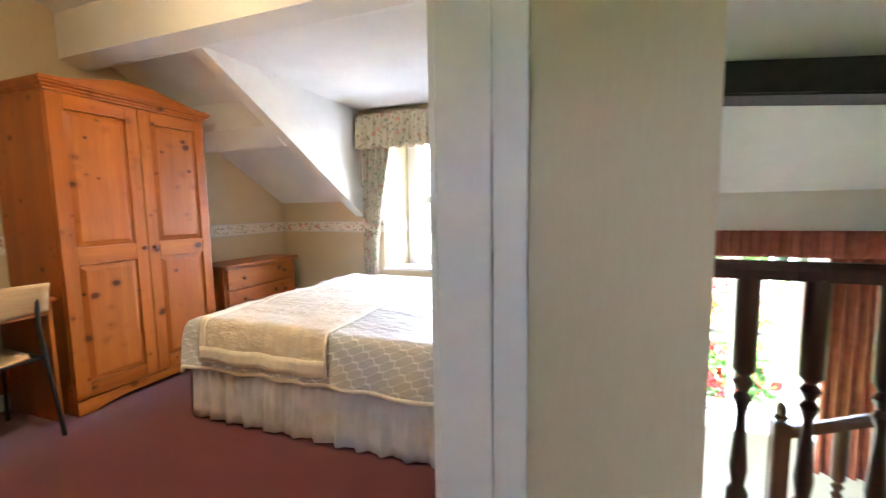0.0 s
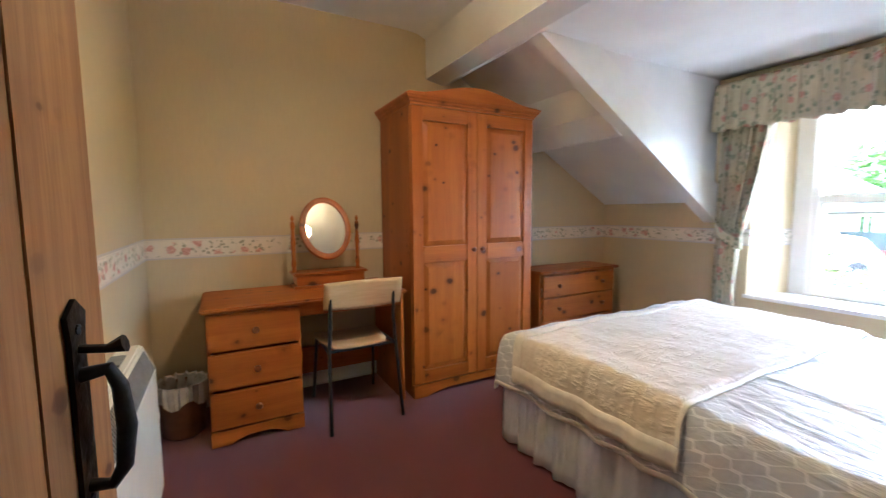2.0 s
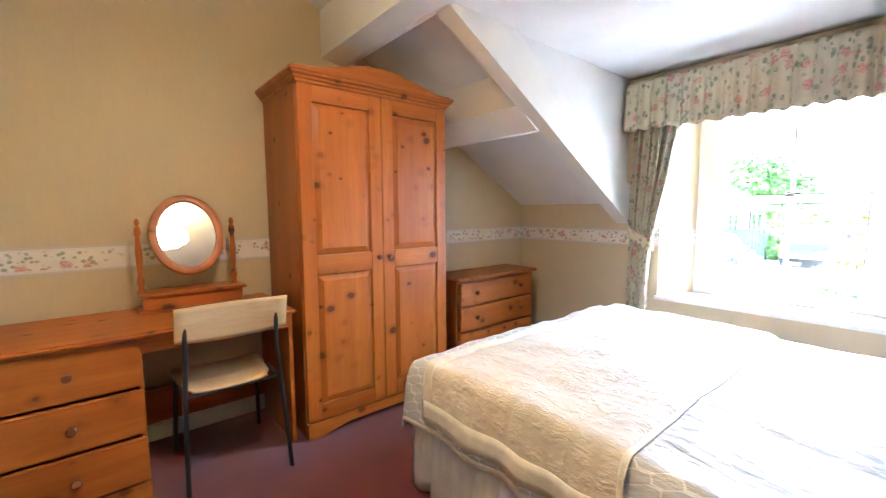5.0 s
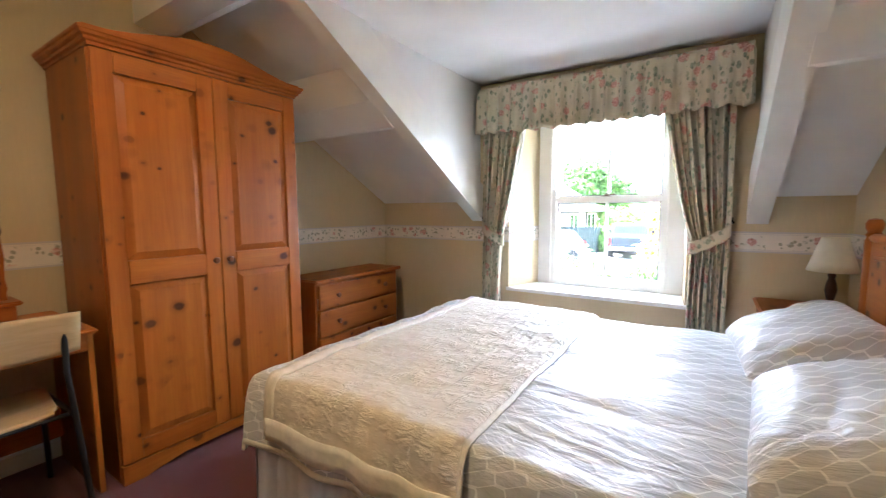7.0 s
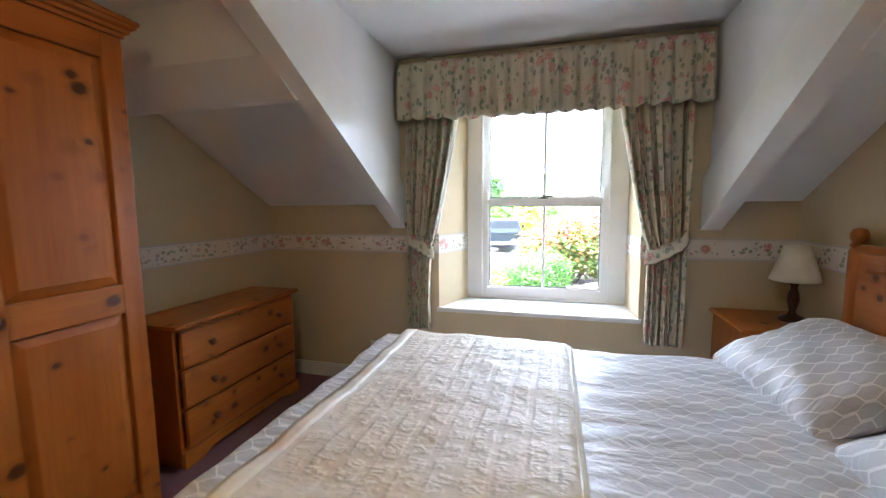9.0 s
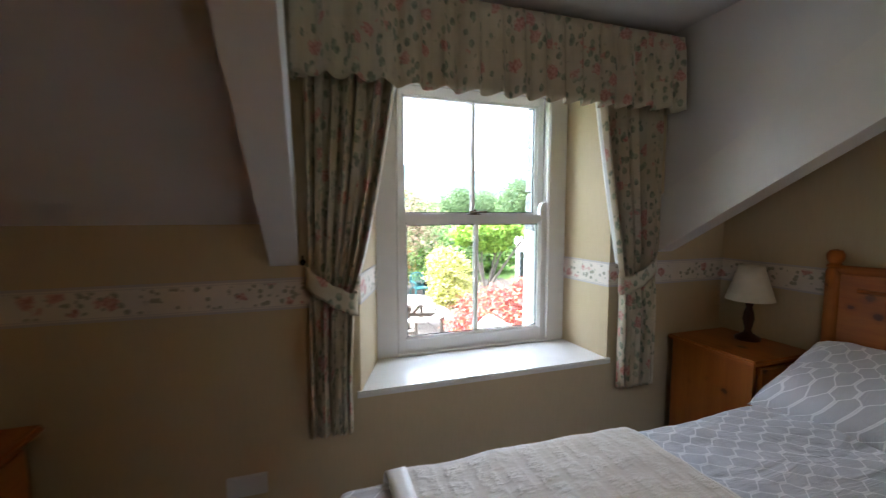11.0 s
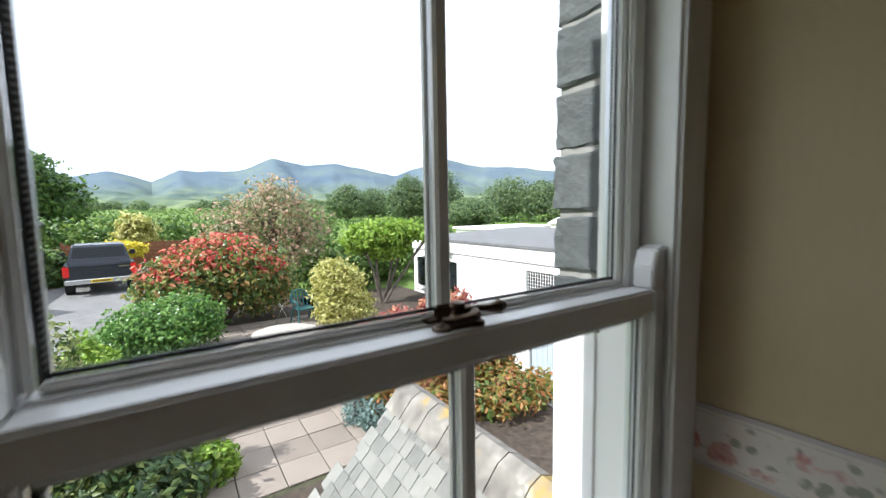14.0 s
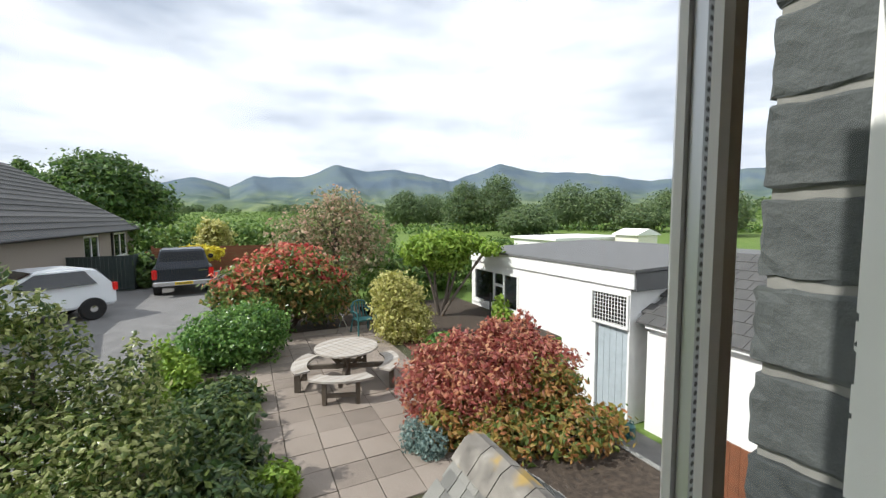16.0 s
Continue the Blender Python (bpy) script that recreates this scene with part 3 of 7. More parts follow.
box(bm, -0.026, 0.030, -0.062, -0.036, CZ, CZ + 0.0055, 0.002)
part("plate", bm, M_BRASS, catch, smooth=True)
for x in (-0.030, 0.034):
    part("screw", lathe(bmesh.new(), [(0.006, 0), (0.006, 0.002), (0.002, 0.004)], 10, pose(x, -0.050, CZ + 0.006)), M_BRASS, catch, smooth=True)
bm = lathe(bmesh.new(), [(0.013, 0), (0.014, 0.006), (0.009, 0.012), (0.009, 0.020), (0.012, 0.024), (0.010, 0.029), (0.0, 0.031)], 16, pose(0.004, -0.044, CZ + 0.005))
part("pivot", bm, M_BRASS, catch, smooth=True)
bm = tube(bmesh.new(), [(0.004 + 0.027 * math.cos(radians(a)), -0.044 + 0.024 * math.sin(radians(a)), CZ + 0.018 + 0.00003 * a) for a in range(-170, 21, 19)], [0.003, 0.004, 0.005, 0.006, 0.007, 0.0075, 0.008, 0.008, 0.007, 0.006, 0.006], 8)
part("crescent", bm, M_BRASS, catch, smooth=True)
bm = tube(bmesh.new(), [(0.010, -0.045, CZ + 0.020), (0.036, -0.049, CZ + 0.022), (0.056, -0.052, CZ + 0.019), (0.074, -0.054, CZ + 0.020), (0.084, -0.055, CZ + 0.021)], [0.006, 0.005, 0.006, 0.011, 0.006], 12)
part("lever", bm, M_BRASS, catch, smooth=True)
bm = box(bmesh.new(), -0.030, 0.034, -0.018, 0.004, CZ, CZ + 0.006, 0.002)
box(bm, -0.016, 0.022, -0.018, -0.010, CZ + 0.006, CZ + 0.026, 0.003)
part("keeper", bm, M_BRASS, catch, smooth=True)


catch.location += Vector((-0.010, 0.009, 0))
catch.scale = (0.85, 0.85, 0.85)


# ---- bedroom furniture ----
def knob_at(parent, p, way="x", r=0.016):
    m = {"x": pose(*p, 0, 90, 0), "y": pose(*p, -90, 0, 0)}[way]
    b = lathe(bmesh.new(), [(r * 0.55, 0), (r * 0.5, 0.010), (r * 0.95, 0.016), (r, 0.024), (r * 0.75, 0.031), (r * 0.2, 0.033)], 14, m)
    return part("knob", b, M_KNOB, parent, "turned dark wooden knob", smooth=True)


def panel_door(parent, x, y0, y1, z0, z1, zmid0, zmid1, knob_y):
    """A framed door in the plane x with two fielded panels."""
    st, t = 0.075, 0.022
    door = part("door", box(bmesh.new(), x - t - 0.004, x - t, y0, y1, z0, z1), M_PINE_Z, parent)
    for ya, yb in ((y0, y0 + st), (y1 - st, y1)):
        part("stile", box(bmesh.new(), x - t, x, ya, yb, z0, z1, 0.003), M_PINE_Z, door)
    for a, b in ((z0, z0 + 0.085), (zmid0, zmid1), (z1 - 0.085, z1)):
        part("rail", box(bmesh.new(), x - t, x, y0 + st, y1 - st, a, b, 0.003), M_PINE_Y, door)
    for nm, a, b in (("lower_panel", z0 + 0.085, zmid0), ("upper_panel", zmid1, z1 - 0.085)):
        p = bmesh.new()
        ya, yb, r = y0 + st, y1 - st, 0.035
        out = [(x - t + 0.004, ya, a), (x - t + 0.004, yb, a), (x - t + 0.004, yb, b), (x - t + 0.004, ya, b)]
        inn = [(x - 0.003, ya + r, a + r), (x - 0.003, yb - r, a + r), (x - 0.003, yb - r, b - r), (x - 0.003, ya + r, b - r)]
        o, i = [p.verts.new(v) for v in out], [p.verts.new(v) for v in inn]
        for q in range(4):
            p.faces.new((o[q], o[(q + 1) % 4], i[(q + 1) % 4], i[q]))
        p.faces.new(i)
        part(nm, p, M_PINE_Z, door)
    knob_at(door, (x, knob_y, 0.955))
    return door


ward = thing("wardrobe", (-1.69, -2.345, 0), "tall varnished knotty pine wardrobe with two panelled doors", "wardrobe")
WX, WY0, WY1 = -1.425, -2.812, -1.845
for a in (WY0, WY1 - 0.02):
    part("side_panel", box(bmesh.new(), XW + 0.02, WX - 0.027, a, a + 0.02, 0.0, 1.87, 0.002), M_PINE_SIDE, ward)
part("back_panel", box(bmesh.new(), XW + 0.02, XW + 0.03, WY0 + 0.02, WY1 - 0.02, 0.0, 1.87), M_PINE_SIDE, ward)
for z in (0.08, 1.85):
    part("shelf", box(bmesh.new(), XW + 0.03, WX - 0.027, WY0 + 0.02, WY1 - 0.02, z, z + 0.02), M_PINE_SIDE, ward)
bm = prism(bmesh.new(), [(WY0, 0.0), (WY0 + 0.09, 0.0), (WY0 + 0.13, 0.012), (WY0 + 0.25, 0.032), (WY1 - 0.25, 0.032), (WY1 - 0.13, 0.012), (WY1 - 0.09, 0.0), (WY1, 0.0), (WY1, 0.085), (WY0, 0.085)], "x", WX - 0.022, WX + 0.004)
part("plinth", bm, M_PINE_Y, ward)
bm = bmesh.new()
rings = []
for o, z in ((0.004, 1.865), (0.006, 1.878), (0.016, 1.882), (0.018, 1.893), (0.030, 1.900), (0.033, 1.911), (0.038, 1.914), (0.038, 1.926)):
    rings.append([bm.verts.new(p) for p in ((XW + 0.01, WY0 - o, z), (WX + o, WY0 - o, z), (WX + o, WY1 + o, z), (XW + 0.01, WY1 + o, z))])
for a, b in zip(rings, rings[1:]):
    for k in range(4):
        bm.faces.new((a[k], a[(k + 1) % 4], b[(k + 1) % 4], b[k]))
bm.faces.new(rings[0])
bm.faces.new(rings[-1])
part("cornice", bm, M_PINE_Y, ward)
bm = bmesh.new()
top = [(WY0 - 0.02 + (WY1 - WY0 + 0.04) * i / 24) for i in range(25)]
arch = [(y, 1.926 + 0.012 + 0.075 * max(0.0, math.sin(math.pi * (i / 24 - 0.06) / 0.88)) ** 1.6 if 1 < i < 23 else 1.938) for i, y in enumerate(top)]
prism(bm, [(top[0], 1.926)] + arch + [(top[-1], 1.926)], "x", WX - 0.005, WX + 0.018)
part("pediment", bm, M_PINE_Y, ward)
WM = (WY0 + WY1) / 2
panel_door(ward, WX, WY0 + 0.004, WM - 0.002, 0.09, 1.862, 0.885, 0.99, WM - 0.035)
panel_door(ward, WX, WM + 0.002, WY1 - 0.004, 0.09, 1.862, 0.885, 0.99, WM + 0.035)


def drawer_front(parent, x, y0, y1, z0, z1, knobs):
    d = box(bmesh.new(), x - 0.02, x, y0, y1, z0, z1, 0.006, 2)
    dr = part("drawer", d, M_PINE_Y, parent)
    for ky in knobs:
        knob_at(dr, (x, ky, (z0 + z1) / 2), r=0.018)
    return dr


chest = thing("chest_of_drawers", (-1.79, -1.13, 0), "varnished knotty pine chest of three drawers with dark knobs", "chest")
CX, CY0, CY1 = -1.618, -1.568, -0.668
for a in (CY0, CY1 - 0.018):
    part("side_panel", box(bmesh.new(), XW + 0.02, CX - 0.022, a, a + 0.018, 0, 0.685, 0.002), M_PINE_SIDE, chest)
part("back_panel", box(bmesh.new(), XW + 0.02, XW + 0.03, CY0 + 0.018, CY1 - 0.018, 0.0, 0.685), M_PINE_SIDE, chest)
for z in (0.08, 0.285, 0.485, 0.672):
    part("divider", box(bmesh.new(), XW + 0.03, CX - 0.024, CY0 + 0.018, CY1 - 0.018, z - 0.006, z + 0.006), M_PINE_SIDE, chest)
bm = box(bmesh.new(), XW + 0.01, CX + 0.025, CY0 - 0.022, CY1 + 0.022, 0.686, 0.710, 0.009, 3)
part("top", bm, M_PINE_Y, chest)
bm = prism(bmesh.new(), [(CY0, 0.0), (CY0 + 0.10, 0.0), (CY0 + 0.17, 0.03), (CY1 - 0.17, 0.03), (CY1 - 0.10, 0.0), (CY1, 0.0), (CY1, 0.075), (CY0, 0.075)], "x", CX - 0.02, CX)
part("plinth", bm, M_PINE_Y, chest)
for z0, z1 in ((0.088, 0.278), (0.292, 0.478), (0.492, 0.668)):
    drawer_front(chest, CX, CY0 + 0.022, CY1 - 0.022, z0, z1, (CY0 + 0.19, CY1 - 0.19))

desk = thing("dressing_table", (-1.69, -3.43, 0), "varnished pine dressing table with three drawers on one side", "dressing table")
KX, KY0, KY1 = -1.425, -3.955, -3.495
for a in (KY0, KY1 - 0.018):
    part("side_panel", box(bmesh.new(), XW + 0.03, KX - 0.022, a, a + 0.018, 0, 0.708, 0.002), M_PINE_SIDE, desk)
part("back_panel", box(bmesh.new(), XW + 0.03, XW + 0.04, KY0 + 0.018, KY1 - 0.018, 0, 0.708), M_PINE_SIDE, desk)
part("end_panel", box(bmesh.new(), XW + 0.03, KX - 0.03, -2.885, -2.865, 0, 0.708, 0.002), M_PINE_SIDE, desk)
bm = box(bmesh.new(), XW + 0.02, KX + 0.03, KY0 - 0.022, -2.862, 0.709, 0.733, 0.009, 3)
part("top", bm, M_PINE_Y, desk)
bm = box(bmesh.new(), XW + 0.05, XW + 0.07, KY1, -2.885, 0.12, 0.30, 0.002)
part("back_rail", bm, M_PINE_Y, desk)
bm = box(bmesh.new(), KX - 0.05, KX - 0.032, KY1, -2.885, 0.63, 0.708, 0.002)
part("apron", bm, M_PINE_Y, desk)
bm = prism(bmesh.new(), [(KY0, 0.0), (KY0 + 0.09, 0.0), (KY0 + 0.13, 0.02), (KY0 + 0.18, 0.035), (KY1 - 0.18, 0.035), (KY1 - 0.13, 0.02), (KY1 - 0.09, 0.0), (KY1, 0.0), (KY1, 0.08), (KY0, 0.08)], "x", KX - 0.02, KX)
part("plinth", bm, M_PINE_Y, desk)
for z0, z1 in ((0.088, 0.285), (0.297, 0.49), (0.502, 0.70)):
    drawer_front(desk, KX, KY0 + 0.006, KY1 - 0.006, z0, z1, ((KY0 + KY1) / 2,))

# oval mirror on its stand
mir = thing("dressing_mirror", (-1.82, -3.25, 0.733), "oval pine swing mirror on a small drawer box", "mirror")
bm = bmesh.new()
box(bm, -1.91, -1.73, -3.475, -3.01, 0.733, 0.752, 0.004)
box(bm, -1.90, -1.745, -3.46, -3.025, 0.752, 0.815, 0.003)
box(bm, -1.915, -1.725, -3.48, -3.005, 0.815, 0.832, 0.006)
part("box", bm, M_PINE_Y, mir)
for y in (-3.462, -3.048):
    pr = [(0.015, 0.832), (0.012, 0.86), (0.017, 0.88), (0.011, 0.92), (0.016, 1.02), (0.010, 1.10), (0.016, 1.12), (0.012, 1.15), (0.006, 1.155), (0.012, 1.172), (0.007, 1.188), (0.001, 1.194)]
    bm = lathe(bmesh.new(), pr, 12, pose(-1.82, y, 0))
    part("post", bm, M_PINE_Z, mir, smooth=True)
tilt = pose(-1.815, -3.255, 1.11, 0, -20, 0)
bm = bmesh.new()
ring = []
for i in range(48):
    a = 2 * math.pi * i / 48
    ca, sa = math.cos(a), math.sin(a)
    sec = [(-0.012, 0.0), (0.010, -0.004), (0.014, 0.012), (0.010, 0.030), (-0.012, 0.034)]
    ring.append([bm.verts.new(tilt @ Vector((sx, (0.132 + q) * ca, (0.180 + q) * sa))) for sx, q in sec])
for i in range(48):
    a, b = ring[i], ring[(i + 1) % 48]
    for k in range(5):
        bm.faces.new((a[k], a[(k + 1) % 5], b[(k + 1) % 5], b[k]))
part("oval_rim", bm, M_PINE_Z, mir, smooth=True)
bm = bmesh.new()
bm.faces.new([bm.verts.new(tilt @ Vector((0.001, 0.135 * math.cos(2 * math.pi * i / 48), 0.183 * math.sin(2 * math.pi * i / 48)))) for i in range(48)])
r = bmesh.ops.extrude_face_region(bm, geom=list(bm.faces))
bmesh.ops.translate(bm, verts=[v for v in r["geom"] if isinstance(v, bmesh.types.BMVert)], vec=tilt.to_3x3() @ Vector((-0.006, 0, 0)))
part("glass", bm, M_MIRROR, mir, "clear mirror glass")

# chair
chair = thing("chair", (-1.52, -3.18, 0), "stacking chair with pale plywood seat and black tube legs", "chair")


def ply_sheet(u0, u1, v0, v1, f, t):
    b = surf(bmesh.new(), 12, 8, lambda u, v: f(u0 + (u1 - u0) * u, v0 + (v1 - v0) * v))
    return b


def seat_f(u, v):
    w = 0.19 - 0.02 * u
    e = 1 - 0.10 * max(0.0, abs(v) - 0.7) / 0.3 * (abs(u) > 0.75)
    return Vector((-1.545 + 0.19 * u, -3.18 + w * v * e, 0.448 - 0.012 * (1 - v * v) + 0.006 * abs(u) - 0.02 * max(0, -u - 0.7)))


ob = part("seat", ply_sheet(-1, 1, -1, 1, seat_f, 0), M_PLY, chair, "pale plywood seat", smooth=True)
thick(ob, 0.012)


def back_f(u, v):
    h = 0.745 + 0.085 * v - 0.010 * (u * u) * v
    return Vector((-1.315 - 0.035 * (1 - u * u) + 0.02 * v, -3.165 + 0.225 * u, h + 0.012 * u * u))


ob = part("backrest", ply_sheet(-1, 1, -1, 1, back_f, 0), M_PLY, chair, "pale curved plywood backrest", smooth=True)
thick(ob, 0.011)
for s, yf in ((-1, -3.385), (1, -2.955)):
    yy = -3.17 + s * 0.185
    bm = tube(bmesh.new(), [(-1.245 if s < 0 else -1.275, yf, 0.0), (-1.33, yy + s * 0.012, 0.43), (-1.335, yy, 0.60), (-1.325, yy, 0.78)], 0.0105, 10)
    part("leg", bm, M_TUBE, chair, smooth=True)
    bm = tube(bmesh.new(), [(-1.79, yy + s * 0.02, 0.0), (-1.72, yy, 0.43), (-1.68, yy, 0.436), (-1.33, yy + s * 0.01, 0.43)], 0.0105, 10)
    part("leg", bm, M_TUBE, chair, smooth=True)
bm = tube(bmesh.new(), [(-1.36, -3.355, 0.428), (-1.36, -2.985, 0.428)], 0.009, 8)
part("stretcher", bm, M_TUBE, chair, smooth=True)

# waste bin with bag
wbin = thing("waste_bin", (-1.70, -4.09, 0), "round brown waste bin lined with a clear plastic bag", "bin")
bm = lathe(bmesh.new(), [(0.095, 0), (0.10, 0.005), (0.118, 0.27), (0.112, 0.27), (0.095, 0.012), (0.0, 0.01)], 28, pose(-1.70, -4.09, 0))
part("tub", bm, M_BIN, wbin, smooth=True)


def bag_f(u, v):
    a = 2 * math.pi * u
    fr = 0.006 * math.sin(17 * a) + 0.005 * math.sin(31 * a + 1)
    k = [(0.098, 0.16), (0.112, 0.29), (0.128, 0.296), (0.127, 0.24), (0.122, 0.19 + 0.02 * math.sin(5 * a))]
    i = min(3, int(v * 4))
    f = v * 4 - i
    rr, z = k[i][0] + (k[i + 1][0] - k[i][0]) * f, k[i][1] + (k[i + 1][1] - k[i][1]) * f
    return Vector((-1.70 + (rr + fr * (0.3 + v)) * math.cos(a), -4.09 + (rr + fr * (0.3 + v)) * math.sin(a), z + fr))


part("bag", surf(bmesh.new(), 60, 8, bag_f), M_BAG, wbin, "crumpled clear plastic liner", smooth=True)

# storage heater on the back wall
heat = thing("panel_heater", (-0.62, -4.19, 0.10), "cream panel heater with a grey grille fixed on the wall", "heater")
HX0, HX1 = -1.045, -0.25
bm = prism(bmesh.new(), [(YS + 0.02, 0.10), (-4.115, 0.10), (-4.115, 0.60), (-4.155, 0.70), (YS + 0.02, 0.70)], "x", HX0, HX1)
bmesh.ops.bevel(bm, geom=list(bm.edges), offset=0.006, segments=2, affect="EDGES")
part("case", bm, M_CREAMMETAL, heat)
sl = Vector((0, -0.040, 0.10))
bm = bmesh.new()
c0 = Vector((0, -4.1115, 0.612))
for i in range(46):
    x = HX0 + 0.06 + i * (HX1 - HX0 - 0.12) / 45
    p = prism(bmesh.new(), [(c0.y, c0.z), (c0.y + 0.002, c0.z + 0.002), (c0.y - 0.030, c0.z + 0.078), (c0.y - 0.032, c0.z + 0.076)], "x", x, x + 0.008)
    me = bpy.data.meshes.new("t")
    p.to_mesh(me)
    p.free()
    bm.from_mesh(me)
    bpy.data.meshes.remove(me)
part("grille", bm, M_GRILLE, heat, "grey slotted outlet grille")
bm = box(bmesh.new(), -0.90, -0.78, -4.225, -4.18, 0.700, 0.708, 0.002)
part("control", bm, M_GRILLE, heat, "grey control dial plate")

# ---- bedroom door, open along the back wall ----
door = thing("door_1", (0, 0, 0), "stripped pine ledged door standing open, black iron latch", "door")
door["kind"] = "structure"
DW = 0.835
bm = bmesh.new()
for i in range(5):
    box(bm, i * DW / 5 + 0.001, (i + 1) * DW / 5 - 0.001, 0, 0.032, 0.012, 1.965, 0.003)
part("leaf", bm, M_DOORWOOD, door)
for z in (0.25, 0.95, 1.68):
    bm = box(bmesh.new(), 0.04, DW - 0.04, -0.022, -0.001, z, z + 0.13, 0.006)
    part("ledge", bm, M_DOORWOOD, door)
hy = 0.033
bm = prism(bmesh.new(), [(DW - 0.105, 0.825), (DW - 0.090, 0.815), (DW - 0.075, 0.825), (DW - 0.071, 0.85), (DW - 0.072, 1.05), (DW - 0.066, 1.085), (DW - 0.090, 1.105), (DW - 0.114, 1.085), (DW - 0.108, 1.05), (DW - 0.109, 0.85)], "y", hy, hy + 0.006)
plate = part("latch_plate", bm, M_IRON, door, "black iron latch plate")
bm = tube(bmesh.new(), [(DW - 0.090, hy + 0.005, 1.005), (DW - 0.090, hy + 0.035, 1.01), (DW - 0.090, hy + 0.046, 0.985), (DW - 0.090, hy + 0.050, 0.93), (DW - 0.090, hy + 0.044, 0.875), (DW - 0.090, hy + 0.03, 0.852), (DW - 0.090, hy + 0.004, 0.855)], [0.010, 0.009, 0.010, 0.012, 0.010, 0.008, 0.009], 12)
part("pull_handle", bm, M_IRON, plate, smooth=True)
bm = tube(bmesh.new(), [(DW - 0.090, hy, 1.04), (DW - 0.090, hy + 0.035, 1.037), (DW - 0.090, hy + 0.055, 1.042)], [0.006, 0.006, 0.012], 8)
part("thumb_press", bm, M_IRON, plate, smooth=True)
for z in (0.838, 1.065):
    bm = lathe(bmesh.new(), [(0.007, 0), (0.007, 0.002), (0.003, 0.004)], 10, pose(DW - 0.090, hy + 0.006, z, -90, 0, 0))
    part("screw", bm, M_IRON, plate)
door.matrix_basis = Matrix.Translation((0.955, -4.18, 0)) @ Matrix.Rotation(radians(180 - 9), 4, "Z") @ Matrix.Diagonal((1, -1, 1, 1))
# door lining and architrave
bm = bmesh.new()
for a, b in ((DY0, DY0 + 0.03), (DY1 - 0.03, DY1)):
    box(bm, 1.062, 1.178, a, b, 0, DH - 0.03, 0.003)
box(bm, 1.062, 1.178, DY0, DY1, DH - 0.03, DH, 0.003)
structure("trim_door_lining", bm, M_GLOSS, "white painted door lining")
bm = bmesh.new()
for x0, x1 in ((1.18, 1.20), (1.04, 1.06)):
    if x0 < 1.1:
        box(bm, x0, x1, DY1 - 0.02, DY1 + 0.06, 0, DH + 0.06, 0.004)
    box(bm, x0, x1, DY0 - 0.02, DY0 + 0.02, 0, DH + 0.06, 0.004)
    box(bm, x0, x1, DY0 + 0.02, DY1 - 0.02, DH - 0.015, DH + 0.06, 0.004)
box(bm, 1.18, 1.25, DY1 - 0.026, DY1, 0, DH + 0.06, 0.004)
structure("trim_architrave", bm, M_GLOSS, "white painted door architrave")

# ---- bed ----
BX0, BX1, BY0, BY1, BT = -0.805, 1.27, -2.60, -0.985, 0.575
bed = thing("bed", (0.27, -1.75, 0), "double bed with a domed pine headboard, made up", "bed")
bm = box(bmesh.new(), BX0 + 0.05, BX1 - 0.03, BY0 + 0.05, BY1 - 0.05, 0.10, 0.33, 0.03, 3)
part("divan_base", bm, M_VALANCE, bed)
bm = box(bmesh.new(), BX0 + 0.04, BX1 - 0.03, BY0 + 0.04, BY1 - 0.04, 0.33, 0.535, 0.05, 4)
part("mattress", bm, M_VALANCE, bed, smooth=True)
for x in (BX0 + 0.15, BX1 - 0.15):
    for y in (BY0 + 0.15, BY1 - 0.15):
        bm = lathe(bmesh.new(), [(0.02, 0), (0.02, 0.02), (0.012, 0.04), (0.012, 0.10)], 12, pose(x, y, 0))
        part("castor", bm, M_TUBE, bed)


def skirt_f(u, v):
    L1, L2 = BY1 - BY0, BX1 - BX0 - 0.08
    s = u * (L1 + 2 * L2)
    rip = 0.014 * math.sin(s * 46 + 1.3 * math.sin(s * 7)) * v + 0.006 * math.sin(s * 97)
    if s < L2:
        p, nx, ny = (BX1 - 0.08 - s, BY0 + 0.03), 0, -1
    elif s < L2 + L1:
        p, nx, ny = (BX0 + 0.03, BY0 + (s - L2)), -1, 0
    else:
        p, nx, ny = (BX0 + (s - L2 - L1), BY1 - 0.03), 0, 1
    o = rip + 0.02 * v
    return Vector((p[0] + nx * o, p[1] + ny * o, 0.34 - 0.325 * v))


bm = surf(bmesh.new(), 520, 6, skirt_f)
ob = part("skirt", bm, M_VALANCE, bed, "pale grey gathered bed valance", smooth=True)
thick(ob, 0.003)
# headboard
HBX = 1.285
ys = [BY0 - 0.01 + (BY1 - BY0 + 0.035) * i / 40 for i in range(41)]


def dome(i):
    t = abs(i / 40 - 0.5) * 2
    return 1.065 + 0.10 * math.exp(-((t - 0.36) / 0.24) ** 2) - 0.02 * math.exp(-(t / 0.18) ** 2)


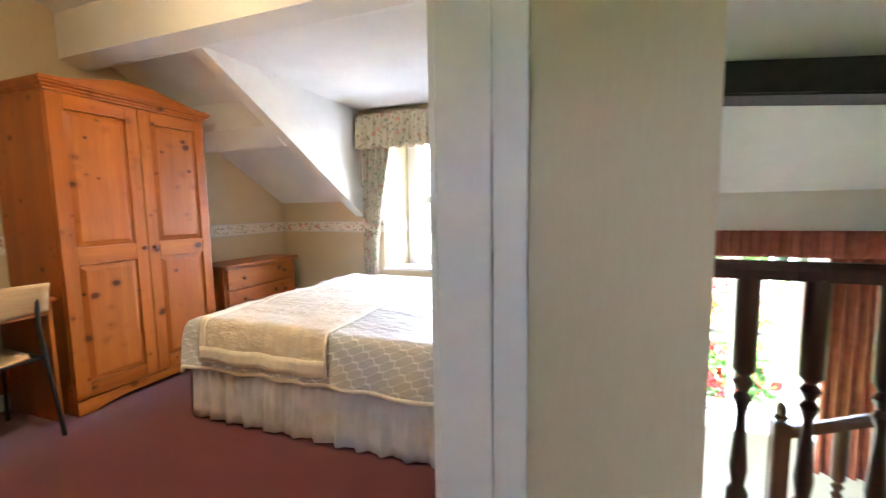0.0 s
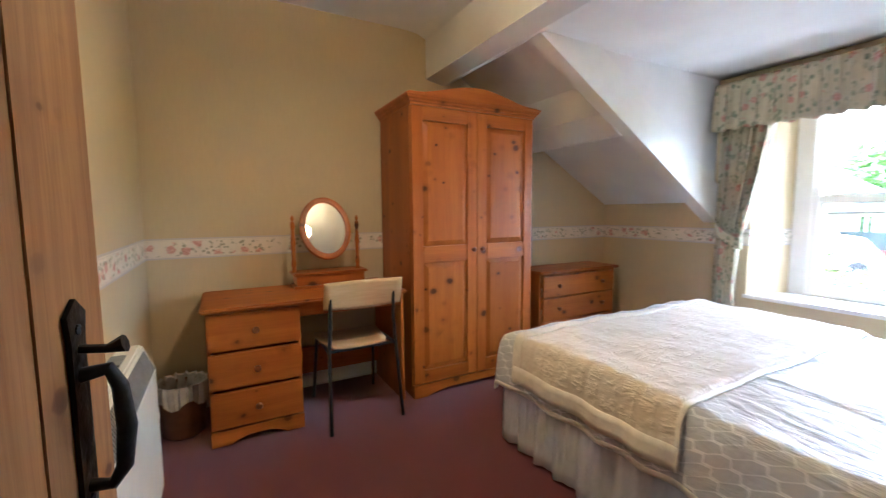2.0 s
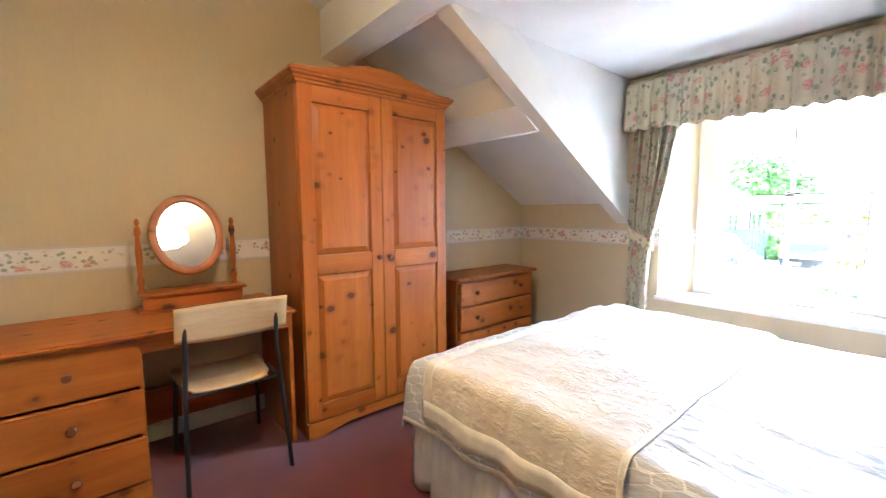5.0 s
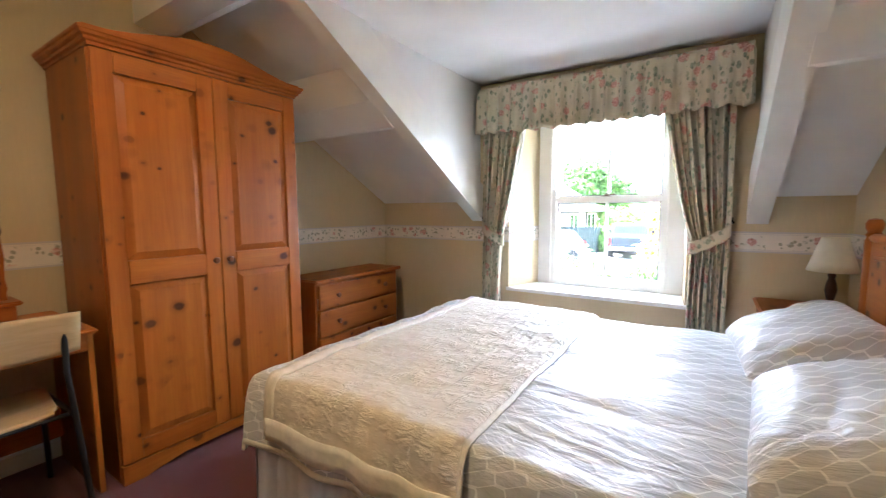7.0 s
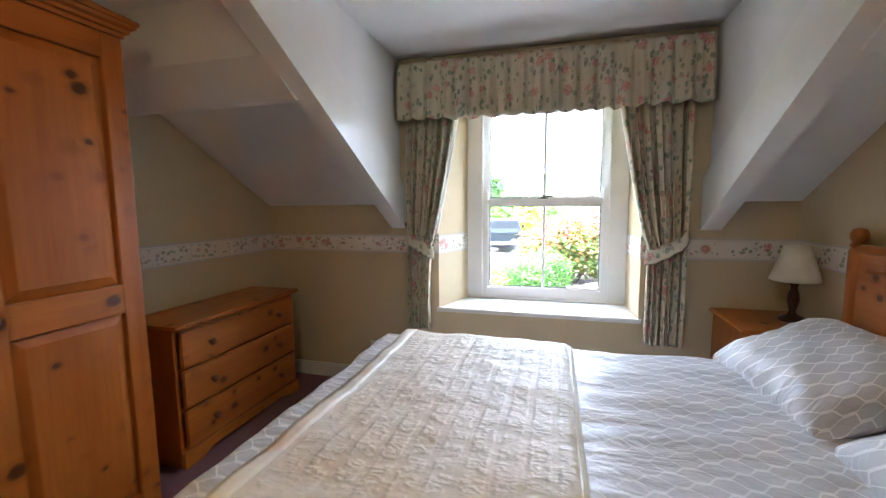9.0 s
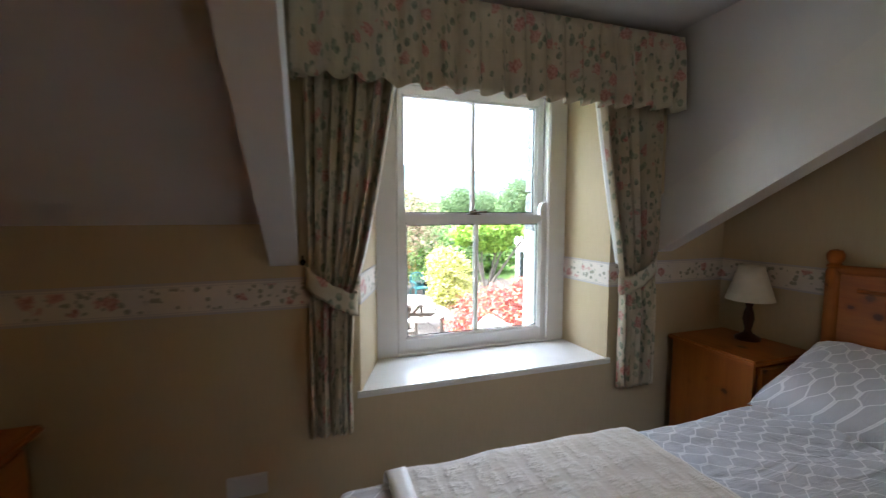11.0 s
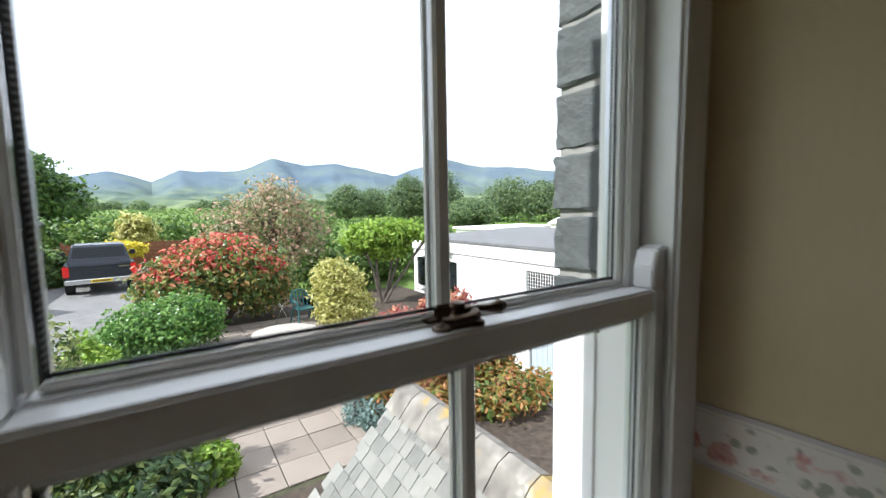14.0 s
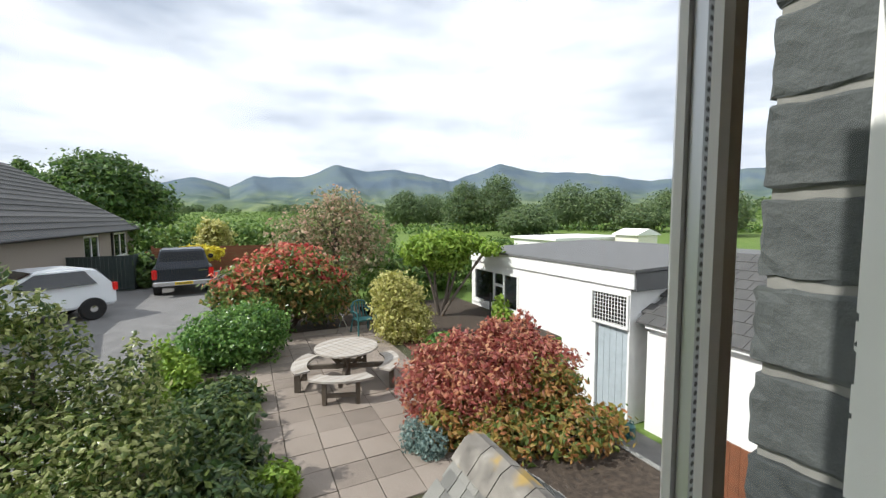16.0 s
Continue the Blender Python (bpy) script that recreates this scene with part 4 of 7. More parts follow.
bm = prism(bmesh.new(), [(ys[0], 0.42)] + [(y, dome(i)) for i, y in enumerate(ys)] + [(ys[-1], 0.42)], "x", HBX - 0.012, HBX + 0.012)
hb = part("headboard", bm, M_PINE_Y, bed, "domed knotty pine headboard")
bm = tube(bmesh.new(), [(HBX, y, dome(i) + 0.006) for i, y in enumerate(ys)], 0.021, 10)
part("top_rail", bm, M_PINE_Y, hb, smooth=True)
bm = tube(bmesh.new(), [(HBX - 0.013, y, dome(i) - 0.075) for i, y in enumerate(ys)][2:-2], 0.009, 8)
part("moulding", bm, M_PINE_Y, hb, smooth=True)
for y in (BY0 - 0.04, BY1 + 0.03):
    bm = lathe(bmesh.new(), [(0.030, 0), (0.030, 1.06), (0.024, 1.075), (0.030, 1.085), (0.022, 1.097), (0.030, 1.115), (0.031, 1.135), (0.022, 1.152), (0.002, 1.158)], 20, pose(HBX, y, 0))
    part("bedpost", bm, M_PINE_Z, bed, smooth=True)


def soft(x, y):
    return noise.noise(Vector((x * 2.2, y * 2.2, 0.3))) * 0.010 + noise.noise(Vector((x * 6, y * 6, 4.1))) * 0.005


def drape(x0, x1, y0, y1, top, hang_near, hang_far, hang_foot, rad, lift=0.0):
    """A cover over the mattress that hangs down at both sides and, where hang_foot is given, over the foot."""
    def side(s, a, b, h0, h1):
        # s in metres along the cross-section; returns plan coordinate and drop
        if s < h0:
            d = h0 - s
            return a - rad * (1 - math.exp(-d / rad)) - 0.05 * d, d * (1 - math.exp(-d / rad * 0.9))
        if s > h0 + (b - a):
            d = s - h0 - (b - a)
            return b + rad * (1 - math.exp(-d / rad)) + 0.05 * d, d * (1 - math.exp(-d / rad * 0.9))
        return a + (s - h0), 0.0

    LY = hang_near + hang_far + y1 - y0
    LX = hang_foot + x1 - x0

    def f(u, v):
        y, dz = side(v * LY, y0, y1, hang_near, hang_far)
        if hang_foot:
            x, dx = side(u * LX, x0, x1, hang_foot, 0)
        else:
            x, dx = x0 + u * LX, 0.0
        z = top + lift + soft(x, y) - max(dz, dx) - 0.15 * min(dz, dx)
        if dz > 0.05:
            y += 0.012 * math.sin(x * 23 + 2 * math.sin(x * 5)) * min(1, dz * 4) * (1 if y > y0 else -1)
        if dx > 0.05:
            x += 0.012 * math.sin(y * 21 + 2 * math.sin(y * 6)) * min(1, dx * 4)
        return Vector((x, y, z))
    return f


duvet = thing("duvet", (0.2, -1.75, 0.56), "silver satin duvet with a wavy lattice weave, rumpled on the bed", "duvet")
df = drape(BX0 + 0.03, 0.98, BY0 + 0.05, BY1 - 0.05, BT, 0.26, 0.26, 0.24, 0.042)


def duvet_f(u, v):
    p = df(u, v)
    if p.z > BT - 0.06:
        p.z += 0.010 * noise.noise(Vector((p.x * 4.0, p.y * 10.0, 1.7))) + 0.009 * abs(noise.noise(Vector((p.x * 8.0, p.y * 4.0, 7.7))))
    return p


ob = part("cover", surf(bmesh.new(), 110, 110, duvet_f), M_SATIN, duvet, smooth=True)
thick(ob, 0.02)
for v0, v1 in ((-0.004, 0.006), (0.994, 1.004)):
    bm = surf(bmesh.new(), 90, 2, lambda u, v: duvet_f(u, v0 + (v1 - v0) * v) + Vector((0, -0.004 if v0 < 0.5 else 0.004, 0)))
    thick(part("piped_hem", bm, M_TRIM, duvet, smooth=True), 0.012)
bm = surf(bmesh.new(), 2, 90, lambda u, v: duvet_f(-0.004 + 0.01 * u, v))
thick(part("piped_hem", bm, M_TRIM, duvet, smooth=True), 0.012)
throw = thing("bed_throw", (-0.3, -1.75, 0.6), "cream ruched throw with satin edging laid across the bed foot", "throw")
tf = drape(-0.665, 0.165, BY0 + 0.04, BY1 - 0.04, BT, 0.23, 0.20, 0.0, 0.05, 0.022)


def throw_f(u, v):
    p = tf(u, v)
    if p.z > BT - 0.04:
        p.z += 0.010 * noise.noise(Vector((p.x * 4.0, p.y * 10.0, 1.7))) + 0.009 * abs(noise.noise(Vector((p.x * 8.0, p.y * 4.0, 7.7))))
    if p.z > BT - 0.04:
        p.z -= 0.019 * max(0.0, min(1.0, (u - 0.965) / 0.035))
    return p


ob = part("cloth", surf(bmesh.new(), 100, 110, throw_f), M_THROW, throw, smooth=True)
thick(ob, 0.008)
for nm, u0, u1 in (("satin_edge", -0.016, 0.052), ("seam_edge", 0.985, 1.006)):
    bm = surf(bmesh.new(), 3, 110, lambda u, v: throw_f(u0 + (u1 - u0) * u, v) + Vector((0, 0, 0.006 if u0 < 0.5 else 0.002)))
    thick(part(nm, bm, M_TRIM, throw, "shiny cream satin edging", smooth=True), 0.008 if u0 < 0.5 else 0.003)
for v0, v1 in ((-0.004, 0.035), (0.965, 1.004)):
    bm = surf(bmesh.new(), 70, 3, lambda u, v: throw_f(u, v0 + (v1 - v0) * v) + Vector((0, -0.006 if v0 < 0.5 else 0.006, 0.003)))
    thick(part("satin_hem", bm, M_TRIM, throw, smooth=True), 0.008)


def pillow(cx, cy, cz, wx, wy, h, tilt_y, rz, seed):
    ob = thing("pillow", (0, 0, 0), "plump silver satin pillow with a wavy lattice weave", "pillow", "pillows on the bed")

    def f(u, v):
        a, b = u * 2 - 1, v * 2 - 1
        k = max(0.0, (1 - abs(a) ** 3.2)) ** 0.5 * max(0.0, (1 - abs(b) ** 3.2)) ** 0.5
        pin = 1 - 0.06 * (1 - abs(a) ** 2) * abs(b) ** 4
        n = 0.018 * noise.noise(Vector((a * 2.2, b * 2.2, seed))) + 0.008 * noise.noise(Vector((a * 6, b * 6, seed)))
        return a, b, k, pin, n
    b = bmesh.new()
    for s in (1, -1):
        surf(b, 36, 44, lambda u, v: Vector((wx * f(u, v)[0] * (1 - 0.05 * (1 - f(u, v)[1] ** 2) * abs(f(u, v)[0]) ** 4), wy * f(u, v)[1] * f(u, v)[3], s * (0.006 + (h * (0.62 if s > 0 else 0.38)) * f(u, v)[2]) + f(u, v)[4] * f(u, v)[2])))
    bmesh.ops.remove_doubles(b, verts=b.verts, dist=0.0125)
    part("case", b, M_SATIN, ob, smooth=True)
    ob.matrix_basis = pose(cx, cy, cz, 0, tilt_y, rz)
    return ob


pillow(1.02, -1.30, 0.655, 0.245, 0.34, 0.17, -22, 4, 1.0)
pillow(1.02, -2.08, 0.655, 0.24, 0.36, 0.17, -20, -5, 5.0)

# ---- bedside table and lamp ----
night = thing("bedside_table", (1.13, -0.68, 0), "small dark varnished pine bedside table in the corner", "bedside table")
bm = box(bmesh.new(), 0.92, 1.32, -0.90, -0.45, 0.655, 0.68, 0.008, 3)
part("top", bm, M_PINE_Y, night)
for a in (0.94, 1.30):
    part("side_panel", box(bmesh.new(), a, a + 0.018, -0.88, -0.47, 0.0, 0.655, 0.002), M_PINE_SIDE, night)
part("back_panel", box(bmesh.new(), 0.958, 1.30, -0.49, -0.47, 0.0, 0.655), M_PINE_SIDE, night)
for z in (0.06, 0.30, 0.47):
    part("shelf", box(bmesh.new(), 0.958, 1.30, -0.88, -0.49, z, z + 0.016), M_PINE_SIDE, night)
bm = box(bmesh.new(), 0.96, 1.298, -0.90, -0.882, 0.495, 0.645, 0.005)
dr = part("drawer", bm, M_PINE_X, night)
bm = lathe(bmesh.new(), [(0.009, 0), (0.008, 0.010), (0.015, 0.016), (0.016, 0.024), (0.004, 0.033)], 12, pose(1.13, -0.90, 0.57, 90, 0, 0))
part("knob", bm, M_KNOB, dr, smooth=True)
tl = thing("table_lamp", (1.22, -0.655, 0.68), "table lamp with turned wooden stem and cream shade, unlit", "lamp")
bm = lathe(bmesh.new(), [(0.055, 0), (0.056, 0.012), (0.040, 0.022), (0.020, 0.034), (0.014, 0.05), (0.020, 0.075), (0.026, 0.105), (0.021, 0.14), (0.013, 0.165), (0.018, 0.18), (0.012, 0.195), (0.012, 0.215)], 24, pose(1.22, -0.655, 0.68))
part("stem", bm, M_DARKWOOD, tl, smooth=True)
bm = surf(bmesh.new(), 40, 4, lambda u, v: Vector((1.22 + (0.104 - 0.052 * v) * math.cos(2 * math.pi * u), -0.655 + (0.104 - 0.052 * v) * math.sin(2 * math.pi * u), 0.882 + 0.172 * v)))
bmesh.ops.remove_doubles(bm, verts=bm.verts, dist=0.001)
thick(part("shade", bm, M_SHADE, tl, smooth=True), 0.003)

# ---- curtains, valance ----
pelmet = thing("curtain_valance", (-0.02, -0.5, 1.79), "gathered floral valance above the window", "valance")


def pelmet_f(u, v):
    L = 0.10 + 1.73 + 0.10
    s = u * L
    fold = math.sin(s * 62 + 2.2 * math.sin(s * 5.1)) * (0.010 + 0.016 * v) + 0.006 * math.sin(s * 131 + 1)
    if s < 0.10:
        x, y, nx, ny = -0.885, YN - 0.03 - s, -1, 0
    elif s < 1.83:
        x, y, nx, ny = -0.885 + (s - 0.10), YN - 0.13, 0, -1
    else:
        x, y, nx, ny = 0.845, YN - 0.13 + (s - 1.83), 1, 0
    mid = 1 - min(1.0, max(0.0, (abs(x + 0.02) - 0.48) / 0.12))
    zb = 1.795 + 0.005 * math.sin(s * 62 + 2.2 * math.sin(s * 5.1)) - 0.01 * mid
    z = 2.135 - (2.135 - zb) * v
    tape = 1.0 if v > 0.12 else 0.35
    return Vector((x + nx * fold * tape, y + ny * fold * tape - 0.01 * v, z))


thick(part("frill", surf(bmesh.new(), 520, 12, pelmet_f), M_CURTAIN, pelmet, smooth=True), 0.003)
bm = box(bmesh.new(), -0.87, 0.83, YN - 0.105, YN - 0.001, 2.115, 2.13, 0.002)
part("board", bm, M_GLOSS, pelmet)


M_LINING = plain("white_lining", (0.80, 0.79, 0.76), 0.9, var=0.04)


def curtain(nm, outer, inner_top, tie_in, bot_in, side):
    """A curtain drawn back by a tie; side is +1 where the outer edge lies at the greater x."""
    ob = thing(nm, (outer, YN - 0.07, 0.44), "floral curtain held back by a tie at the window", "curtain", "curtains at the window")

    def width(z):
        if z > 1.02:
            k = (z - 1.02) / (1.80 - 1.02)
            return tie_in + (inner_top - tie_in) * (k ** 0.8)
        k = (1.02 - z) / (1.02 - 0.44)
        return tie_in + (bot_in - tie_in) * min(1, k * 1.6)

    def f(u, v):
        z = 1.86 - 1.42 * v
        w = width(z)
        tight = math.exp(-((z - 1.02) / 0.10) ** 2)
        ph = 2 * math.pi * 6.5 * u + 0.7 * math.sin(3 * v + u * 4)
        a = 0.030 * (1 - 0.55 * tight)
        x = outer - side * w * u + 0.006 * math.sin(ph * 1.7)
        y = YN - 0.065 - a * math.sin(ph) - 0.010 * math.sin(ph * 2.3 + 1) + 0.010 * tight
        return Vector((x, y, z + 0.008 * math.sin(ph) * (v > 0.98)))
    thick(part("cloth", surf(bmesh.new(), 130, 60, f), M_CURTAIN, ob, smooth=True), 0.003)

    bm = surf(bmesh.new(), 4, 30, lambda u, v: f(0.965 + 0.055 * u, v * 0.56) + Vector((0, 0.012 + 0.01 * u, 0)))
    thick(part("lining", bm, M_LINING, ob, "white curtain lining", smooth=True), 0.002)

    def g(u, v):
        a = 2 * math.pi * u
        hw = tie_in / 2 + 0.012
        cx = outer - side * tie_in / 2
        return Vector((cx + hw * math.cos(a), YN - 0.065 + 0.045 * math.sin(a), 1.025 + side * 0.06 * math.cos(a) - 0.05 + 0.085 * v + 0.015 * math.sin(a) + 0.004 * math.sin(9 * a)))
    thick(part("tie_back", surf(bmesh.new(), 48, 5, g), M_CURTAIN, ob, smooth=True), 0.004)
    return ob


curtain("curtain", -0.865, 0.335, 0.170, 0.150, -1)
curtain("curtain", 0.785, 0.36, 0.195, 0.200, 1)

# ---- tie-back hooks ----
for x in (-0.885, 0.80):
    hook = thing("tieback_hook", (x, YN, 1.10), "small black iron hook for the curtain tie", "hook", "tie-back hooks")
    part("hook", tube(bmesh.new(), [(x, YN, 1.12), (x, YN - 0.03, 1.115), (x, YN - 0.045, 1.13), (x, YN - 0.04, 1.15)], 0.004, 8), M_IRON, hook, smooth=True)
    part("plate", lathe(bmesh.new(), [(0.012, 0), (0.012, 0.003), (0.004, 0.005)], 12, pose(x, YN, 1.12, 90, 0, 0)), M_IRON, hook)

# ---- socket, pendant ----
sock = thing("wall_socket", (-1.11, YN - 0.008, 0.26), "white plastic double wall socket low on the wall", "socket")
bm = box(bmesh.new(), -1.185, -1.04, YN - 0.010, YN, 0.215, 0.30, 0.003)
plate = part("plate", bm, M_SOCKET, sock)
for x in (-1.15, -1.075):
    bm = box(bmesh.new(), x - 0.008, x + 0.008, YN - 0.013, YN - 0.010, 0.275, 0.292, 0.001)
    part("switch", bm, M_SOCKET, sock)
pend = thing("pendant_lamp", LAMP, "ceiling pendant with a scalloped amber glass shade, lit", "lamp")
bm = tube(bmesh.new(), [(LAMP[0], LAMP[1], LAMP[2] + 0.09), (LAMP[0], LAMP[1], FLAT)], 0.004, 8)
part("cable", bm, M_SOCKET, pend)
bm = lathe(bmesh.new(), [(0.04, 0), (0.035, 0.03), (0.008, 0.045)], 16, pose(LAMP[0], LAMP[1], FLAT - 0.045, 0, 0, 0))
part("ceiling_rose", bm, M_SOCKET, pend, smooth=True)


def shade_f(u, v):
    a = 2 * math.pi * u
    r = 0.035 + 0.115 * v ** 0.7 * (1 + 0.06 * v * math.sin(10 * a))
    return Vector((LAMP[0] + r * math.cos(a), LAMP[1] + r * math.sin(a), LAMP[2] + 0.08 - 0.12 * v ** 1.4 + 0.012 * v * math.sin(10 * a)))


thick(part("glass_shade", surf(bmesh.new(), 60, 10, shade_f), M_LIT, pend, "scalloped amber glass shade", smooth=True), 0.003)


# ---- landing and stairwell beyond the doorway ----
NX0, NX1, NZ0, NZ1 = 2.12, 3.05, -0.67, 0.80
bm = bmesh.new()
box(bm, 1.58, NX0, YN, 0.06, -1.6, 1.9)
box(bm, NX1, 3.72, YN, 0.06, -1.6, 1.9)
box(bm, NX0, NX1, YN, 0.06, -1.6, NZ0)
box(bm, NX0, NX1, YN, 0.06, NZ1, 1.9)
structure("wall_stairwell", bm, M_PALEWALL, "pale wall of the stairwell round its window")
bm = box(bmesh.new(), 3.6, 3.72, -5.72, YN, -1.6, 2.75)
# south wall out of view, with an opening added to let sky light in
box(bm, 1.06, 1.95, -5.72, -5.6, 0, 2.75)
box(bm, 2.30, 3.6, -5.72, -5.6, 0, 2.75)
box(bm, 1.95, 2.30, -5.72, -5.6, 0, 1.29)
box(bm, 1.95, 2.30, -5.72, -5.6, 1.65, 2.75)
box(bm, 0.94, 1.06, -5.72, YS - 0.12, 0, 2.75)
structure("wall_landing", bm, M_PALEWALL, "pale landing walls with an unseen opening added for sky light")
bm = box(bmesh.new(), 1.50, 3.6, -2.42, YN, -1.6, -1.5)
box(bm, 1.58, 3.6, -2.50, -2.42, -1.5, -0.25)
structure("floor_stairs", bm, M_CARPET, "carpeted half landing below")
bm = prism(bmesh.new(), [(YN + 0.3, slope_z(YN + 0.3)), (-2.66, slope_z(-2.66)), (-2.66, slope_z(-2.66) + 0.2), (YN + 0.3, slope_z(YN + 0.3) + 0.2)], "x", 1.58, 3.6)
structure("ceiling_slope_landing", bm, M_CEIL, "white sloping ceiling over the stairs")
bm = prism(bmesh.new(), [(-1.36, 1.745), (-1.55, 1.765), (-1.58, 1.94), (-1.36, 1.87)], "x", 1.58, 3.6)
for v in bm.verts:
    v.co.z -= 0.086 * (v.co.x - 2.09)
bmesh.ops.bevel(bm, geom=list(bm.edges), offset=0.012, segments=2, affect="EDGES")
solo("roof_beam", bm, M_BEAM, "black stained oak beam under the sloping ceiling", "beam")
window = thing("window_2", ((NX0 + NX1) / 2, YN, NZ0), "white stair window between terracotta curtains", "window")
window["kind"] = "structure"
bm = bmesh.new()
for a, b in ((NX0, NX0 + 0.05), (NX1 - 0.05, NX1), (2.555, 2.60)):
    box(bm, a, b, -0.06, 0.0, NZ0, NZ1, 0.004)
for a, b in ((NZ0, NZ0 + 0.05), (NZ1 - 0.05, NZ1), (0.04, 0.08)):
    box(bm, NX0 + 0.05, 2.555, -0.055, -0.005, a, b, 0.004)
    box(bm, 2.60, NX1 - 0.05, -0.055, -0.005, a, b, 0.004)
part("window_frame", bm, M_GLOSS, window)
pane = part("pane", box(bmesh.new(), NX0 + 0.04, NX1 - 0.04, -0.032, -0.028, NZ0 + 0.04, NZ1 - 0.04), M_GLASS, window)
pane.visible_shadow = False
val = thing("stair_valance", (2.6, YN - 0.1, 0.78), "terracotta pleated valance over the stair window", "valance")
thick(part("frill", surf(bmesh.new(), 220, 6, lambda u, v: Vector((1.98 + 1.50 * u, YN - 0.09 - 0.012 * math.sin(u * 150), 0.98 - 0.20 * v))), M_REDCLOTH, val, smooth=True), 0.004)
for x0, x1 in ((1.95, 2.14), (3.02, 3.42)):
    cu = thing("stair_curtain", ((x0 + x1) / 2, YN - 0.06, -0.9), "terracotta curtain hanging beside the stair window", "curtain", "stair curtains")
    thick(part("cloth", surf(bmesh.new(), 60, 14, lambda u, v: Vector((x0 + (x1 - x0) * u, YN - 0.06 - 0.022 * math.sin(u * 34), 0.86 - 1.75 * v))), M_REDCLOTH, cu, smooth=True), 0.004)
BAL = [(0.036, 0.0), (0.036, 0.10), (0.020, 0.13), (0.030, 0.20), (0.017, 0.36), (0.014, 0.42), (0.030, 0.47), (0.016, 0.495), (0.032, 0.53), (0.018, 0.555), (0.036, 0.58), (0.036, 0.92)]


def balustrade(nm, p0, p1, n, foot, label):
    """A handrail from p0 to p1 on n turned balusters whose feet lie foot below it."""
    p0, p1 = Vector(p0), Vector(p1)
    ob = thing(nm, p0 - Vector((0, 0, foot)), label, "balustrade")
    d = (p1 - p0).normalized()
    side = Vector((-d.y, d.x, 0)).normalized()
    b = bmesh.new()
    sec = [(-0.032, -0.035), (0.032, -0.035), (0.036, 0.0), (0.030, 0.018), (0.012, 0.03), (-0.012, 0.03), (-0.030, 0.018), (-0.036, 0.0)]
    rings = [[b.verts.new(p + side * sx + Vector((0, 0, sz))) for sx, sz in sec] for p in (p0 - d * 0.05, p1 + d * 0.05)]
    for k in range(8):
        b.faces.new((rings[0][k], rings[0][(k + 1) % 8], rings[1][(k + 1) % 8], rings[1][k]))
    b.faces.new(rings[0])
    b.faces.new(rings[1])
    part("handrail", b, M_DARKWOOD, ob)
    h = foot - 0.03
    for i in range(n):
        p = p0 + (p1 - p0) * ((i + 0.5) / n)
        bb = lathe(bmesh.new(), [(r, z * h / 0.92) for r, z in BAL], 12, pose(p.x, p.y, p.z - foot))
        part("baluster", bb, M_DARKWOOD, ob, smooth=True)
    return ob


balustrade("balustrade", (1.62, -2.46, 0.955), (3.55, -2.58, 0.955), 10, 0.955, "dark mahogany balustrade with turned balusters on the landing")
low = balustrade("stair_balustrade", (2.54, -1.24, -0.22), (3.55, -1.30, 0.20), 6, 0.90, "dark stair balustrade with turned balusters climbing")
bm = box(bmesh.new(), 2.455, 2.545, -1.285, -1.195, -1.5, -0.16, 0.006)
post = part("newel_post", bm, M_DARKWOOD, low)
bm = lathe(bmesh.new(), [(0.02, 0), (0.034, 0.015), (0.036, 0.03), (0.024, 0.045), (0.030, 0.06), (0.024, 0.10), (0.002, 0.125)], 16, pose(2.5, -1.24, -0.16))
part("acorn_finial", bm, M_DARKWOOD, post, smooth=True)
bm = prism(bmesh.new(), [(2.6, -1.5), (3.6, -1.5), (3.6, -0.75), (3.3, -0.75), (3.3, -0.95), (3.05, -0.95), (3.05, -1.15), (2.8, -1.15), (2.8, -1.33), (2.6, -1.33)], "y", -2.40, -1.30)
structure("stairs", bm, M_CARPET, "burgundy carpeted stairs")
bm = box(bmesh.new(), 1.58, 3.6, YN - 0.012, YN, -1.5, -1.38)
structure("baseboard_stairs", bm, M_GLOSS, "white skirting by the stairs")

# ---- outdoors: materials ----


def leafy(name, a, b, c, rough=0.45, spread=(0.15, 0.5, 0.9)):
    k = Mat(name, rough, spec=0.4)
    r = k.rnd(True)
    k.color(k.ramp(r, (spread[0], a), (spread[1], b), (spread[2], c)))
    thin, both = k.n.new("ShaderNodeBsdfTranslucent"), k.n.new("ShaderNodeMixShader")
    glow = k.ramp(r, (spread[0], tuple(min(1, 1.5 * q) for q in a)), (spread[1], tuple(min(1, 1.5 * q) for q in b)), (spread[2], tuple(min(1, 1.5 * q) for q in c)))
    k.l.new(glow, thin.inputs["Color"])
    both.inputs[0].default_value = 0.35
    k.l.new(k.p.outputs[0], both.inputs[1])
    k.l.new(thin.outputs[0], both.inputs[2])
    k.l.new(both.outputs[0], k.n["Material Output"].inputs["Surface"])
    return k.m


def rocky(name, a, b, c, scale=3.0, rough=0.85, bump=0.6):
    k = Mat(name, rough, spec=0.3)
    co = k.coords()
    n1, n2 = k.noise(co, scale, 6, 0.6), k.noise(co, scale * 7, 5, 0.65)
    col = k.mix(0.5, k.ramp(n1, (0.3, a), (0.5, b), (0.7, c)), k.ramp(n2, (0.3, a), (0.7, c)))
    v = k.rnd()
    col = k.mix(0.35, col, k.mix(v, tuple(0.6 * x for x in a), tuple(min(1, 1.25 * x) for x in c)))
    k.color(col)
    k.bump(n2, bump, 0.02)
    return k.m


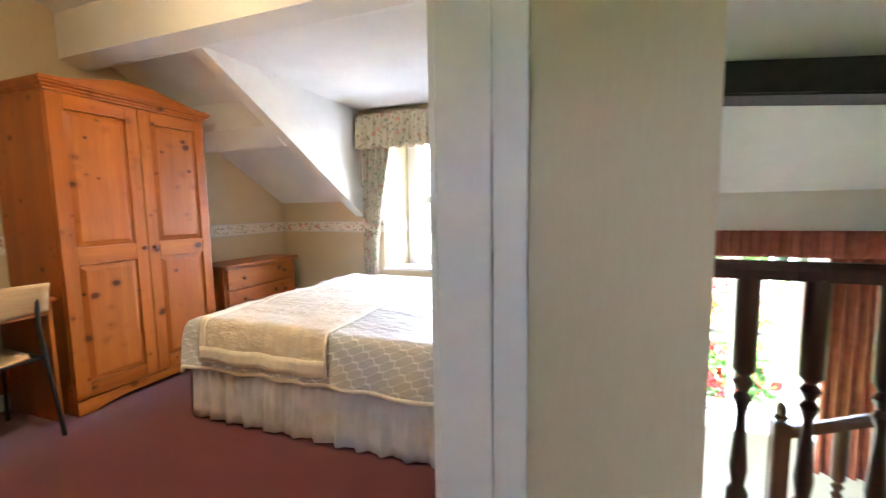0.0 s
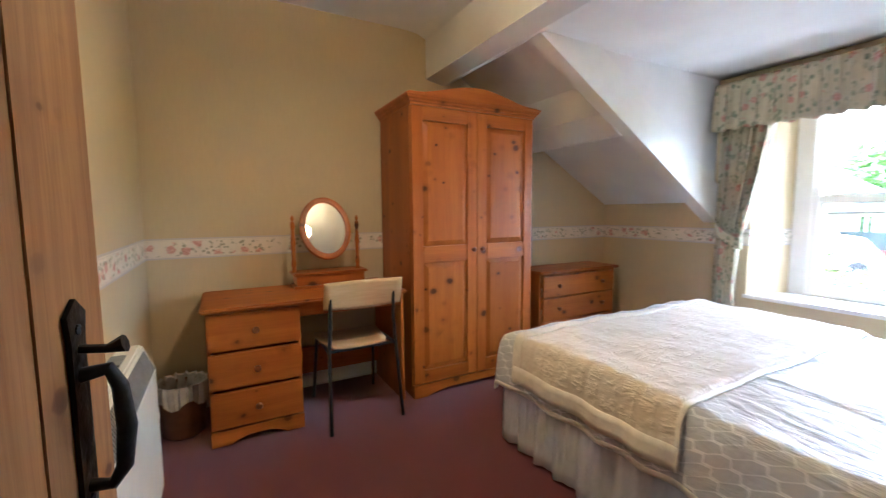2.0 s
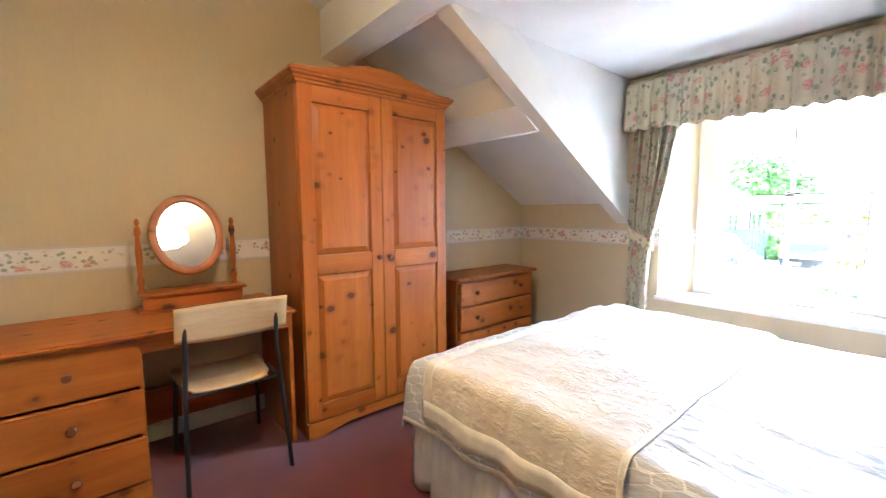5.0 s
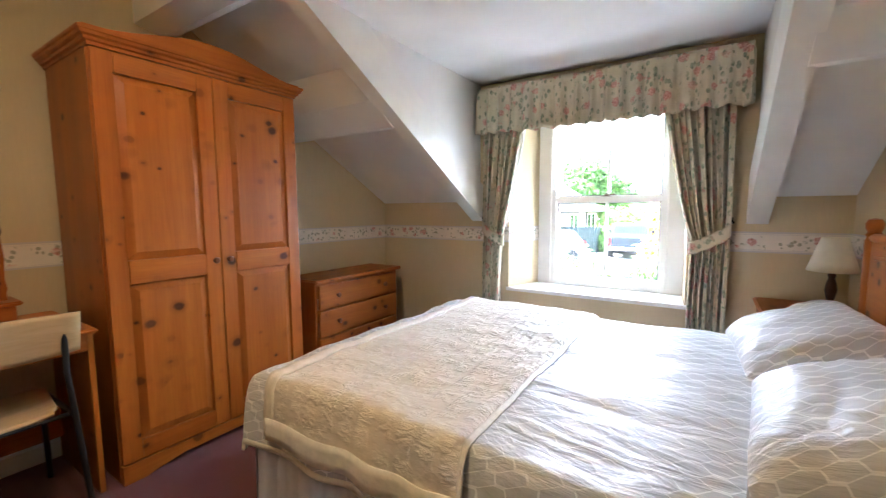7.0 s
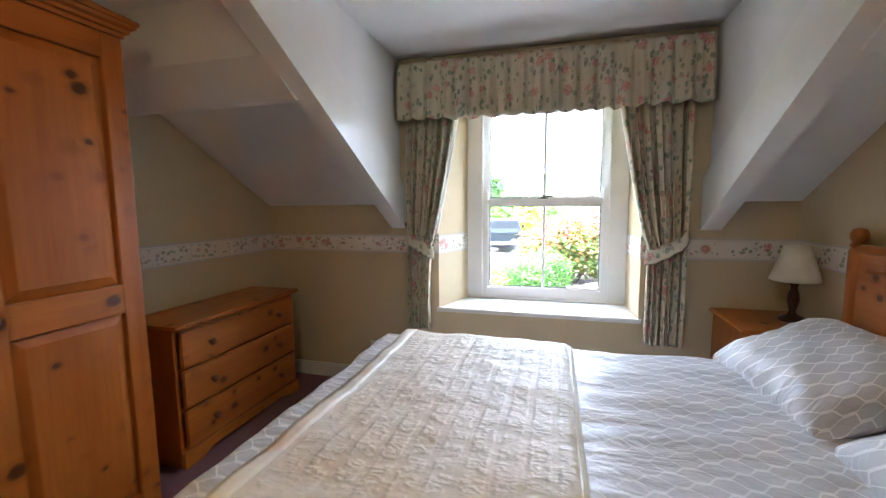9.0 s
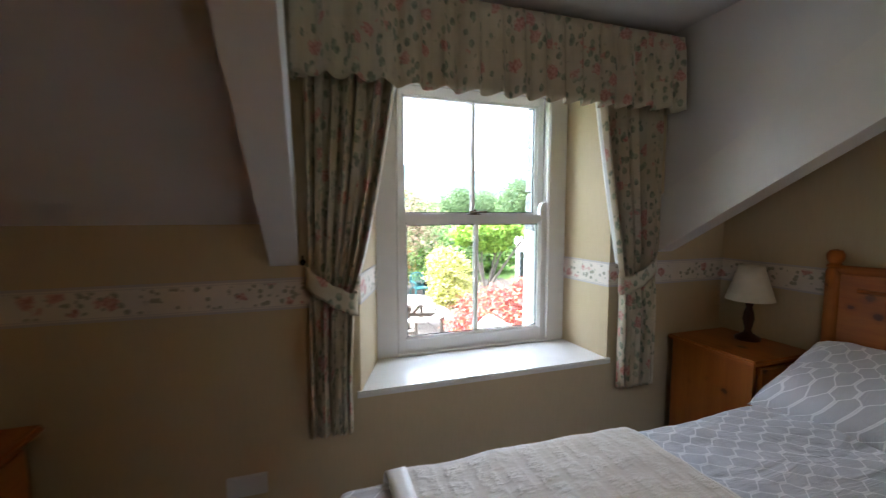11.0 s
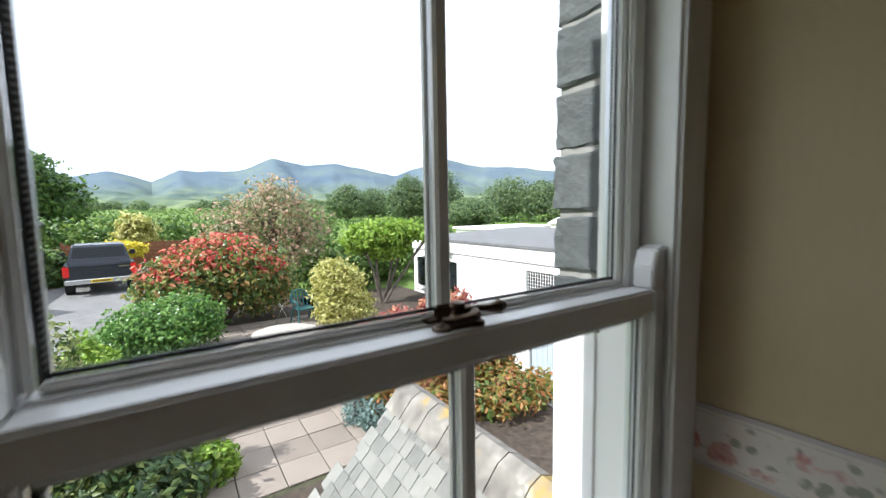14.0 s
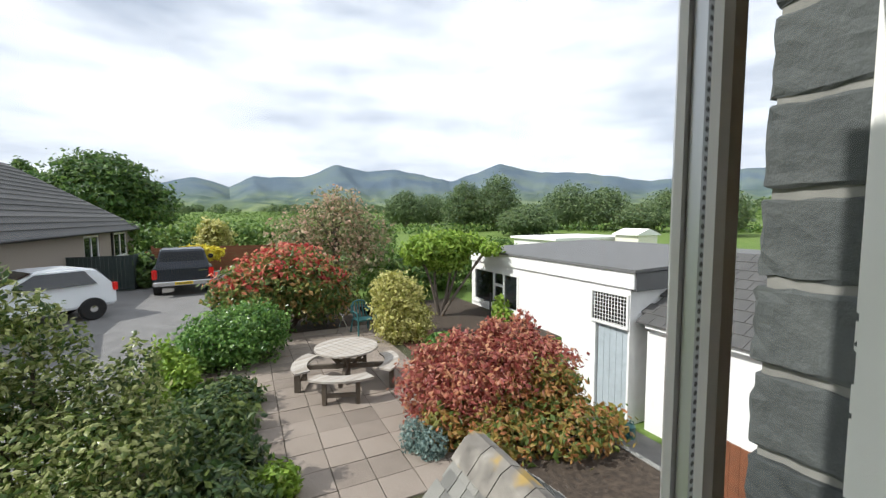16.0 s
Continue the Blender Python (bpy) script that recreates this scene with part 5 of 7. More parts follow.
def ground_mat():
    k = Mat("meadow", 0.95, spec=0.1)
    co = k.coords()
    n1, n2 = k.noise(co, 0.02, 4), k.noise(co, 1.2, 5)
    k.color(k.mix(0.5, k.ramp(n1, (0.35, (0.11, 0.18, 0.04)), (0.55, (0.17, 0.24, 0.065)), (0.7, (0.09, 0.14, 0.04))), k.ramp(n2, (0.3, (0.07, 0.115, 0.03)), (0.7, (0.15, 0.21, 0.06)))))
    k.bump(n2, 0.5, 0.05)
    return k.m


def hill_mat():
    k = Mat("hazy_fell_side", 0.95, spec=0.05)
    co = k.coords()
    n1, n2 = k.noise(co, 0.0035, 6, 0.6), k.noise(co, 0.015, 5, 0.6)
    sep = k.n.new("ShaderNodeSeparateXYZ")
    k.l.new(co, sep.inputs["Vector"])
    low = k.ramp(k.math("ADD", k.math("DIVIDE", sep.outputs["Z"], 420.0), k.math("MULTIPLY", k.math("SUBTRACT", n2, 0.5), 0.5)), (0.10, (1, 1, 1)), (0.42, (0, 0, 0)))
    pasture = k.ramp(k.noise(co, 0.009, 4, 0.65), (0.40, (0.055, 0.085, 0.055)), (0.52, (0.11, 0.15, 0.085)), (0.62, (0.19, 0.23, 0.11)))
    # bluish tones put the haze of distance into the fells' colour
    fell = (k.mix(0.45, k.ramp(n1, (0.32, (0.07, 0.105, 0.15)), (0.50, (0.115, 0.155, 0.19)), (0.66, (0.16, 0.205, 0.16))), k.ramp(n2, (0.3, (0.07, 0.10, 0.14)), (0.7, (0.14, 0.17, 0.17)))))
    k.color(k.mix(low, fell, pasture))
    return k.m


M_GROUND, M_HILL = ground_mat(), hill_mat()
M_SLAB = rocky("paving_slab", (0.17, 0.138, 0.112), (0.235, 0.195, 0.16), (0.31, 0.262, 0.22), 3.5, 0.85, 0.5)
M_JOINT = plain("mossy_joint", (0.055, 0.055, 0.025), 0.95, var=0.3, scale=20)
M_ASPHALT = plain("drive_asphalt", (0.17, 0.165, 0.16), 0.9, var=0.2, scale=4, bump=0.4, bscale=90)
M_STONE = rocky("slate_stone", (0.036, 0.042, 0.044), (0.075, 0.084, 0.085), (0.13, 0.138, 0.134), 9.0, 0.85, 0.35)
M_MORTAR = plain("lime_mortar", (0.24, 0.235, 0.215), 0.95, var=0.2, scale=20, bump=0.4, bscale=60)
M_SLATE = rocky("roof_slate", (0.10, 0.10, 0.096), (0.20, 0.196, 0.18), (0.31, 0.30, 0.268), 9.0, 0.8, 0.6)
M_SLATE_DARK = rocky("old_roof_slate", (0.045, 0.045, 0.046), (0.085, 0.085, 0.083), (0.15, 0.145, 0.14), 4.0, 0.8, 0.5)


def lichen():
    k = Mat("lichened_ridge", 0.95, spec=0.2)
    co = k.coords()
    n1, n2 = k.noise(co, 7, 6, 0.65), k.noise(co, 4, 4)
    c = k.ramp(n1, (0.3, (0.11, 0.10, 0.09)), (0.6, (0.25, 0.23, 0.20)), (0.8, (0.52, 0.50, 0.45)))
    c = k.mix(k.ramp(n2, (0.56, (0, 0, 0)), (0.66, (0.8, 0.8, 0.8))), c, (0.36, 0.24, 0.06))
    k.color(c).bump(n1, 0.7, 0.02)
    return k.m


M_LICHEN = lichen()
M_LIME = plain("white_limewash", (0.82, 0.81, 0.79), 0.9, var=0.07, scale=5, bump=0.5, bscale=16, spec=0.2)
M_DASH = plain("grey_pebbledash", (0.33, 0.285, 0.24), 0.95, var=0.15, scale=30, bump=0.9, bscale=50, spec=0.1)
M_FELT = plain("grey_roof_felt", (0.14, 0.14, 0.14), 0.9, var=0.15, scale=3, bump=0.3, bscale=60)
M_GREYDOOR = plain("blue_grey_door_paint", (0.40, 0.45, 0.48), 0.55, var=0.1, scale=8)
M_DARKGLASS = plain("dark_window_glass", (0.015, 0.018, 0.02), 0.05, var=0.1, spec=0.8)
M_FENCE = plain("dark_green_fence", (0.022, 0.035, 0.032), 0.8, var=0.25, scale=10)
M_BROWNFENCE = plain("brown_fence_board", (0.20, 0.075, 0.035), 0.8, var=0.25, scale=8, bump=0.3, bscale=40)
M_TINT = plain("tinted_car_glass", (0.012, 0.014, 0.016), 0.22, var=0.1, spec=0.25)
M_GREYWOOD = pine("weathered_table_wood", "x", light=(0.50, 0.46, 0.41), dark=(0.28, 0.26, 0.23), knots=False, rough=0.85, coat=0.0)
M_OLDWOOD = pine("dark_weathered_wood", "z", light=(0.17, 0.145, 0.115), dark=(0.09, 0.075, 0.06), knots=False, rough=0.9, coat=0.0)
M_GREENPLASTIC = plain("green_plastic", (0.035, 0.13, 0.14), 0.4, var=0.1)
M_TRUCK = plain("charcoal_car_paint", (0.035, 0.040, 0.050), 0.22, 0.3, var=0.1)
M_WHITECAR = plain("white_car_paint", (0.78, 0.80, 0.82), 0.18, var=0.02)
M_CHROME = plain("chrome", (0.72, 0.72, 0.73), 0.15, 1.0, var=0.03)
M_TYRE = plain("tyre_rubber", (0.018, 0.018, 0.018), 0.85, var=0.2)
M_REDLENS = plain("red_lens", (0.70, 0.03, 0.025), 0.15, var=0.1)
M_PLATE = plain("yellow_plate", (0.75, 0.52, 0.03), 0.4, var=0.03)
M_BLACK = plain("black_plastic", (0.012, 0.012, 0.013), 0.5, var=0.2)
M_BARK = rocky("bark", (0.06, 0.045, 0.035), (0.12, 0.095, 0.075), (0.20, 0.17, 0.14), 14, 0.95, 0.8)
M_TERRA = plain("terracotta", (0.30, 0.11, 0.055), 0.85, var=0.2)

# ---- ground sheet, with the sunken yard by the outhouse ----
YARD = (4.35, 13.0, 0.2, 8.0, -3.0)
TOP = -1.535


def ground_z(x, y):
    if YARD[0] < x < YARD[1] and YARD[2] < y < YARD[3]:
        return YARD[4]
    r = math.hypot(x, max(0.0, y - 20))
    far = max(0.0, r - 30)
    return TOP + 0.030 * min(far, 130) + 0.020 * max(0.0, min(far - 130, 400)) + (0.35 * noise.noise(Vector((x * 0.02, y * 0.02, 0))) * min(1.0, far / 60))


def steps(lo, hi, cuts):
    out = [lo]
    for a, b in ((-3500, -1200), (-1200, -400), (-400, -120), (-120, -40), (-40, 40), (40, 120), (120, 400), (400, 1200), (1200, 3500)):
        n = {2300: 4, 800: 5, 280: 8, 80: 12}[b - a] if b - a != 80 or a != -40 else 20
        out += [a + (b - a) * i / n for i in range(n)]
    out += [hi] + cuts
    return sorted({round(v, 3) for v in out if lo <= v <= hi})


gx = steps(-3500, 3500, [YARD[0] - 0.002, YARD[0] + 0.002, YARD[1] - 0.002, YARD[1] + 0.002])
gy = steps(-3500, 3500, [YARD[2] - 0.002, YARD[2] + 0.002, YARD[3] - 0.002, YARD[3] + 0.002])
bm = bmesh.new()
gv = [[bm.verts.new((x, y, ground_z(x, y))) for y in gy] for x in gx]
for i in range(len(gx) - 1):
    for j in range(len(gy) - 1):
        bm.faces.new((gv[i][j], gv[i + 1][j], gv[i + 1][j + 1], gv[i][j + 1]))
structure("ground", bm, M_GROUND, "green meadow and garden soil reaching to the fells")
RISE = 0.40  # the drive climbs behind the garden
bm = prism(bmesh.new(), [(10.1, TOP - 0.1), (10.1, TOP + 0.014), (12.2, TOP + RISE), (24.6, TOP + RISE), (24.6, TOP - 0.1)], "x", -9.0, 0.0)
box(bm, -9.0, -2.3, 3.0, 11.6, TOP - 0.1, TOP + 0.018)
structure("road_drive", bm, M_ASPHALT, "grey asphalt drive with parked cars")
bm = box(bmesh.new(), 4.35, 7.2, 0.2, 8.0, YARD[4], YARD[4] + 0.02)
structure("pavement_yard", bm, M_ASPHALT, "dark sunken yard before the outhouse door")

# fells: a far ridge of summed humps (bearing from +y to the right, height in degrees, width)
RIDGE = [(-55, 5.2), (-32, 5.6), (-12.8, 4.09), (-9.3, 3.83), (-5.1, 5.02), (-1.6, 3.89), (1.3, 5.25), (7.4, 5.33), (11.5, 7.08), (15.6, 6.21), (19.4, 6.58), (27.3, 4.93), (34.0, 7.24), (38.9, 6.01), (45.4, 5.67), (52.8, 4.33), (61.3, 5.22), (66.2, 5.18), (85, 5.4)]
bm = bmesh.new()
rows_h = []
for i in range(301):
    az = -50 + i * 140 / 300
    el = float(np.interp(az, [p[0] for p in RIDGE], [p[1] for p in RIDGE]))
    el += 0.16 * noise.noise(Vector((az * 0.5, 0, 0))) + 0.09 * noise.noise(Vector((az * 1.7, 3, 0))) + 0.04 * noise.noise(Vector((az * 5.0, 9, 0)))
    colm = []
    for j in range(31):
        f = j / 30
        dist = 1500 + 1700 * f
        rise = f ** 1.15
        top_z = 3200 * math.tan(radians(el))
        spur = noise.noise(Vector((az * 0.22, f * 1.6, 5))) + 0.5 * noise.noise(Vector((az * 0.6, f * 4, 2))) + 0.25 * noise.noise(Vector((az * 1.5, f * 9, 8)))
        z = 2 + top_z * (rise + 0.20 * spur * f * (1 - f) * 2)
        colm.append(bm.verts.new((dist * math.sin(radians(az)), dist * math.cos(radians(az)), z)))
    rows_h.append(colm)
for i in range(300):
    for j in range(30):
        bm.faces.new((rows_h[i][j], rows_h[i + 1][j], rows_h[i + 1][j + 1], rows_h[i][j + 1]))
structure("backdrop_fells", bm, M_HILL, "fells along the horizon, haze blue put into their colour", smooth=True)

# ---- outer wall: stone jamb, white render below, sill ----
bm = bmesh.new()
box(bm, 0.447, 1.6, 0.062, 0.192, 1.22, 3.0)
box(bm, 1.6, NX0, 0.062, 0.195, -1.6, 3.0)
box(bm, NX1, 3.72, 0.062, 0.195, -1.6, 3.0)
box(bm, NX0, NX1, 0.062, 0.195, -1.6, NZ0)
box(bm, NX0, NX1, 0.062, 0.195, NZ1, 3.0)
outer = structure("wall_outer", bm, M_MORTAR, "slate stone outer wall beside the window")
bm = box(bmesh.new(), 0.425, 1.6, 0.062, 0.205, -1.6, 1.225, 0.02, 3)
structure("wall_render", bm, M_LIME, "white rendered lower outer wall")
rs = random.Random(4)
for i in range(14):
    z = 1.176 + i * 0.1325
    b = bmesh.new()
    x1 = 0.60 + 0.25 * rs.random()
    box(b, 0.437 + rs.uniform(-0.006, 0.006), x1, 0.064, 0.202 + rs.uniform(-0.004, 0.006), z, z + 0.119 + rs.uniform(-0.005, 0.004), 0.004, 1)
    bmesh.ops.subdivide_edges(b, edges=[e for e in b.edges if e.calc_length() > 0.05], cuts=5, use_grid_fill=True)
    for v in b.verts:
        rough = 0.0032 if v.co.y > 0.17 else 0.0014
        v.co += Vector((rs.uniform(-rough, rough), rs.uniform(-rough, rough), rs.uniform(-0.003, 0.003)))
    st = new("stone", mesh_of("stone", b, M_STONE))
    st.parent = outer
bm = box(bmesh.new(), -0.50, 0.47, 0.087, 0.25, 0.50, 0.575, 0.012, 2)
structure("sill_outer", bm, M_LIME, "white painted outer window sill")


# ---- porch roof below the window ----
porch = thing("porch", (0.9, 1.3, TOP), "stone porch with a slate roof and lichened ridge", "porch")
RX, RZ, RY1, PITCH = 1.18, 0.06, 2.34, radians(41)
bm = bmesh.new()
prism(bm, [(-0.55, TOP), (2.75, TOP), (2.75, -1.36), (RX, RZ - 0.06), (-0.55, -1.44)], "y", 0.21, RY1 - 0.12)
part("wall", bm, M_LIME, porch)
bm = bmesh.new()
n = 9
for i in range(n):
    y0, y1 = 0.21 + (RY1 - 0.21) * i / n, 0.21 + (RY1 - 0.21) * (i + 1) / n - 0.008
    prism(bm, [(RX - 0.19, RZ - 0.11), (RX - 0.08, RZ + 0.015), (RX, RZ + 0.05), (RX + 0.08, RZ + 0.015), (RX + 0.19, RZ - 0.11), (RX, RZ - 0.03)], "y", y0, y1)
part("ridge", bm, M_LICHEN, porch, "lichened stone ridge")
slates, slate_shape = [], []
for w in range(6):
    b = bmesh.new()
    ww = (0.095, 0.12, 0.14, 0.105, 0.13, 0.115)[w]
    box(b, 0, ww - 0.005, 0, 0.19, 0, 0.009)
    for v in b.verts:
        if v.co.y < 0.1:
            v.co += Vector((rs.uniform(-0.007, 0.007), rs.uniform(-0.012, 0.012), rs.uniform(0, 0.005)))
    me = mesh_of("slate", b, M_SLATE)
    slates.append((me, ww))
    slate_shape.append(([v.co.copy() for v in me.vertices], [tuple(p.vertices) for p in me.polygons]))
rest_v, rest_f, single = [], [], 0
for side in (-1, 1):
    for row in range(20):
        d = 0.24 + row * 0.112
        y = 0.22 - 0.06 * (row % 2) - rs.uniform(0, 0.03)
        while y < RY1 - 0.05:
            k = rs.randrange(6)
            me, ww = slates[k]
            yy = y if side < 0 else y + ww
            base = Vector((RX + side * d * math.cos(PITCH), yy, RZ - d * math.sin(PITCH)))
            xa = Vector((0, 1 if side < 0 else -1, 0))
            ya = Vector((-side * math.cos(PITCH), 0, math.sin(PITCH)))
            za = xa.cross(ya)
            tilt_up = Matrix.Rotation(radians(-3.2 + rs.uniform(-0.9, 0.9)), 3, xa)
            rot = Matrix((xa, tilt_up @ ya, tilt_up @ za)).transposed().to_4x4()
            at = Matrix.Translation(base - ORG[porch] + Vector((0, 0, 0.015))) @ rot
            y += ww
            if side < 0 and single < 300:
                st = new("slate", me)
                st.parent = porch
                st.matrix_basis = at
                single += 1
            else:
                vs, fs = slate_shape[k]
                o = len(rest_v)
                rest_v += [tuple(at @ v) for v in vs]
                rest_f += [tuple(o + q for q in f) for f in fs]
me = bpy.data.meshes.new("slates")
me.from_pydata(rest_v, [], rest_f)
me.materials.append(M_SLATE)
far_slates = new("slates", me)
far_slates.parent = porch
tagged(far_slates, "", "", "", "stuff")

# ---- outhouse with flat felt roof ----
GX, GY0, GY1, GT = 7.2, 5.9, 12.75, 0.50
out = thing("outhouse", (GX, GY0, YARD[4]), "whitewashed flat-roofed outhouse with grey plank door", "outhouse")
bm = bmesh.new()
WY = (9.92, 12.55)
box(bm, GX, GX + 0.25, GY0, 5.95, -3.0, 0.16)
box(bm, GX, GX + 0.25, 5.95, 6.86, -0.86, 0.16)
box(bm, GX, GX + 0.25, 6.86, WY[0], -3.0, 0.16)
box(bm, GX, GX + 0.25, WY[0], WY[1], -3.0, -1.30)
box(bm, GX, GX + 0.25, WY[0], WY[1], -0.13, 0.16)
box(bm, GX, GX + 0.25, WY[1], GY1, -3.0, 0.16)
box(bm, GX + 0.25, 13.0, GY0, GY0 + 0.25, -3.0, 0.16)
box(bm, GX + 0.25, 13.0, GY1 - 0.25, GY1, -3.0, 0.16)
box(bm, 12.75, 13.0, GY0 + 0.25, GY1 - 0.25, -3.0, 0.16)
part("wall", bm, M_LIME, out)
bm = box(bmesh.new(), GX - 0.06, GX - 0.01, GY0 - 0.12, GY1, 0.10, 0.46, 0.008)
part("fascia", bm, M_LIME, out, "peeling white fascia board")
bm = prism(bmesh.new(), [(GX - 0.10, 0.46), (13.1, 0.62), (13.1, 0.68), (GX - 0.10, 0.53)], "y", GY0 - 0.18, GY1 + 0.1)
part("roof", bm, M_FELT, out, "grey felt flat roof")
# end face in dark felt grey: its shade is put into the colour
bm = box(bmesh.new(), GX - 0.01, 13.0, GY0 - 0.14, GY0 - 0.02, 0.05, 0.46, 0.008)
part("end_board", bm, M_FELT, out)
bm = bmesh.new()
for i in range(5):
    box(bm, GX + 0.08, GX + 0.11, 5.97 + i * 0.175, 5.97 + (i + 1) * 0.175 - 0.008, -2.98, -0.87)
part("plank_door", bm, M_GREYDOOR, out, "blue-grey plank door")
bm = bmesh.new()
for z in (-0.80, -0.07):
    box(bm, GX - 0.05, GX, 5.92, 6.98, z - 0.025, z + 0.025)
for y in (5.94, 6.96):
    box(bm, GX - 0.05, GX, y - 0.025, y + 0.025, -0.775, -0.095)
cage = part("wire_cage", bm, M_GLOSS, out, "white wire cage over the door")
bm = bmesh.new()
for i in range(12):
    box(bm, GX - 0.03, GX - 0.02, 5.96 + i * 0.083, 5.97 + i * 0.083, -0.775, -0.095)
for i in range(8):
    box(bm, GX - 0.031, GX - 0.019, 5.965, 6.935, -0.76 + i * 0.085, -0.75 + i * 0.085)
part("wire_mesh", bm, M_GLOSS, cage)
bm = box(bmesh.new(), GX - 0.012, GX - 0.006, 5.965, 6.935, -0.775, -0.095)
part("cage_back", bm, M_DARKGLASS, cage)
bm = bmesh.new()
for y in (WY[0] + 0.03, WY[0] + 0.78, WY[0] + 1.36, WY[1] - 0.03):
    box(bm, GX - 0.015, GX + 0.055, y - 0.045, y + 0.045, -1.30, -0.13)
for z in (-1.27, -0.16):
    box(bm, GX - 0.014, GX + 0.054, WY[0] + 0.075, WY[1] - 0.075, z - 0.035, z + 0.035)
box(bm, GX - 0.012, GX + 0.052, WY[0] + 0.83, WY[0] + 1.31, -0.62, -0.54)
win = part("window", bm, M_GLOSS, out, "white casement window")
bm = box(bmesh.new(), GX + 0.03, GX + 0.035, WY[0], WY[1], -1.30, -0.13)
part("pane", bm, M_DARKGLASS, win)
bm = box(bmesh.new(), GX - 0.06, GX + 0.02, WY[0] - 0.06, WY[1] + 0.06, -1.37, -1.305, 0.006)
part("sill", bm, M_LIME, win)
# lower white lean-to with slates and downpipe
lean = thing("lean_to", (8.2, 4.2, YARD[4]), "white lean-to with slate roof and dark downpipe", "lean-to")
bm = box(bmesh.new(), 7.45, 11.0, 2.6, 5.65, -3.0, -0.62)
part("wall", bm, M_LIME, lean)
bm = bmesh.new()
for i in range(9):
    x = 7.25 + i * 0.30
    z = -0.62 + i * 0.155
    for j in range(11):
        prism(bm, [(x, z), (x + 0.33, z + 0.165), (x + 0.33, z + 0.185), (x, z + 0.035)], "y", 2.5 + j * 0.30 + 0.15 * (i % 2), 2.5 + j * 0.30 + 0.29 + 0.15 * (i % 2))
part("roof", bm, M_SLATE_DARK, lean, "old slate roof")
part("roof_core", prism(bmesh.new(), [(7.30, -0.615), (9.95, 0.755), (9.95, -0.615)], "y", 2.56, 5.62), M_SLATE_DARK, lean)
bm = box(bmesh.new(), 7.30, 9.9, 2.55, 5.6, -0.70, -0.63)
part("soffit", bm, M_LIME, lean)
bm = tube(bmesh.new(), [(7.38, 4.55, -0.68), (7.38, 4.55, -0.8), (7.42, 4.55, -0.9), (7.42, 4.55, -3.0)], 0.045, 10)
part("downpipe", bm, M_BLACK, lean, "dark downpipe", smooth=True)
fence = thing("yard_fence", (6.4, 3.3, YARD[4]), "brown boarded fence panel in the yard", "fence")
for i in range(9):
    part("board", box(bmesh.new(), 6.1 + i * 0.012, 6.13 + i * 0.012, 2.2 + i * 0.15, 2.34 + i * 0.15, -3.0, -1.75), M_BROWNFENCE, fence)
# retaining stones, pots
wallr = structure("wall_retaining", box(bmesh.new(), 4.28, 4.36, 0.3, 8.0, -3.0, TOP + 0.03), M_MORTAR, "rough stone retaining wall of the patio")
for i in range(60):
    y, z = 1.4 + (i % 15) * 0.42 + 0.2 * ((i // 15) % 2), -2.98 + (i // 15) * 0.36
    b = box(bmesh.new(), 4.30, 4.44 + rs.uniform(-0.03, 0.05), y, y + 0.40, z, z + 0.34, 0.03, 1)
    st = new("stone", mesh_of("stone", b, M_STONE))
    st.parent = wallr
pot = thing("plant_pot", (6.5, 5.75, YARD[4] + 0.02), "black pot of yellow-green leaves by the outhouse door", "plant pot")
bm = lathe(bmesh.new(), [(0.16, 0), (0.21, 0.30), (0.22, 0.34), (0.20, 0.34), (0.18, 0.28), (0, 0.28)], 20, pose(6.5, 5.75, YARD[4] + 0.02))
part("pot", bm, M_BLACK, pot, smooth=True)
can = thing("watering_can", (6.85, 5.55, YARD[4] + 0.02), "green plastic watering can on the yard ground", "watering can")
bm = lathe(bmesh.new(), [(0.12, 0), (0.12, 0.25), (0.07, 0.29), (0, 0.29)], 16, pose(6.85, 5.55, YARD[4] + 0.02))
part("body", bm, M_GREENPLASTIC, can, smooth=True)
bm = tube(bmesh.new(), [(6.75, 5.5, YARD[4] + 0.08), (6.6, 5.45, YARD[4] + 0.25), (6.52, 5.43, YARD[4] + 0.36)], [0.02, 0.016, 0.03], 8)
part("spout", bm, M_GREENPLASTIC, can, smooth=True)
bm = tube(bmesh.new(), [(6.85, 5.55, YARD[4] + 0.28), (6.87, 5.55, YARD[4] + 0.38), (6.97, 5.55, YARD[4] + 0.33), (6.97, 5.55, YARD[4] + 0.12)], 0.012, 8)
part("handle", bm, M_GREENPLASTIC, can, smooth=True)


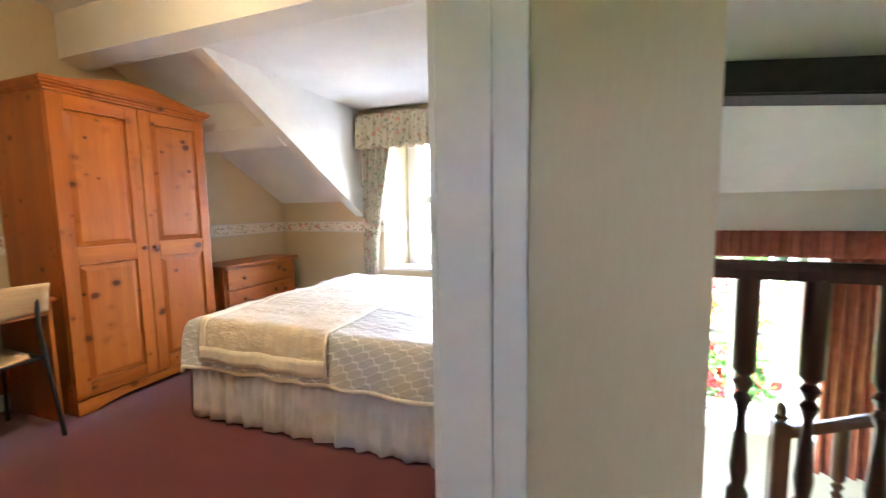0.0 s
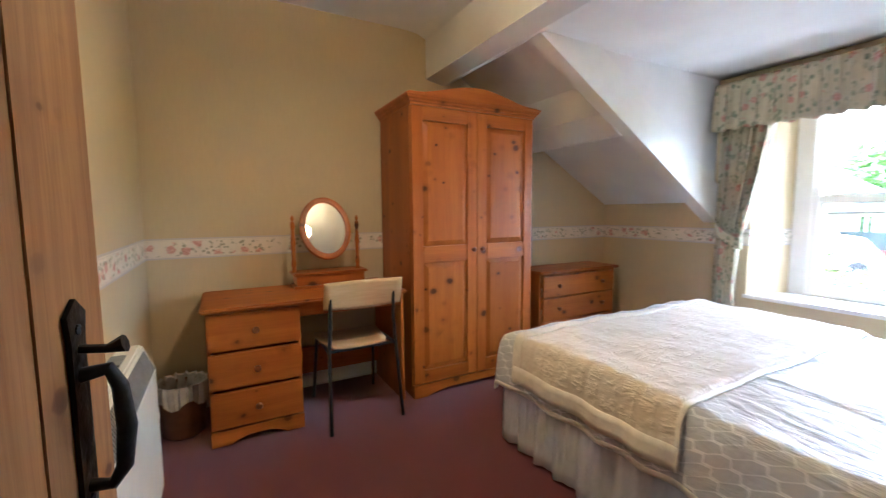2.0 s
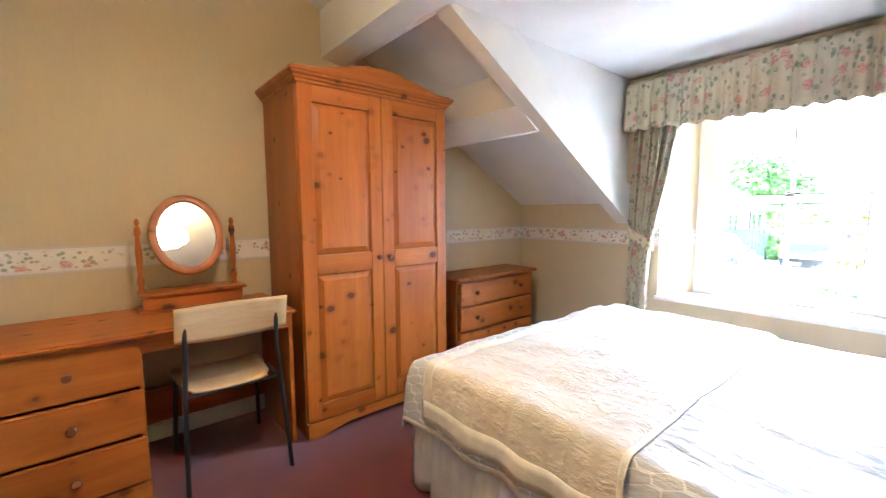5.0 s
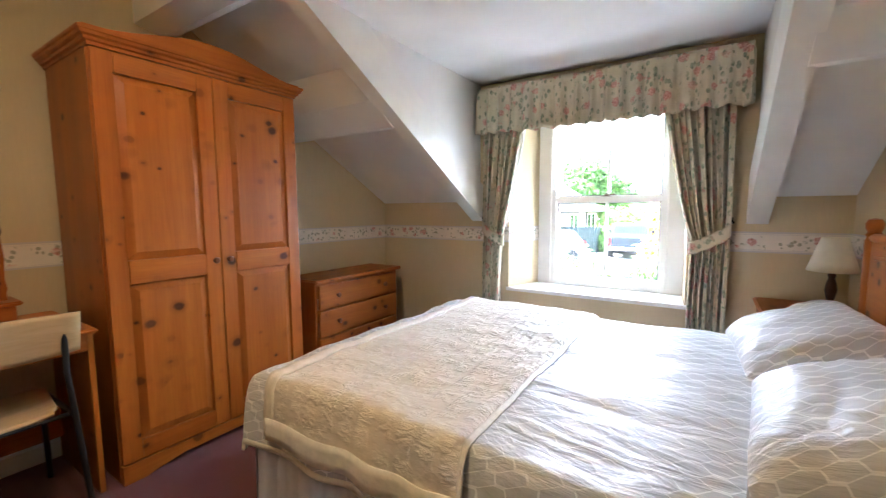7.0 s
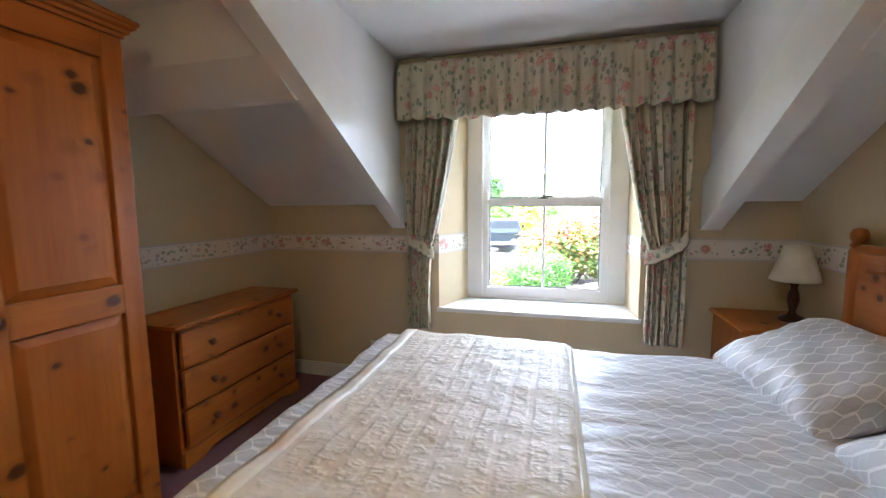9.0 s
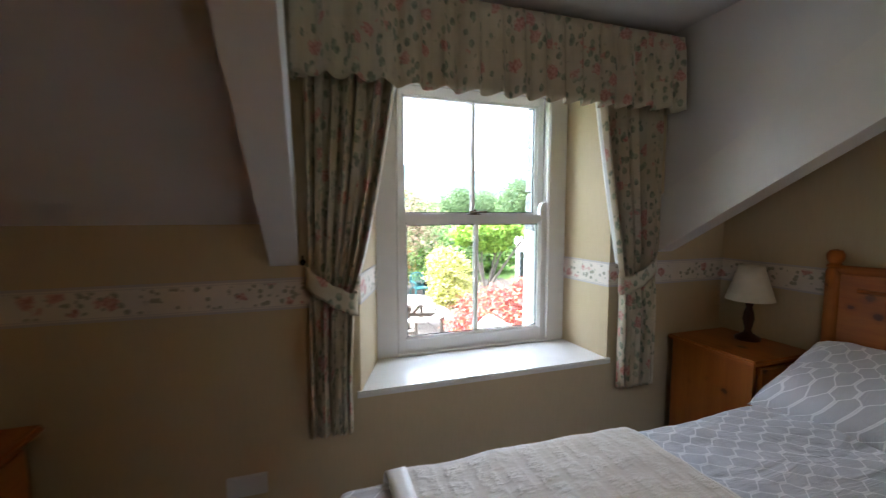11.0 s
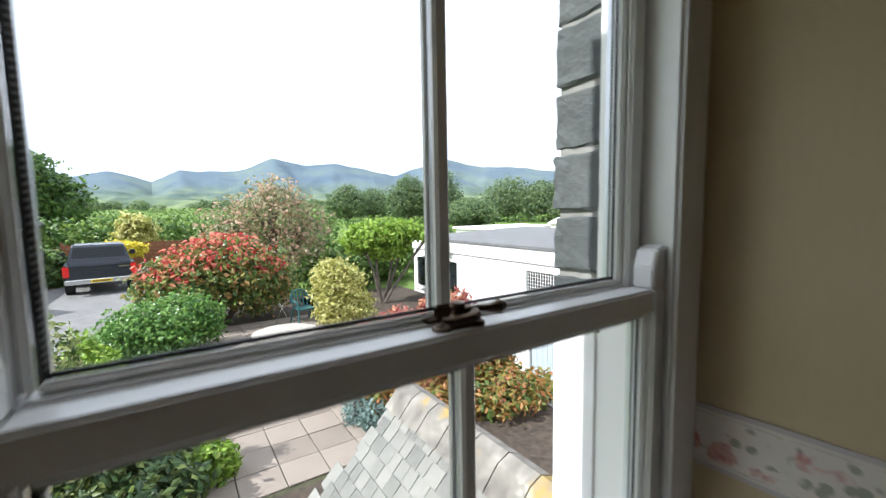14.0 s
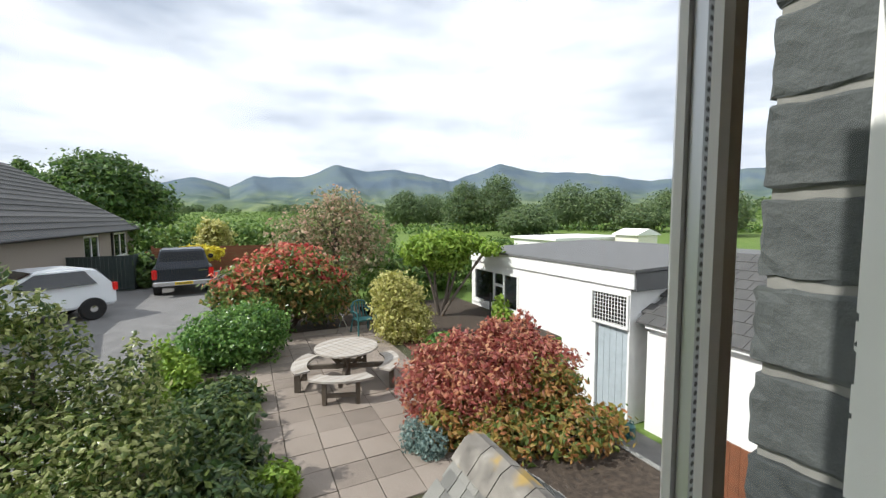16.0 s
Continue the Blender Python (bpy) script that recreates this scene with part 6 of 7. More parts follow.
# ---- plants ----
def leaf_cloud(blobs, n, size, seed, flat=0.35, shell=0.55):
    """Many small folded leaves strewn through ellipsoids, mostly near their skins."""
    rng = np.random.default_rng(seed)
    vol = np.array([(b[3] * b[4] * b[5]) ** (2 / 3) for b in blobs])
    pick = rng.choice(len(blobs), n, p=vol / vol.sum())
    bl = np.array(blobs)[pick]
    d = rng.normal(size=(n, 3))
    d /= np.linalg.norm(d, axis=1)[:, None]
    lump = 1 + 0.14 * np.sin(d[:, 0] * 7 + bl[:, 0] * 3) * np.sin(d[:, 1] * 6 + bl[:, 1] * 5) + 0.10 * np.sin(d[:, 2] * 11 + d[:, 0] * 5) + rng.normal(size=n) * 0.10
    r = (shell + (1 - shell) * rng.random(n) ** 0.5) * lump
    c = bl[:, :3] + d * bl[:, 3:6] * r[:, None]
    nrm = d * 0.6 + rng.normal(size=(n, 3)) * 0.55 + np.array([0, 0, flat])
    nrm /= np.linalg.norm(nrm, axis=1)[:, None]
    t = np.cross(nrm, rng.normal(size=(n, 3)))
    t /= np.linalg.norm(t, axis=1)[:, None]
    b = np.cross(nrm, t)
    s = size * rng.uniform(0.6, 1.35, n)[:, None]
    v = np.stack([c - t * s, c - b * s * 0.56 - nrm * s * 0.12, c + t * s * 1.05 - nrm * s * 0.12, c + b * s * 0.56 - nrm * s * 0.12, c + nrm * s * 0.06], 1).reshape(-1, 3)
    k = np.arange(n)[:, None] * 5
    f = np.concatenate([k + np.array([0, 1, 4]), k + np.array([1, 2, 4]), k + np.array([2, 3, 4]), k + np.array([3, 0, 4])])
    return v, f


def plant(name, at, blobs, n, size, material, seed, label, category, stem_r=0.05, stems=4, group="", shell=0.55, bark=None):
    """A shrub or tree: tapered stems with limbs, and a crown of many leaves. Blobs are given about the base."""
    ob = thing(name, at, label, category, group)
    rg = random.Random(seed)
    v, f = leaf_cloud(blobs, n, size, seed, shell=shell)
    me = bpy.data.meshes.new("crown")
    me.from_pydata(v.tolist(), [], f.tolist())
    me.materials.append(material)
    cr = new("crown", me)
    cr.parent = ob
    ORG[cr] = ORG[ob]
    b = bmesh.new()
    for i in range(stems):
        bl = blobs[i % len(blobs)]
        p1 = Vector((bl[0] + rg.uniform(-0.3, 0.3) * bl[3], bl[1] + rg.uniform(-0.3, 0.3) * bl[4], bl[2] + 0.35 * bl[5]))
        p0 = Vector((rg.uniform(-1, 1) * stem_r, rg.uniform(-1, 1) * stem_r, -0.05))
        mid = p0.lerp(p1, 0.45) + Vector((rg.uniform(-0.12, 0.12), rg.uniform(-0.12, 0.12), 0)) * bl[5]
        tube(b, [p0, p0.lerp(mid, 0.5) + Vector((0, 0, 0.05 * bl[5])), mid, mid.lerp(p1, 0.5), p1], [stem_r, stem_r * 0.8, stem_r * 0.6, stem_r * 0.4, stem_r * 0.15], 7)
        for q in range(3):
            e = Vector((bl[0] + rg.uniform(-0.8, 0.8) * bl[3], bl[1] + rg.uniform(-0.8, 0.8) * bl[4], bl[2] + rg.uniform(-0.1, 0.8) * bl[5]))
            s = mid.lerp(p1, 0.2 + 0.25 * q)
            tube(b, [s, s.lerp(e, 0.5) + Vector((0, 0, 0.04)), e], [stem_r * 0.4, stem_r * 0.25, stem_r * 0.08], 5)
    tr = new("trunk", mesh_of("trunk", b, bark or M_BARK, True))
    tr.parent = ob
    return ob


L_MID = leafy("mid_green_leaf", (0.051, 0.109, 0.022), (0.109, 0.196, 0.037), (0.217, 0.290, 0.074))
L_LAUREL = leafy("laurel_leaf", (0.045, 0.115, 0.02), (0.10, 0.21, 0.04), (0.21, 0.34, 0.08), 0.3)
L_SHRUB = leafy("grey_green_leaf", (0.045, 0.085, 0.018), (0.17, 0.215, 0.048), (0.42, 0.43, 0.20), 0.33)
L_RED = leafy("crimson_leaf", (0.22, 0.045, 0.038), (0.38, 0.12, 0.095), (0.50, 0.26, 0.14))
L_REDLOW = leafy("bronze_green_leaf", (0.09, 0.14, 0.03), (0.28, 0.22, 0.05), (0.42, 0.17, 0.07))
L_PHOT = leafy("photinia_leaf", (0.07, 0.12, 0.028), (0.20, 0.25, 0.06), (0.40, 0.22, 0.09), 0.32, (0.2, 0.62, 0.95))
L_YOUNG = leafy("photinia_young_leaf", (0.36, 0.04, 0.035), (0.55, 0.10, 0.08), (0.62, 0.28, 0.16), 0.32)
L_GOLD = leafy("golden_leaf", (0.24, 0.25, 0.05), (0.42, 0.40, 0.12), (0.60, 0.56, 0.24))
L_LIME = leafy("lime_leaf", (0.13, 0.22, 0.025), (0.22, 0.34, 0.04), (0.32, 0.42, 0.07))
L_ROWAN = leafy("rowan_leaf", (0.16, 0.18, 0.08), (0.32, 0.30, 0.16), (0.48, 0.30, 0.22))
L_CONIFER = leafy("juniper_spray", (0.03, 0.06, 0.022), (0.06, 0.11, 0.03), (0.15, 0.19, 0.05))
L_DARK = leafy("dark_tree_leaf", (0.037, 0.082, 0.020), (0.076, 0.145, 0.032), (0.145, 0.221, 0.051))
# paler, greyer leaf tones carry the distance haze in their colour
L_FAR = leafy("hazy_far_leaf", (0.065, 0.110, 0.050), (0.115, 0.170, 0.068), (0.18, 0.235, 0.088))
L_YELLOW = leafy("yellow_leaf", (0.42, 0.34, 0.02), (0.60, 0.50, 0.03), (0.72, 0.62, 0.08))
L_BLUE = leafy("blue_spray", (0.10, 0.16, 0.15), (0.18, 0.26, 0.24), (0.28, 0.36, 0.32))

plant("tall_shrub", (-2.25, 4.95, TOP), [(0, 0, 0.80, 1.15, 1.05, 0.80), (-0.75, -0.5, 0.85, 0.95, 0.8, 0.85), (0.45, 0.25, 1.15, 0.60, 0.55, 0.62), (-0.35, 0.3, 1.25, 0.55, 0.5, 0.55), (0.75, -0.35, 0.75, 0.60, 0.6, 0.75), (-1.5, 0.0, 0.95, 0.75, 0.75, 0.75), (0.5, -1.0, 0.55, 0.65, 0.6, 0.6), (-0.9, 0.2, 1.75, 0.62, 0.5, 0.55), (-0.30, 0.1, 1.92, 0.48, 0.40, 0.50), (0.12, 0.2, 2.10, 0.20, 0.20, 0.42), (-0.30, 0.1, 2.48, 0.17, 0.15, 0.36), (-0.62, 0.1, 2.36, 0.18, 0.16, 0.34), (-0.05, 0.1, 2.40, 0.10, 0.10, 0.36), (0.40, 0.1, 1.85, 0.14, 0.14, 0.40), (-0.75, 0.1, 2.1, 0.2, 0.2, 0.4), (0.95, 0.0, 1.55, 0.20, 0.20, 0.45)], 30000, 0.036, L_SHRUB, 1, "tall loose grey-green garden shrub beside the patio", "shrub", 0.035, 12)
plant("crimson_shrub", (3.05, 5.45, TOP), [(0, -0.1, 0.72, 1.0, 0.95, 0.62), (-0.62, 0.1, 0.58, 0.70, 0.65, 0.55), (0.75, 0.1, 0.80, 0.70, 0.7, 0.62), (1.15, -0.3, 0.62, 0.55, 0.55, 0.60), (-0.3, -0.5, 0.4, 0.7, 0.5, 0.45), (0.35, 0.1, 1.30, 0.20, 0.20, 0.22), (-0.25, 0.1, 1.18, 0.18, 0.2, 0.22), (0.95, 0.0, 1.35, 0.18, 0.2, 0.24), (-0.75, 0.1, 0.95, 0.18, 0.18, 0.22)], 15000, 0.045, L_RED, 2, "crimson-leaved shrub at the edge of the patio", "shrub", 0.03, 9)
plant("bronze_shrub", (3.30, 4.85, TOP), [(0, -0.1, 0.35, 0.95, 0.55, 0.40), (0.65, -0.1, 0.45, 0.60, 0.55, 0.55), (-1.05, 0.0, 0.25, 0.42, 0.40, 0.34), (0.5, -0.8, 0.25, 0.8, 0.6, 0.32), (-0.45, -0.55, 0.20, 0.6, 0.45, 0.28)], 9000, 0.050, L_REDLOW, 3, "bronze and yellow lower leaves of a creeper on the patio edge", "shrub", 0.02, 5)
phot = plant("photinia", (0.75, 12.1, TOP), [(0, 0, 1.30, 1.60, 1.2, 0.90), (-1.0, -0.3, 1.10, 1.0, 0.9, 0.80), (1.0, -0.1, 1.05, 0.95, 0.9, 0.85), (0.1, 0, 1.90, 0.9, 0.8, 0.50)], 11000, 0.075, L_PHOT, 4, "photinia bush with red young leaves over green", "bush", 0.06, 7)
v, f = leaf_cloud([(0, -0.1, 1.90, 1.35, 1.0, 0.48), (-1.05, -0.4, 1.55, 0.85, 0.7, 0.36), (1.0, -0.2, 1.50, 0.7, 0.7, 0.36), (0.1, 0, 2.25, 0.8, 0.7, 0.28)], 1700, 0.070, 104, shell=0.6)
me = bpy.data.meshes.new("young_leaves")
me.from_pydata(v.tolist(), [], f.tolist())
me.materials.append(L_YOUNG)
ob = new("young_leaves", me)
ob.parent = phot
tagged(ob, "red young leaves on the shoot tips")
plant("laurel_bush", (-0.55, 9.7, TOP), [(0, 0, 0.62, 1.05, 0.9, 0.66), (-0.55, -0.1, 0.5, 0.65, 0.6, 0.55), (0.45, 0.1, 0.75, 0.7, 0.7, 0.6)], 10000, 0.048, L_LAUREL, 5, "rounded bright green laurel bush beside the patio", "bush", 0.03, 6)
plant("golden_bush", (3.25, 9.75, TOP), [(0, 0, 0.95, 0.72, 0.62, 0.85), (0.15, -0.1, 0.5, 0.78, 0.65, 0.6), (-0.15, 0.1, 1.3, 0.5, 0.5, 0.5)], 8500, 0.05, L_GOLD, 6, "clipped golden variegated bush by the patio", "bush", 0.03, 6)
plant("rowan_tree", (2.8, 15.4, TOP), [(0, 0, 3.0, 1.5, 1.4, 1.25), (-1.2, 0, 2.5, 1.2, 1.1, 1.0), (1.2, 0.1, 2.5, 1.1, 1.1, 1.0), (0.2, 0, 3.7, 0.9, 0.9, 0.75), (0.3, -0.5, 1.7, 1.6, 1.0, 0.8)], 4300, 0.085, L_ROWAN, 7, "thin-leaved rowan tree behind the bushes", "tree", 0.08, 9, shell=0.25)
plant("lime_climber", (5.35, 11.6, TOP), [(0, 0, 2.3, 0.95, 0.8, 0.50), (-0.7, 0, 2.15, 0.6, 0.6, 0.42), (0.9, -0.2, 2.35, 0.7, 0.5, 0.35), (0.2, 0, 1.8, 0.8, 0.6, 0.35), (1.3, -0.9, 2.2, 0.4, 0.4, 0.25)], 6500, 0.075, L_LIME, 8, "bright lime-green climber on a crooked trunk by the outhouse", "climber", 0.07, 5)
plant("lime_sprig", (6.85, 10.2, -2.2), [(0, 0, 0.5, 0.30, 0.4, 0.55), (0, 0.2, 1.0, 0.25, 0.3, 0.4)], 900, 0.07, L_LIME, 9, "lime-green sprigs against the whitewashed wall", "climber", 0.02, 3)
for k, (x, y, w, h, s) in enumerate(((-0.75, 7.25, 0.65, 0.34, 10), (-0.95, 6.2, 0.75, 0.42, 11), (-0.75, 5.2, 0.60, 0.34, 12), (-0.85, 4.2, 0.7, 0.45, 13))):
    plant("juniper", (x, y, TOP), [(0, 0, h * 0.6, w, w * 0.85, h), (0.2, 0.1, h * 0.9, w * 0.5, w * 0.5, h * 0.7)], 3000, 0.055, L_CONIFER, s, "low spreading dark green juniper along the slabs", "shrub", 0.02, 4, "junipers along the patio")
plant("cypress", (-1.55, 7.9, TOP), [(0, 0, 0.55, 0.28, 0.28, 0.65), (0.3, -0.3, 0.45, 0.25, 0.25, 0.5)], 2200, 0.05, L_LIME, 14, "small bright green dwarf cypress", "shrub", 0.02, 3)
plant("yellow_tuft", (-0.05, 4.62, TOP), [(0, 0, 0.2, 0.24, 0.22, 0.25)], 900, 0.05, L_LIME, 15, "yellow-green tufted plant on the slabs", "plant", 0.01, 3)
plant("blue_spruce", (1.72, 4.85, TOP), [(0, 0, 0.2, 0.20, 0.22, 0.26), (0.15, -0.25, 0.18, 0.22, 0.20, 0.22)], 1800, 0.026, L_BLUE, 16, "dwarf blue-grey conifer at the patio edge", "plant", 0.01, 3)
plant("fern_tuft", (4.0, 8.6, TOP), [(0, 0, 0.15, 0.5, 0.4, 0.25)], 1500, 0.05, L_LAUREL, 17, "low green tuft on the bark bed", "plant", 0.01, 3)
plant("pot_leaves", (6.5, 5.75, YARD[4] + 0.30), [(0, 0, 0.15, 0.26, 0.26, 0.2)], 700, 0.05, L_LIME, 18, "yellow-green leaves growing in the black pot", "plant", 0.01, 3)
for k, (x, y, w, h) in enumerate(((5.0, 14.6, 1.3, 0.95), (7.4, 16.0, 1.6, 1.1), (4.6, 18.5, 1.8, 1.2), (8.6, 19.5, 2.0, 1.3), (1.0, 18.5, 1.6, 1.0), (11.5, 18.5, 1.8, 1.2))):
    plant("dark_bush", (x, y, TOP), [(0, 0, h * 0.8, w, w * 0.8, h * 0.85), (0.4 * w, 0, h * 1.1, w * 0.6, w * 0.6, h * 0.7)], 3200, 0.10, L_MID, 80 + k, "dark green bush filling the bed behind the outhouse", "bush", 0.04, 5, "bushes behind the garden")
plant("yellow_shrub", (-2.3, 23.6, TOP), [(0, 0, 1.45, 1.0, 0.7, 0.42)], 2600, 0.085, L_YELLOW, 19, "bright yellow clipped shrub behind the truck", "shrub", 0.04, 4)
plant("pale_shrub", (-1.9, 28.0, TOP), [(0, 0, 1.9, 1.0, 0.9, 1.2)], 2200, 0.14, L_GOLD, 20, "pale variegated shrub behind the fence", "shrub", 0.05, 4)
plant("big_tree", (-11.4, 44.0, TOP), [(0, 0, 5.0, 4.6, 4.2, 3.2), (-2.8, 0, 4.2, 3.0, 3.0, 2.6), (2.9, 0, 4.0, 2.8, 2.8, 2.8), (0.6, 0, 6.9, 2.8, 2.6, 1.9)], 22000, 0.19, L_DARK, 21, "large dark green tree behind the bungalow", "tree", 0.30, 8)
plant("young_conifer", (-21.0, 58.0, TOP), [(0, 0, 4.5, 2.0, 2.0, 3.5), (0, 0, 7.8, 1.0, 1.0, 1.8)], 3500, 0.25, L_DARK, 22, "dark pointed conifer far behind the roof", "tree", 0.2, 4)
for k, (px, d, h, w) in enumerate(((20.5, 88, 7.5, 4.2), (24.0, 95, 7.0, 5.0), (28.9, 72, 8.4, 3.6), (33.4, 72, 9.6, 3.8), (43.0, 76, 8.0, 5.0), (47.5, 74, 7.0, 4.2), (37.5, 60, 4.2, 4.0), (55.0, 90, 7.0, 5.0), (60.0, 60, 6.0, 3.5), (52.0, 70, 4.0, 4.0))):
    x, y = d * math.sin(radians(px)), d * math.cos(radians(px))
    z0 = ground_z(x, y)
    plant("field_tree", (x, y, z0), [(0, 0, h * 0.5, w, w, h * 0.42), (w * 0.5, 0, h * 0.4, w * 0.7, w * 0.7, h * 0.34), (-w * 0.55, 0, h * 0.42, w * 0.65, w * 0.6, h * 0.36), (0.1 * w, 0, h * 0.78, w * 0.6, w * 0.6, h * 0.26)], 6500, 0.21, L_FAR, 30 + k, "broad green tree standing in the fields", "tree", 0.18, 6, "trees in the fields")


def stuff_cloud(name, blobs, n, size, material, seed, label):
    v, f = leaf_cloud(blobs, n, size, seed)
    me = bpy.data.meshes.new(name)
    me.from_pydata(v.tolist(), [], f.tolist())
    me.materials.append(material)
    return tagged(new(name, me), label, "hedge", "", "stuff")


rg = random.Random(9)
hb = [(x, 30 + rg.uniform(-0.6, 0.6), TOP + 1.5, 1.3, 0.9, 1.5 + rg.uniform(-0.2, 0.3)) for x in np.arange(-9, 9.5, 1.4)]
stuff_cloud("garden_hedge", hb, 9000, 0.16, L_MID, 50, "dense green garden hedge behind the drive")
hb = []
for dist, h, w in ((70, 1.6, 3.5), (115, 1.8, 5), (170, 2.2, 7)):
    for az in np.arange(-30, 72, 2.6 if dist < 100 else 2.0):
        x, y = dist * math.sin(radians(az)), dist * math.cos(radians(az)) * (1 + 0.08 * math.sin(az * 0.2))
        hb.append((x, y, ground_z(x, y) + h * 0.4, w, 1.6, h * 0.6))
stuff_cloud("field_hedges", hb, 24000, 0.30, L_MID, 51, "dark hedgerows dividing the fields")
hb = []
for i in range(230):
    az, dist = rg.uniform(-32, 74), rg.uniform(230, 520)
    x, y = dist * math.sin(radians(az)), dist * math.cos(radians(az))
    h = rg.uniform(3.5, 7)
    hb.append((x, y, ground_z(x, y) + h * 0.45, h * 0.85, h * 0.7, h * 0.6))
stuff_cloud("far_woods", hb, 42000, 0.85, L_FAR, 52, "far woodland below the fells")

# red flowers outside the stair window
fl = thing("flower_tub", (2.55, 0.75, TOP), "tub of red poppies and leaves outside the stair window", "flowers")
v, f = leaf_cloud([(0, 0, 0.85, 0.65, 0.30, 0.65)], 2600, 0.05, 60)
me = bpy.data.meshes.new("leaves")
me.from_pydata(v.tolist(), [], f.tolist())
me.materials.append(L_LAUREL)
ob = new("leaves", me)
ob.parent = fl
v, f = leaf_cloud([(0, -0.1, 0.95, 0.60, 0.30, 0.40)], 90, 0.09, 61)
me = bpy.data.meshes.new("blooms")
me.from_pydata(v.tolist(), [], f.tolist())
me.materials.append(plain("poppy_red", (0.75, 0.03, 0.02), 0.5))
ob = new("blooms", me)
ob.parent = fl
part("tub", lathe(bmesh.new(), [(0.28, 0), (0.38, 0.35), (0.34, 0.35), (0.0, 0.3)], 20, pose(2.55, 0.75, TOP)), M_TERRA, fl, smooth=True)

# ---- bungalow ----
bung = thing("bungalow", (-9.5, 21, TOP), "pebbledashed bungalow with a grey slate roof", "house")
HX, HY0, HY1, HE = -6.3, 11.5, 30.0, 1.18
bm = bmesh.new()
box(bm, HX - 7.5, HX, HY0, 21.6, TOP, HE)
box(bm, HX - 7.5, HX, 21.6, 23.6, TOP, -0.35)
box(bm, HX - 7.5, HX, 21.6, 23.6, 0.95, HE)
box(bm, HX - 7.5, HX, 23.6, 26.0, TOP, HE)
box(bm, HX - 7.5, HX, 26.0, 28.4, TOP, -0.35)
box(bm, HX - 7.5, HX, 26.0, 28.4, 0.95, HE)
box(bm, HX - 7.5, HX, 28.4, HY1, TOP, HE)
part("wall", bm, M_DASH, bung)
for i in range(15):
    x0, z0 = HX + 0.35 - i * 0.28, HE - 0.10 + i * 0.21
    y1 = HY1 + 0.4 - i * 0.30
    bm = prism(bmesh.new(), [(x0, z0), (x0 - 0.34, z0 + 0.235), (x0 - 0.34, z0 + 0.275), (x0, z0 + 0.065)], "y", HY0 - 0.3, y1)
    part("slate_course", bm, M_SLATE_DARK, bung)
bm = prism(bmesh.new(), [(HX + 0.3, HE - 0.12), (HX - 3.9, HE + 2.95), (HX - 7.8, HE - 0.12)], "y", HY0 - 0.2, HY1 - 4.2)
part("roof_core", bm, M_SLATE_DARK, bung)
bm = tube(bmesh.new(), [(HX + 0.40, HY0 - 0.3, HE - 0.10), (HX + 0.40, HY1 + 0.4, HE - 0.10)], 0.06, 8)
part("gutter", bm, M_BLACK, bung)
bm = tube(bmesh.new(), [(HX + 0.06, 25.4, HE - 0.1), (HX + 0.06, 25.4, TOP)], 0.05, 8)
part("downpipe", bm, M_BLACK, bung)
for y0, y1 in ((21.6, 23.6), (26.0, 28.4)):
    bm = bmesh.new()
    for y in (y0 + 0.05, (y0 + y1) / 2, y1 - 0.05):
        box(bm, HX - 0.10, HX - 0.02, y - 0.05, y + 0.05, -0.35, 0.95)
    for z in (-0.30, 0.90):
        box(bm, HX - 0.098, HX - 0.022, y0 + 0.1, y1 - 0.1, z - 0.05, z + 0.05)
    w = part("window", bm, M_GLOSS, bung, "white casement window")
    part("pane", box(bmesh.new(), HX - 0.06, HX - 0.05, y0, y1, -0.35, 0.95), M_DARKGLASS, w)
    part("sill", box(bmesh.new(), HX - 0.02, HX + 0.08, y0 - 0.1, y1 + 0.1, -0.43, -0.36), M_GLOSS, w)
fence = thing("drive_fence", (-5.3, 19.4, TOP), "dark green boarded fence closing the drive", "fence")
for i in range(16):
    part("board", box(bmesh.new(), -6.25 + i * 0.125, -6.135 + i * 0.125, 19.40, 19.425, TOP + 0.02, 0.25), M_FENCE, fence)
for i in range(14):
    part("board", box(bmesh.new(), -4.26, -4.235, 19.45 + i * 0.14, 19.58 + i * 0.14, TOP + 0.02, 0.25), M_FENCE, fence)
fence = thing("back_fence", (-1.0, 25.0, TOP), "brown horizontal boarded fence behind the truck", "fence")
for i in range(9):
    part("board", box(bmesh.new(), -4.6, 3.4, 25.0, 25.03, TOP + i * 0.19, TOP + i * 0.19 + 0.175), M_BROWNFENCE, fence)
for i in range(5):
    part("post", box(bmesh.new(), -4.6 + i * 1.95, -4.5 + i * 1.95, 25.03, 25.13, TOP, TOP + 1.8), M_BROWNFENCE, fence)
fence = thing("side_fence", (-4.4, 22.5, TOP), "brown boarded fence along the drive", "fence")
for i in range(8):
    part("board", box(bmesh.new(), -4.66, -4.63, 21.5, 24.95, TOP + i * 0.20, TOP + i * 0.20 + 0.185), M_BROWNFENCE, fence)
plant("ivy_clump", (-4.0, 20.6, TOP), [(0, 0, 0.9, 0.45, 1.0, 0.9)], 1500, 0.10, L_DARK, 70, "dark ivy hanging on the fence end", "climber", 0.02, 3)
box1 = thing("white_shed", (18, 19.5, TOP), "low white building with a pale flat roof", "building")
part("wall", box(bmesh.new(), 17.6, 24.0, 20.0, 24.5, TOP - 0.2, 0.12), M_LIME, box1)
part("roof", box(bmesh.new(), 17.4, 24.2, 19.8, 24.7, 0.12, 0.28), M_LIME, box1)
shed = thing("garden_shed", (21.0, 20.0, TOP), "small pale green garden shed with a pitched roof", "shed")
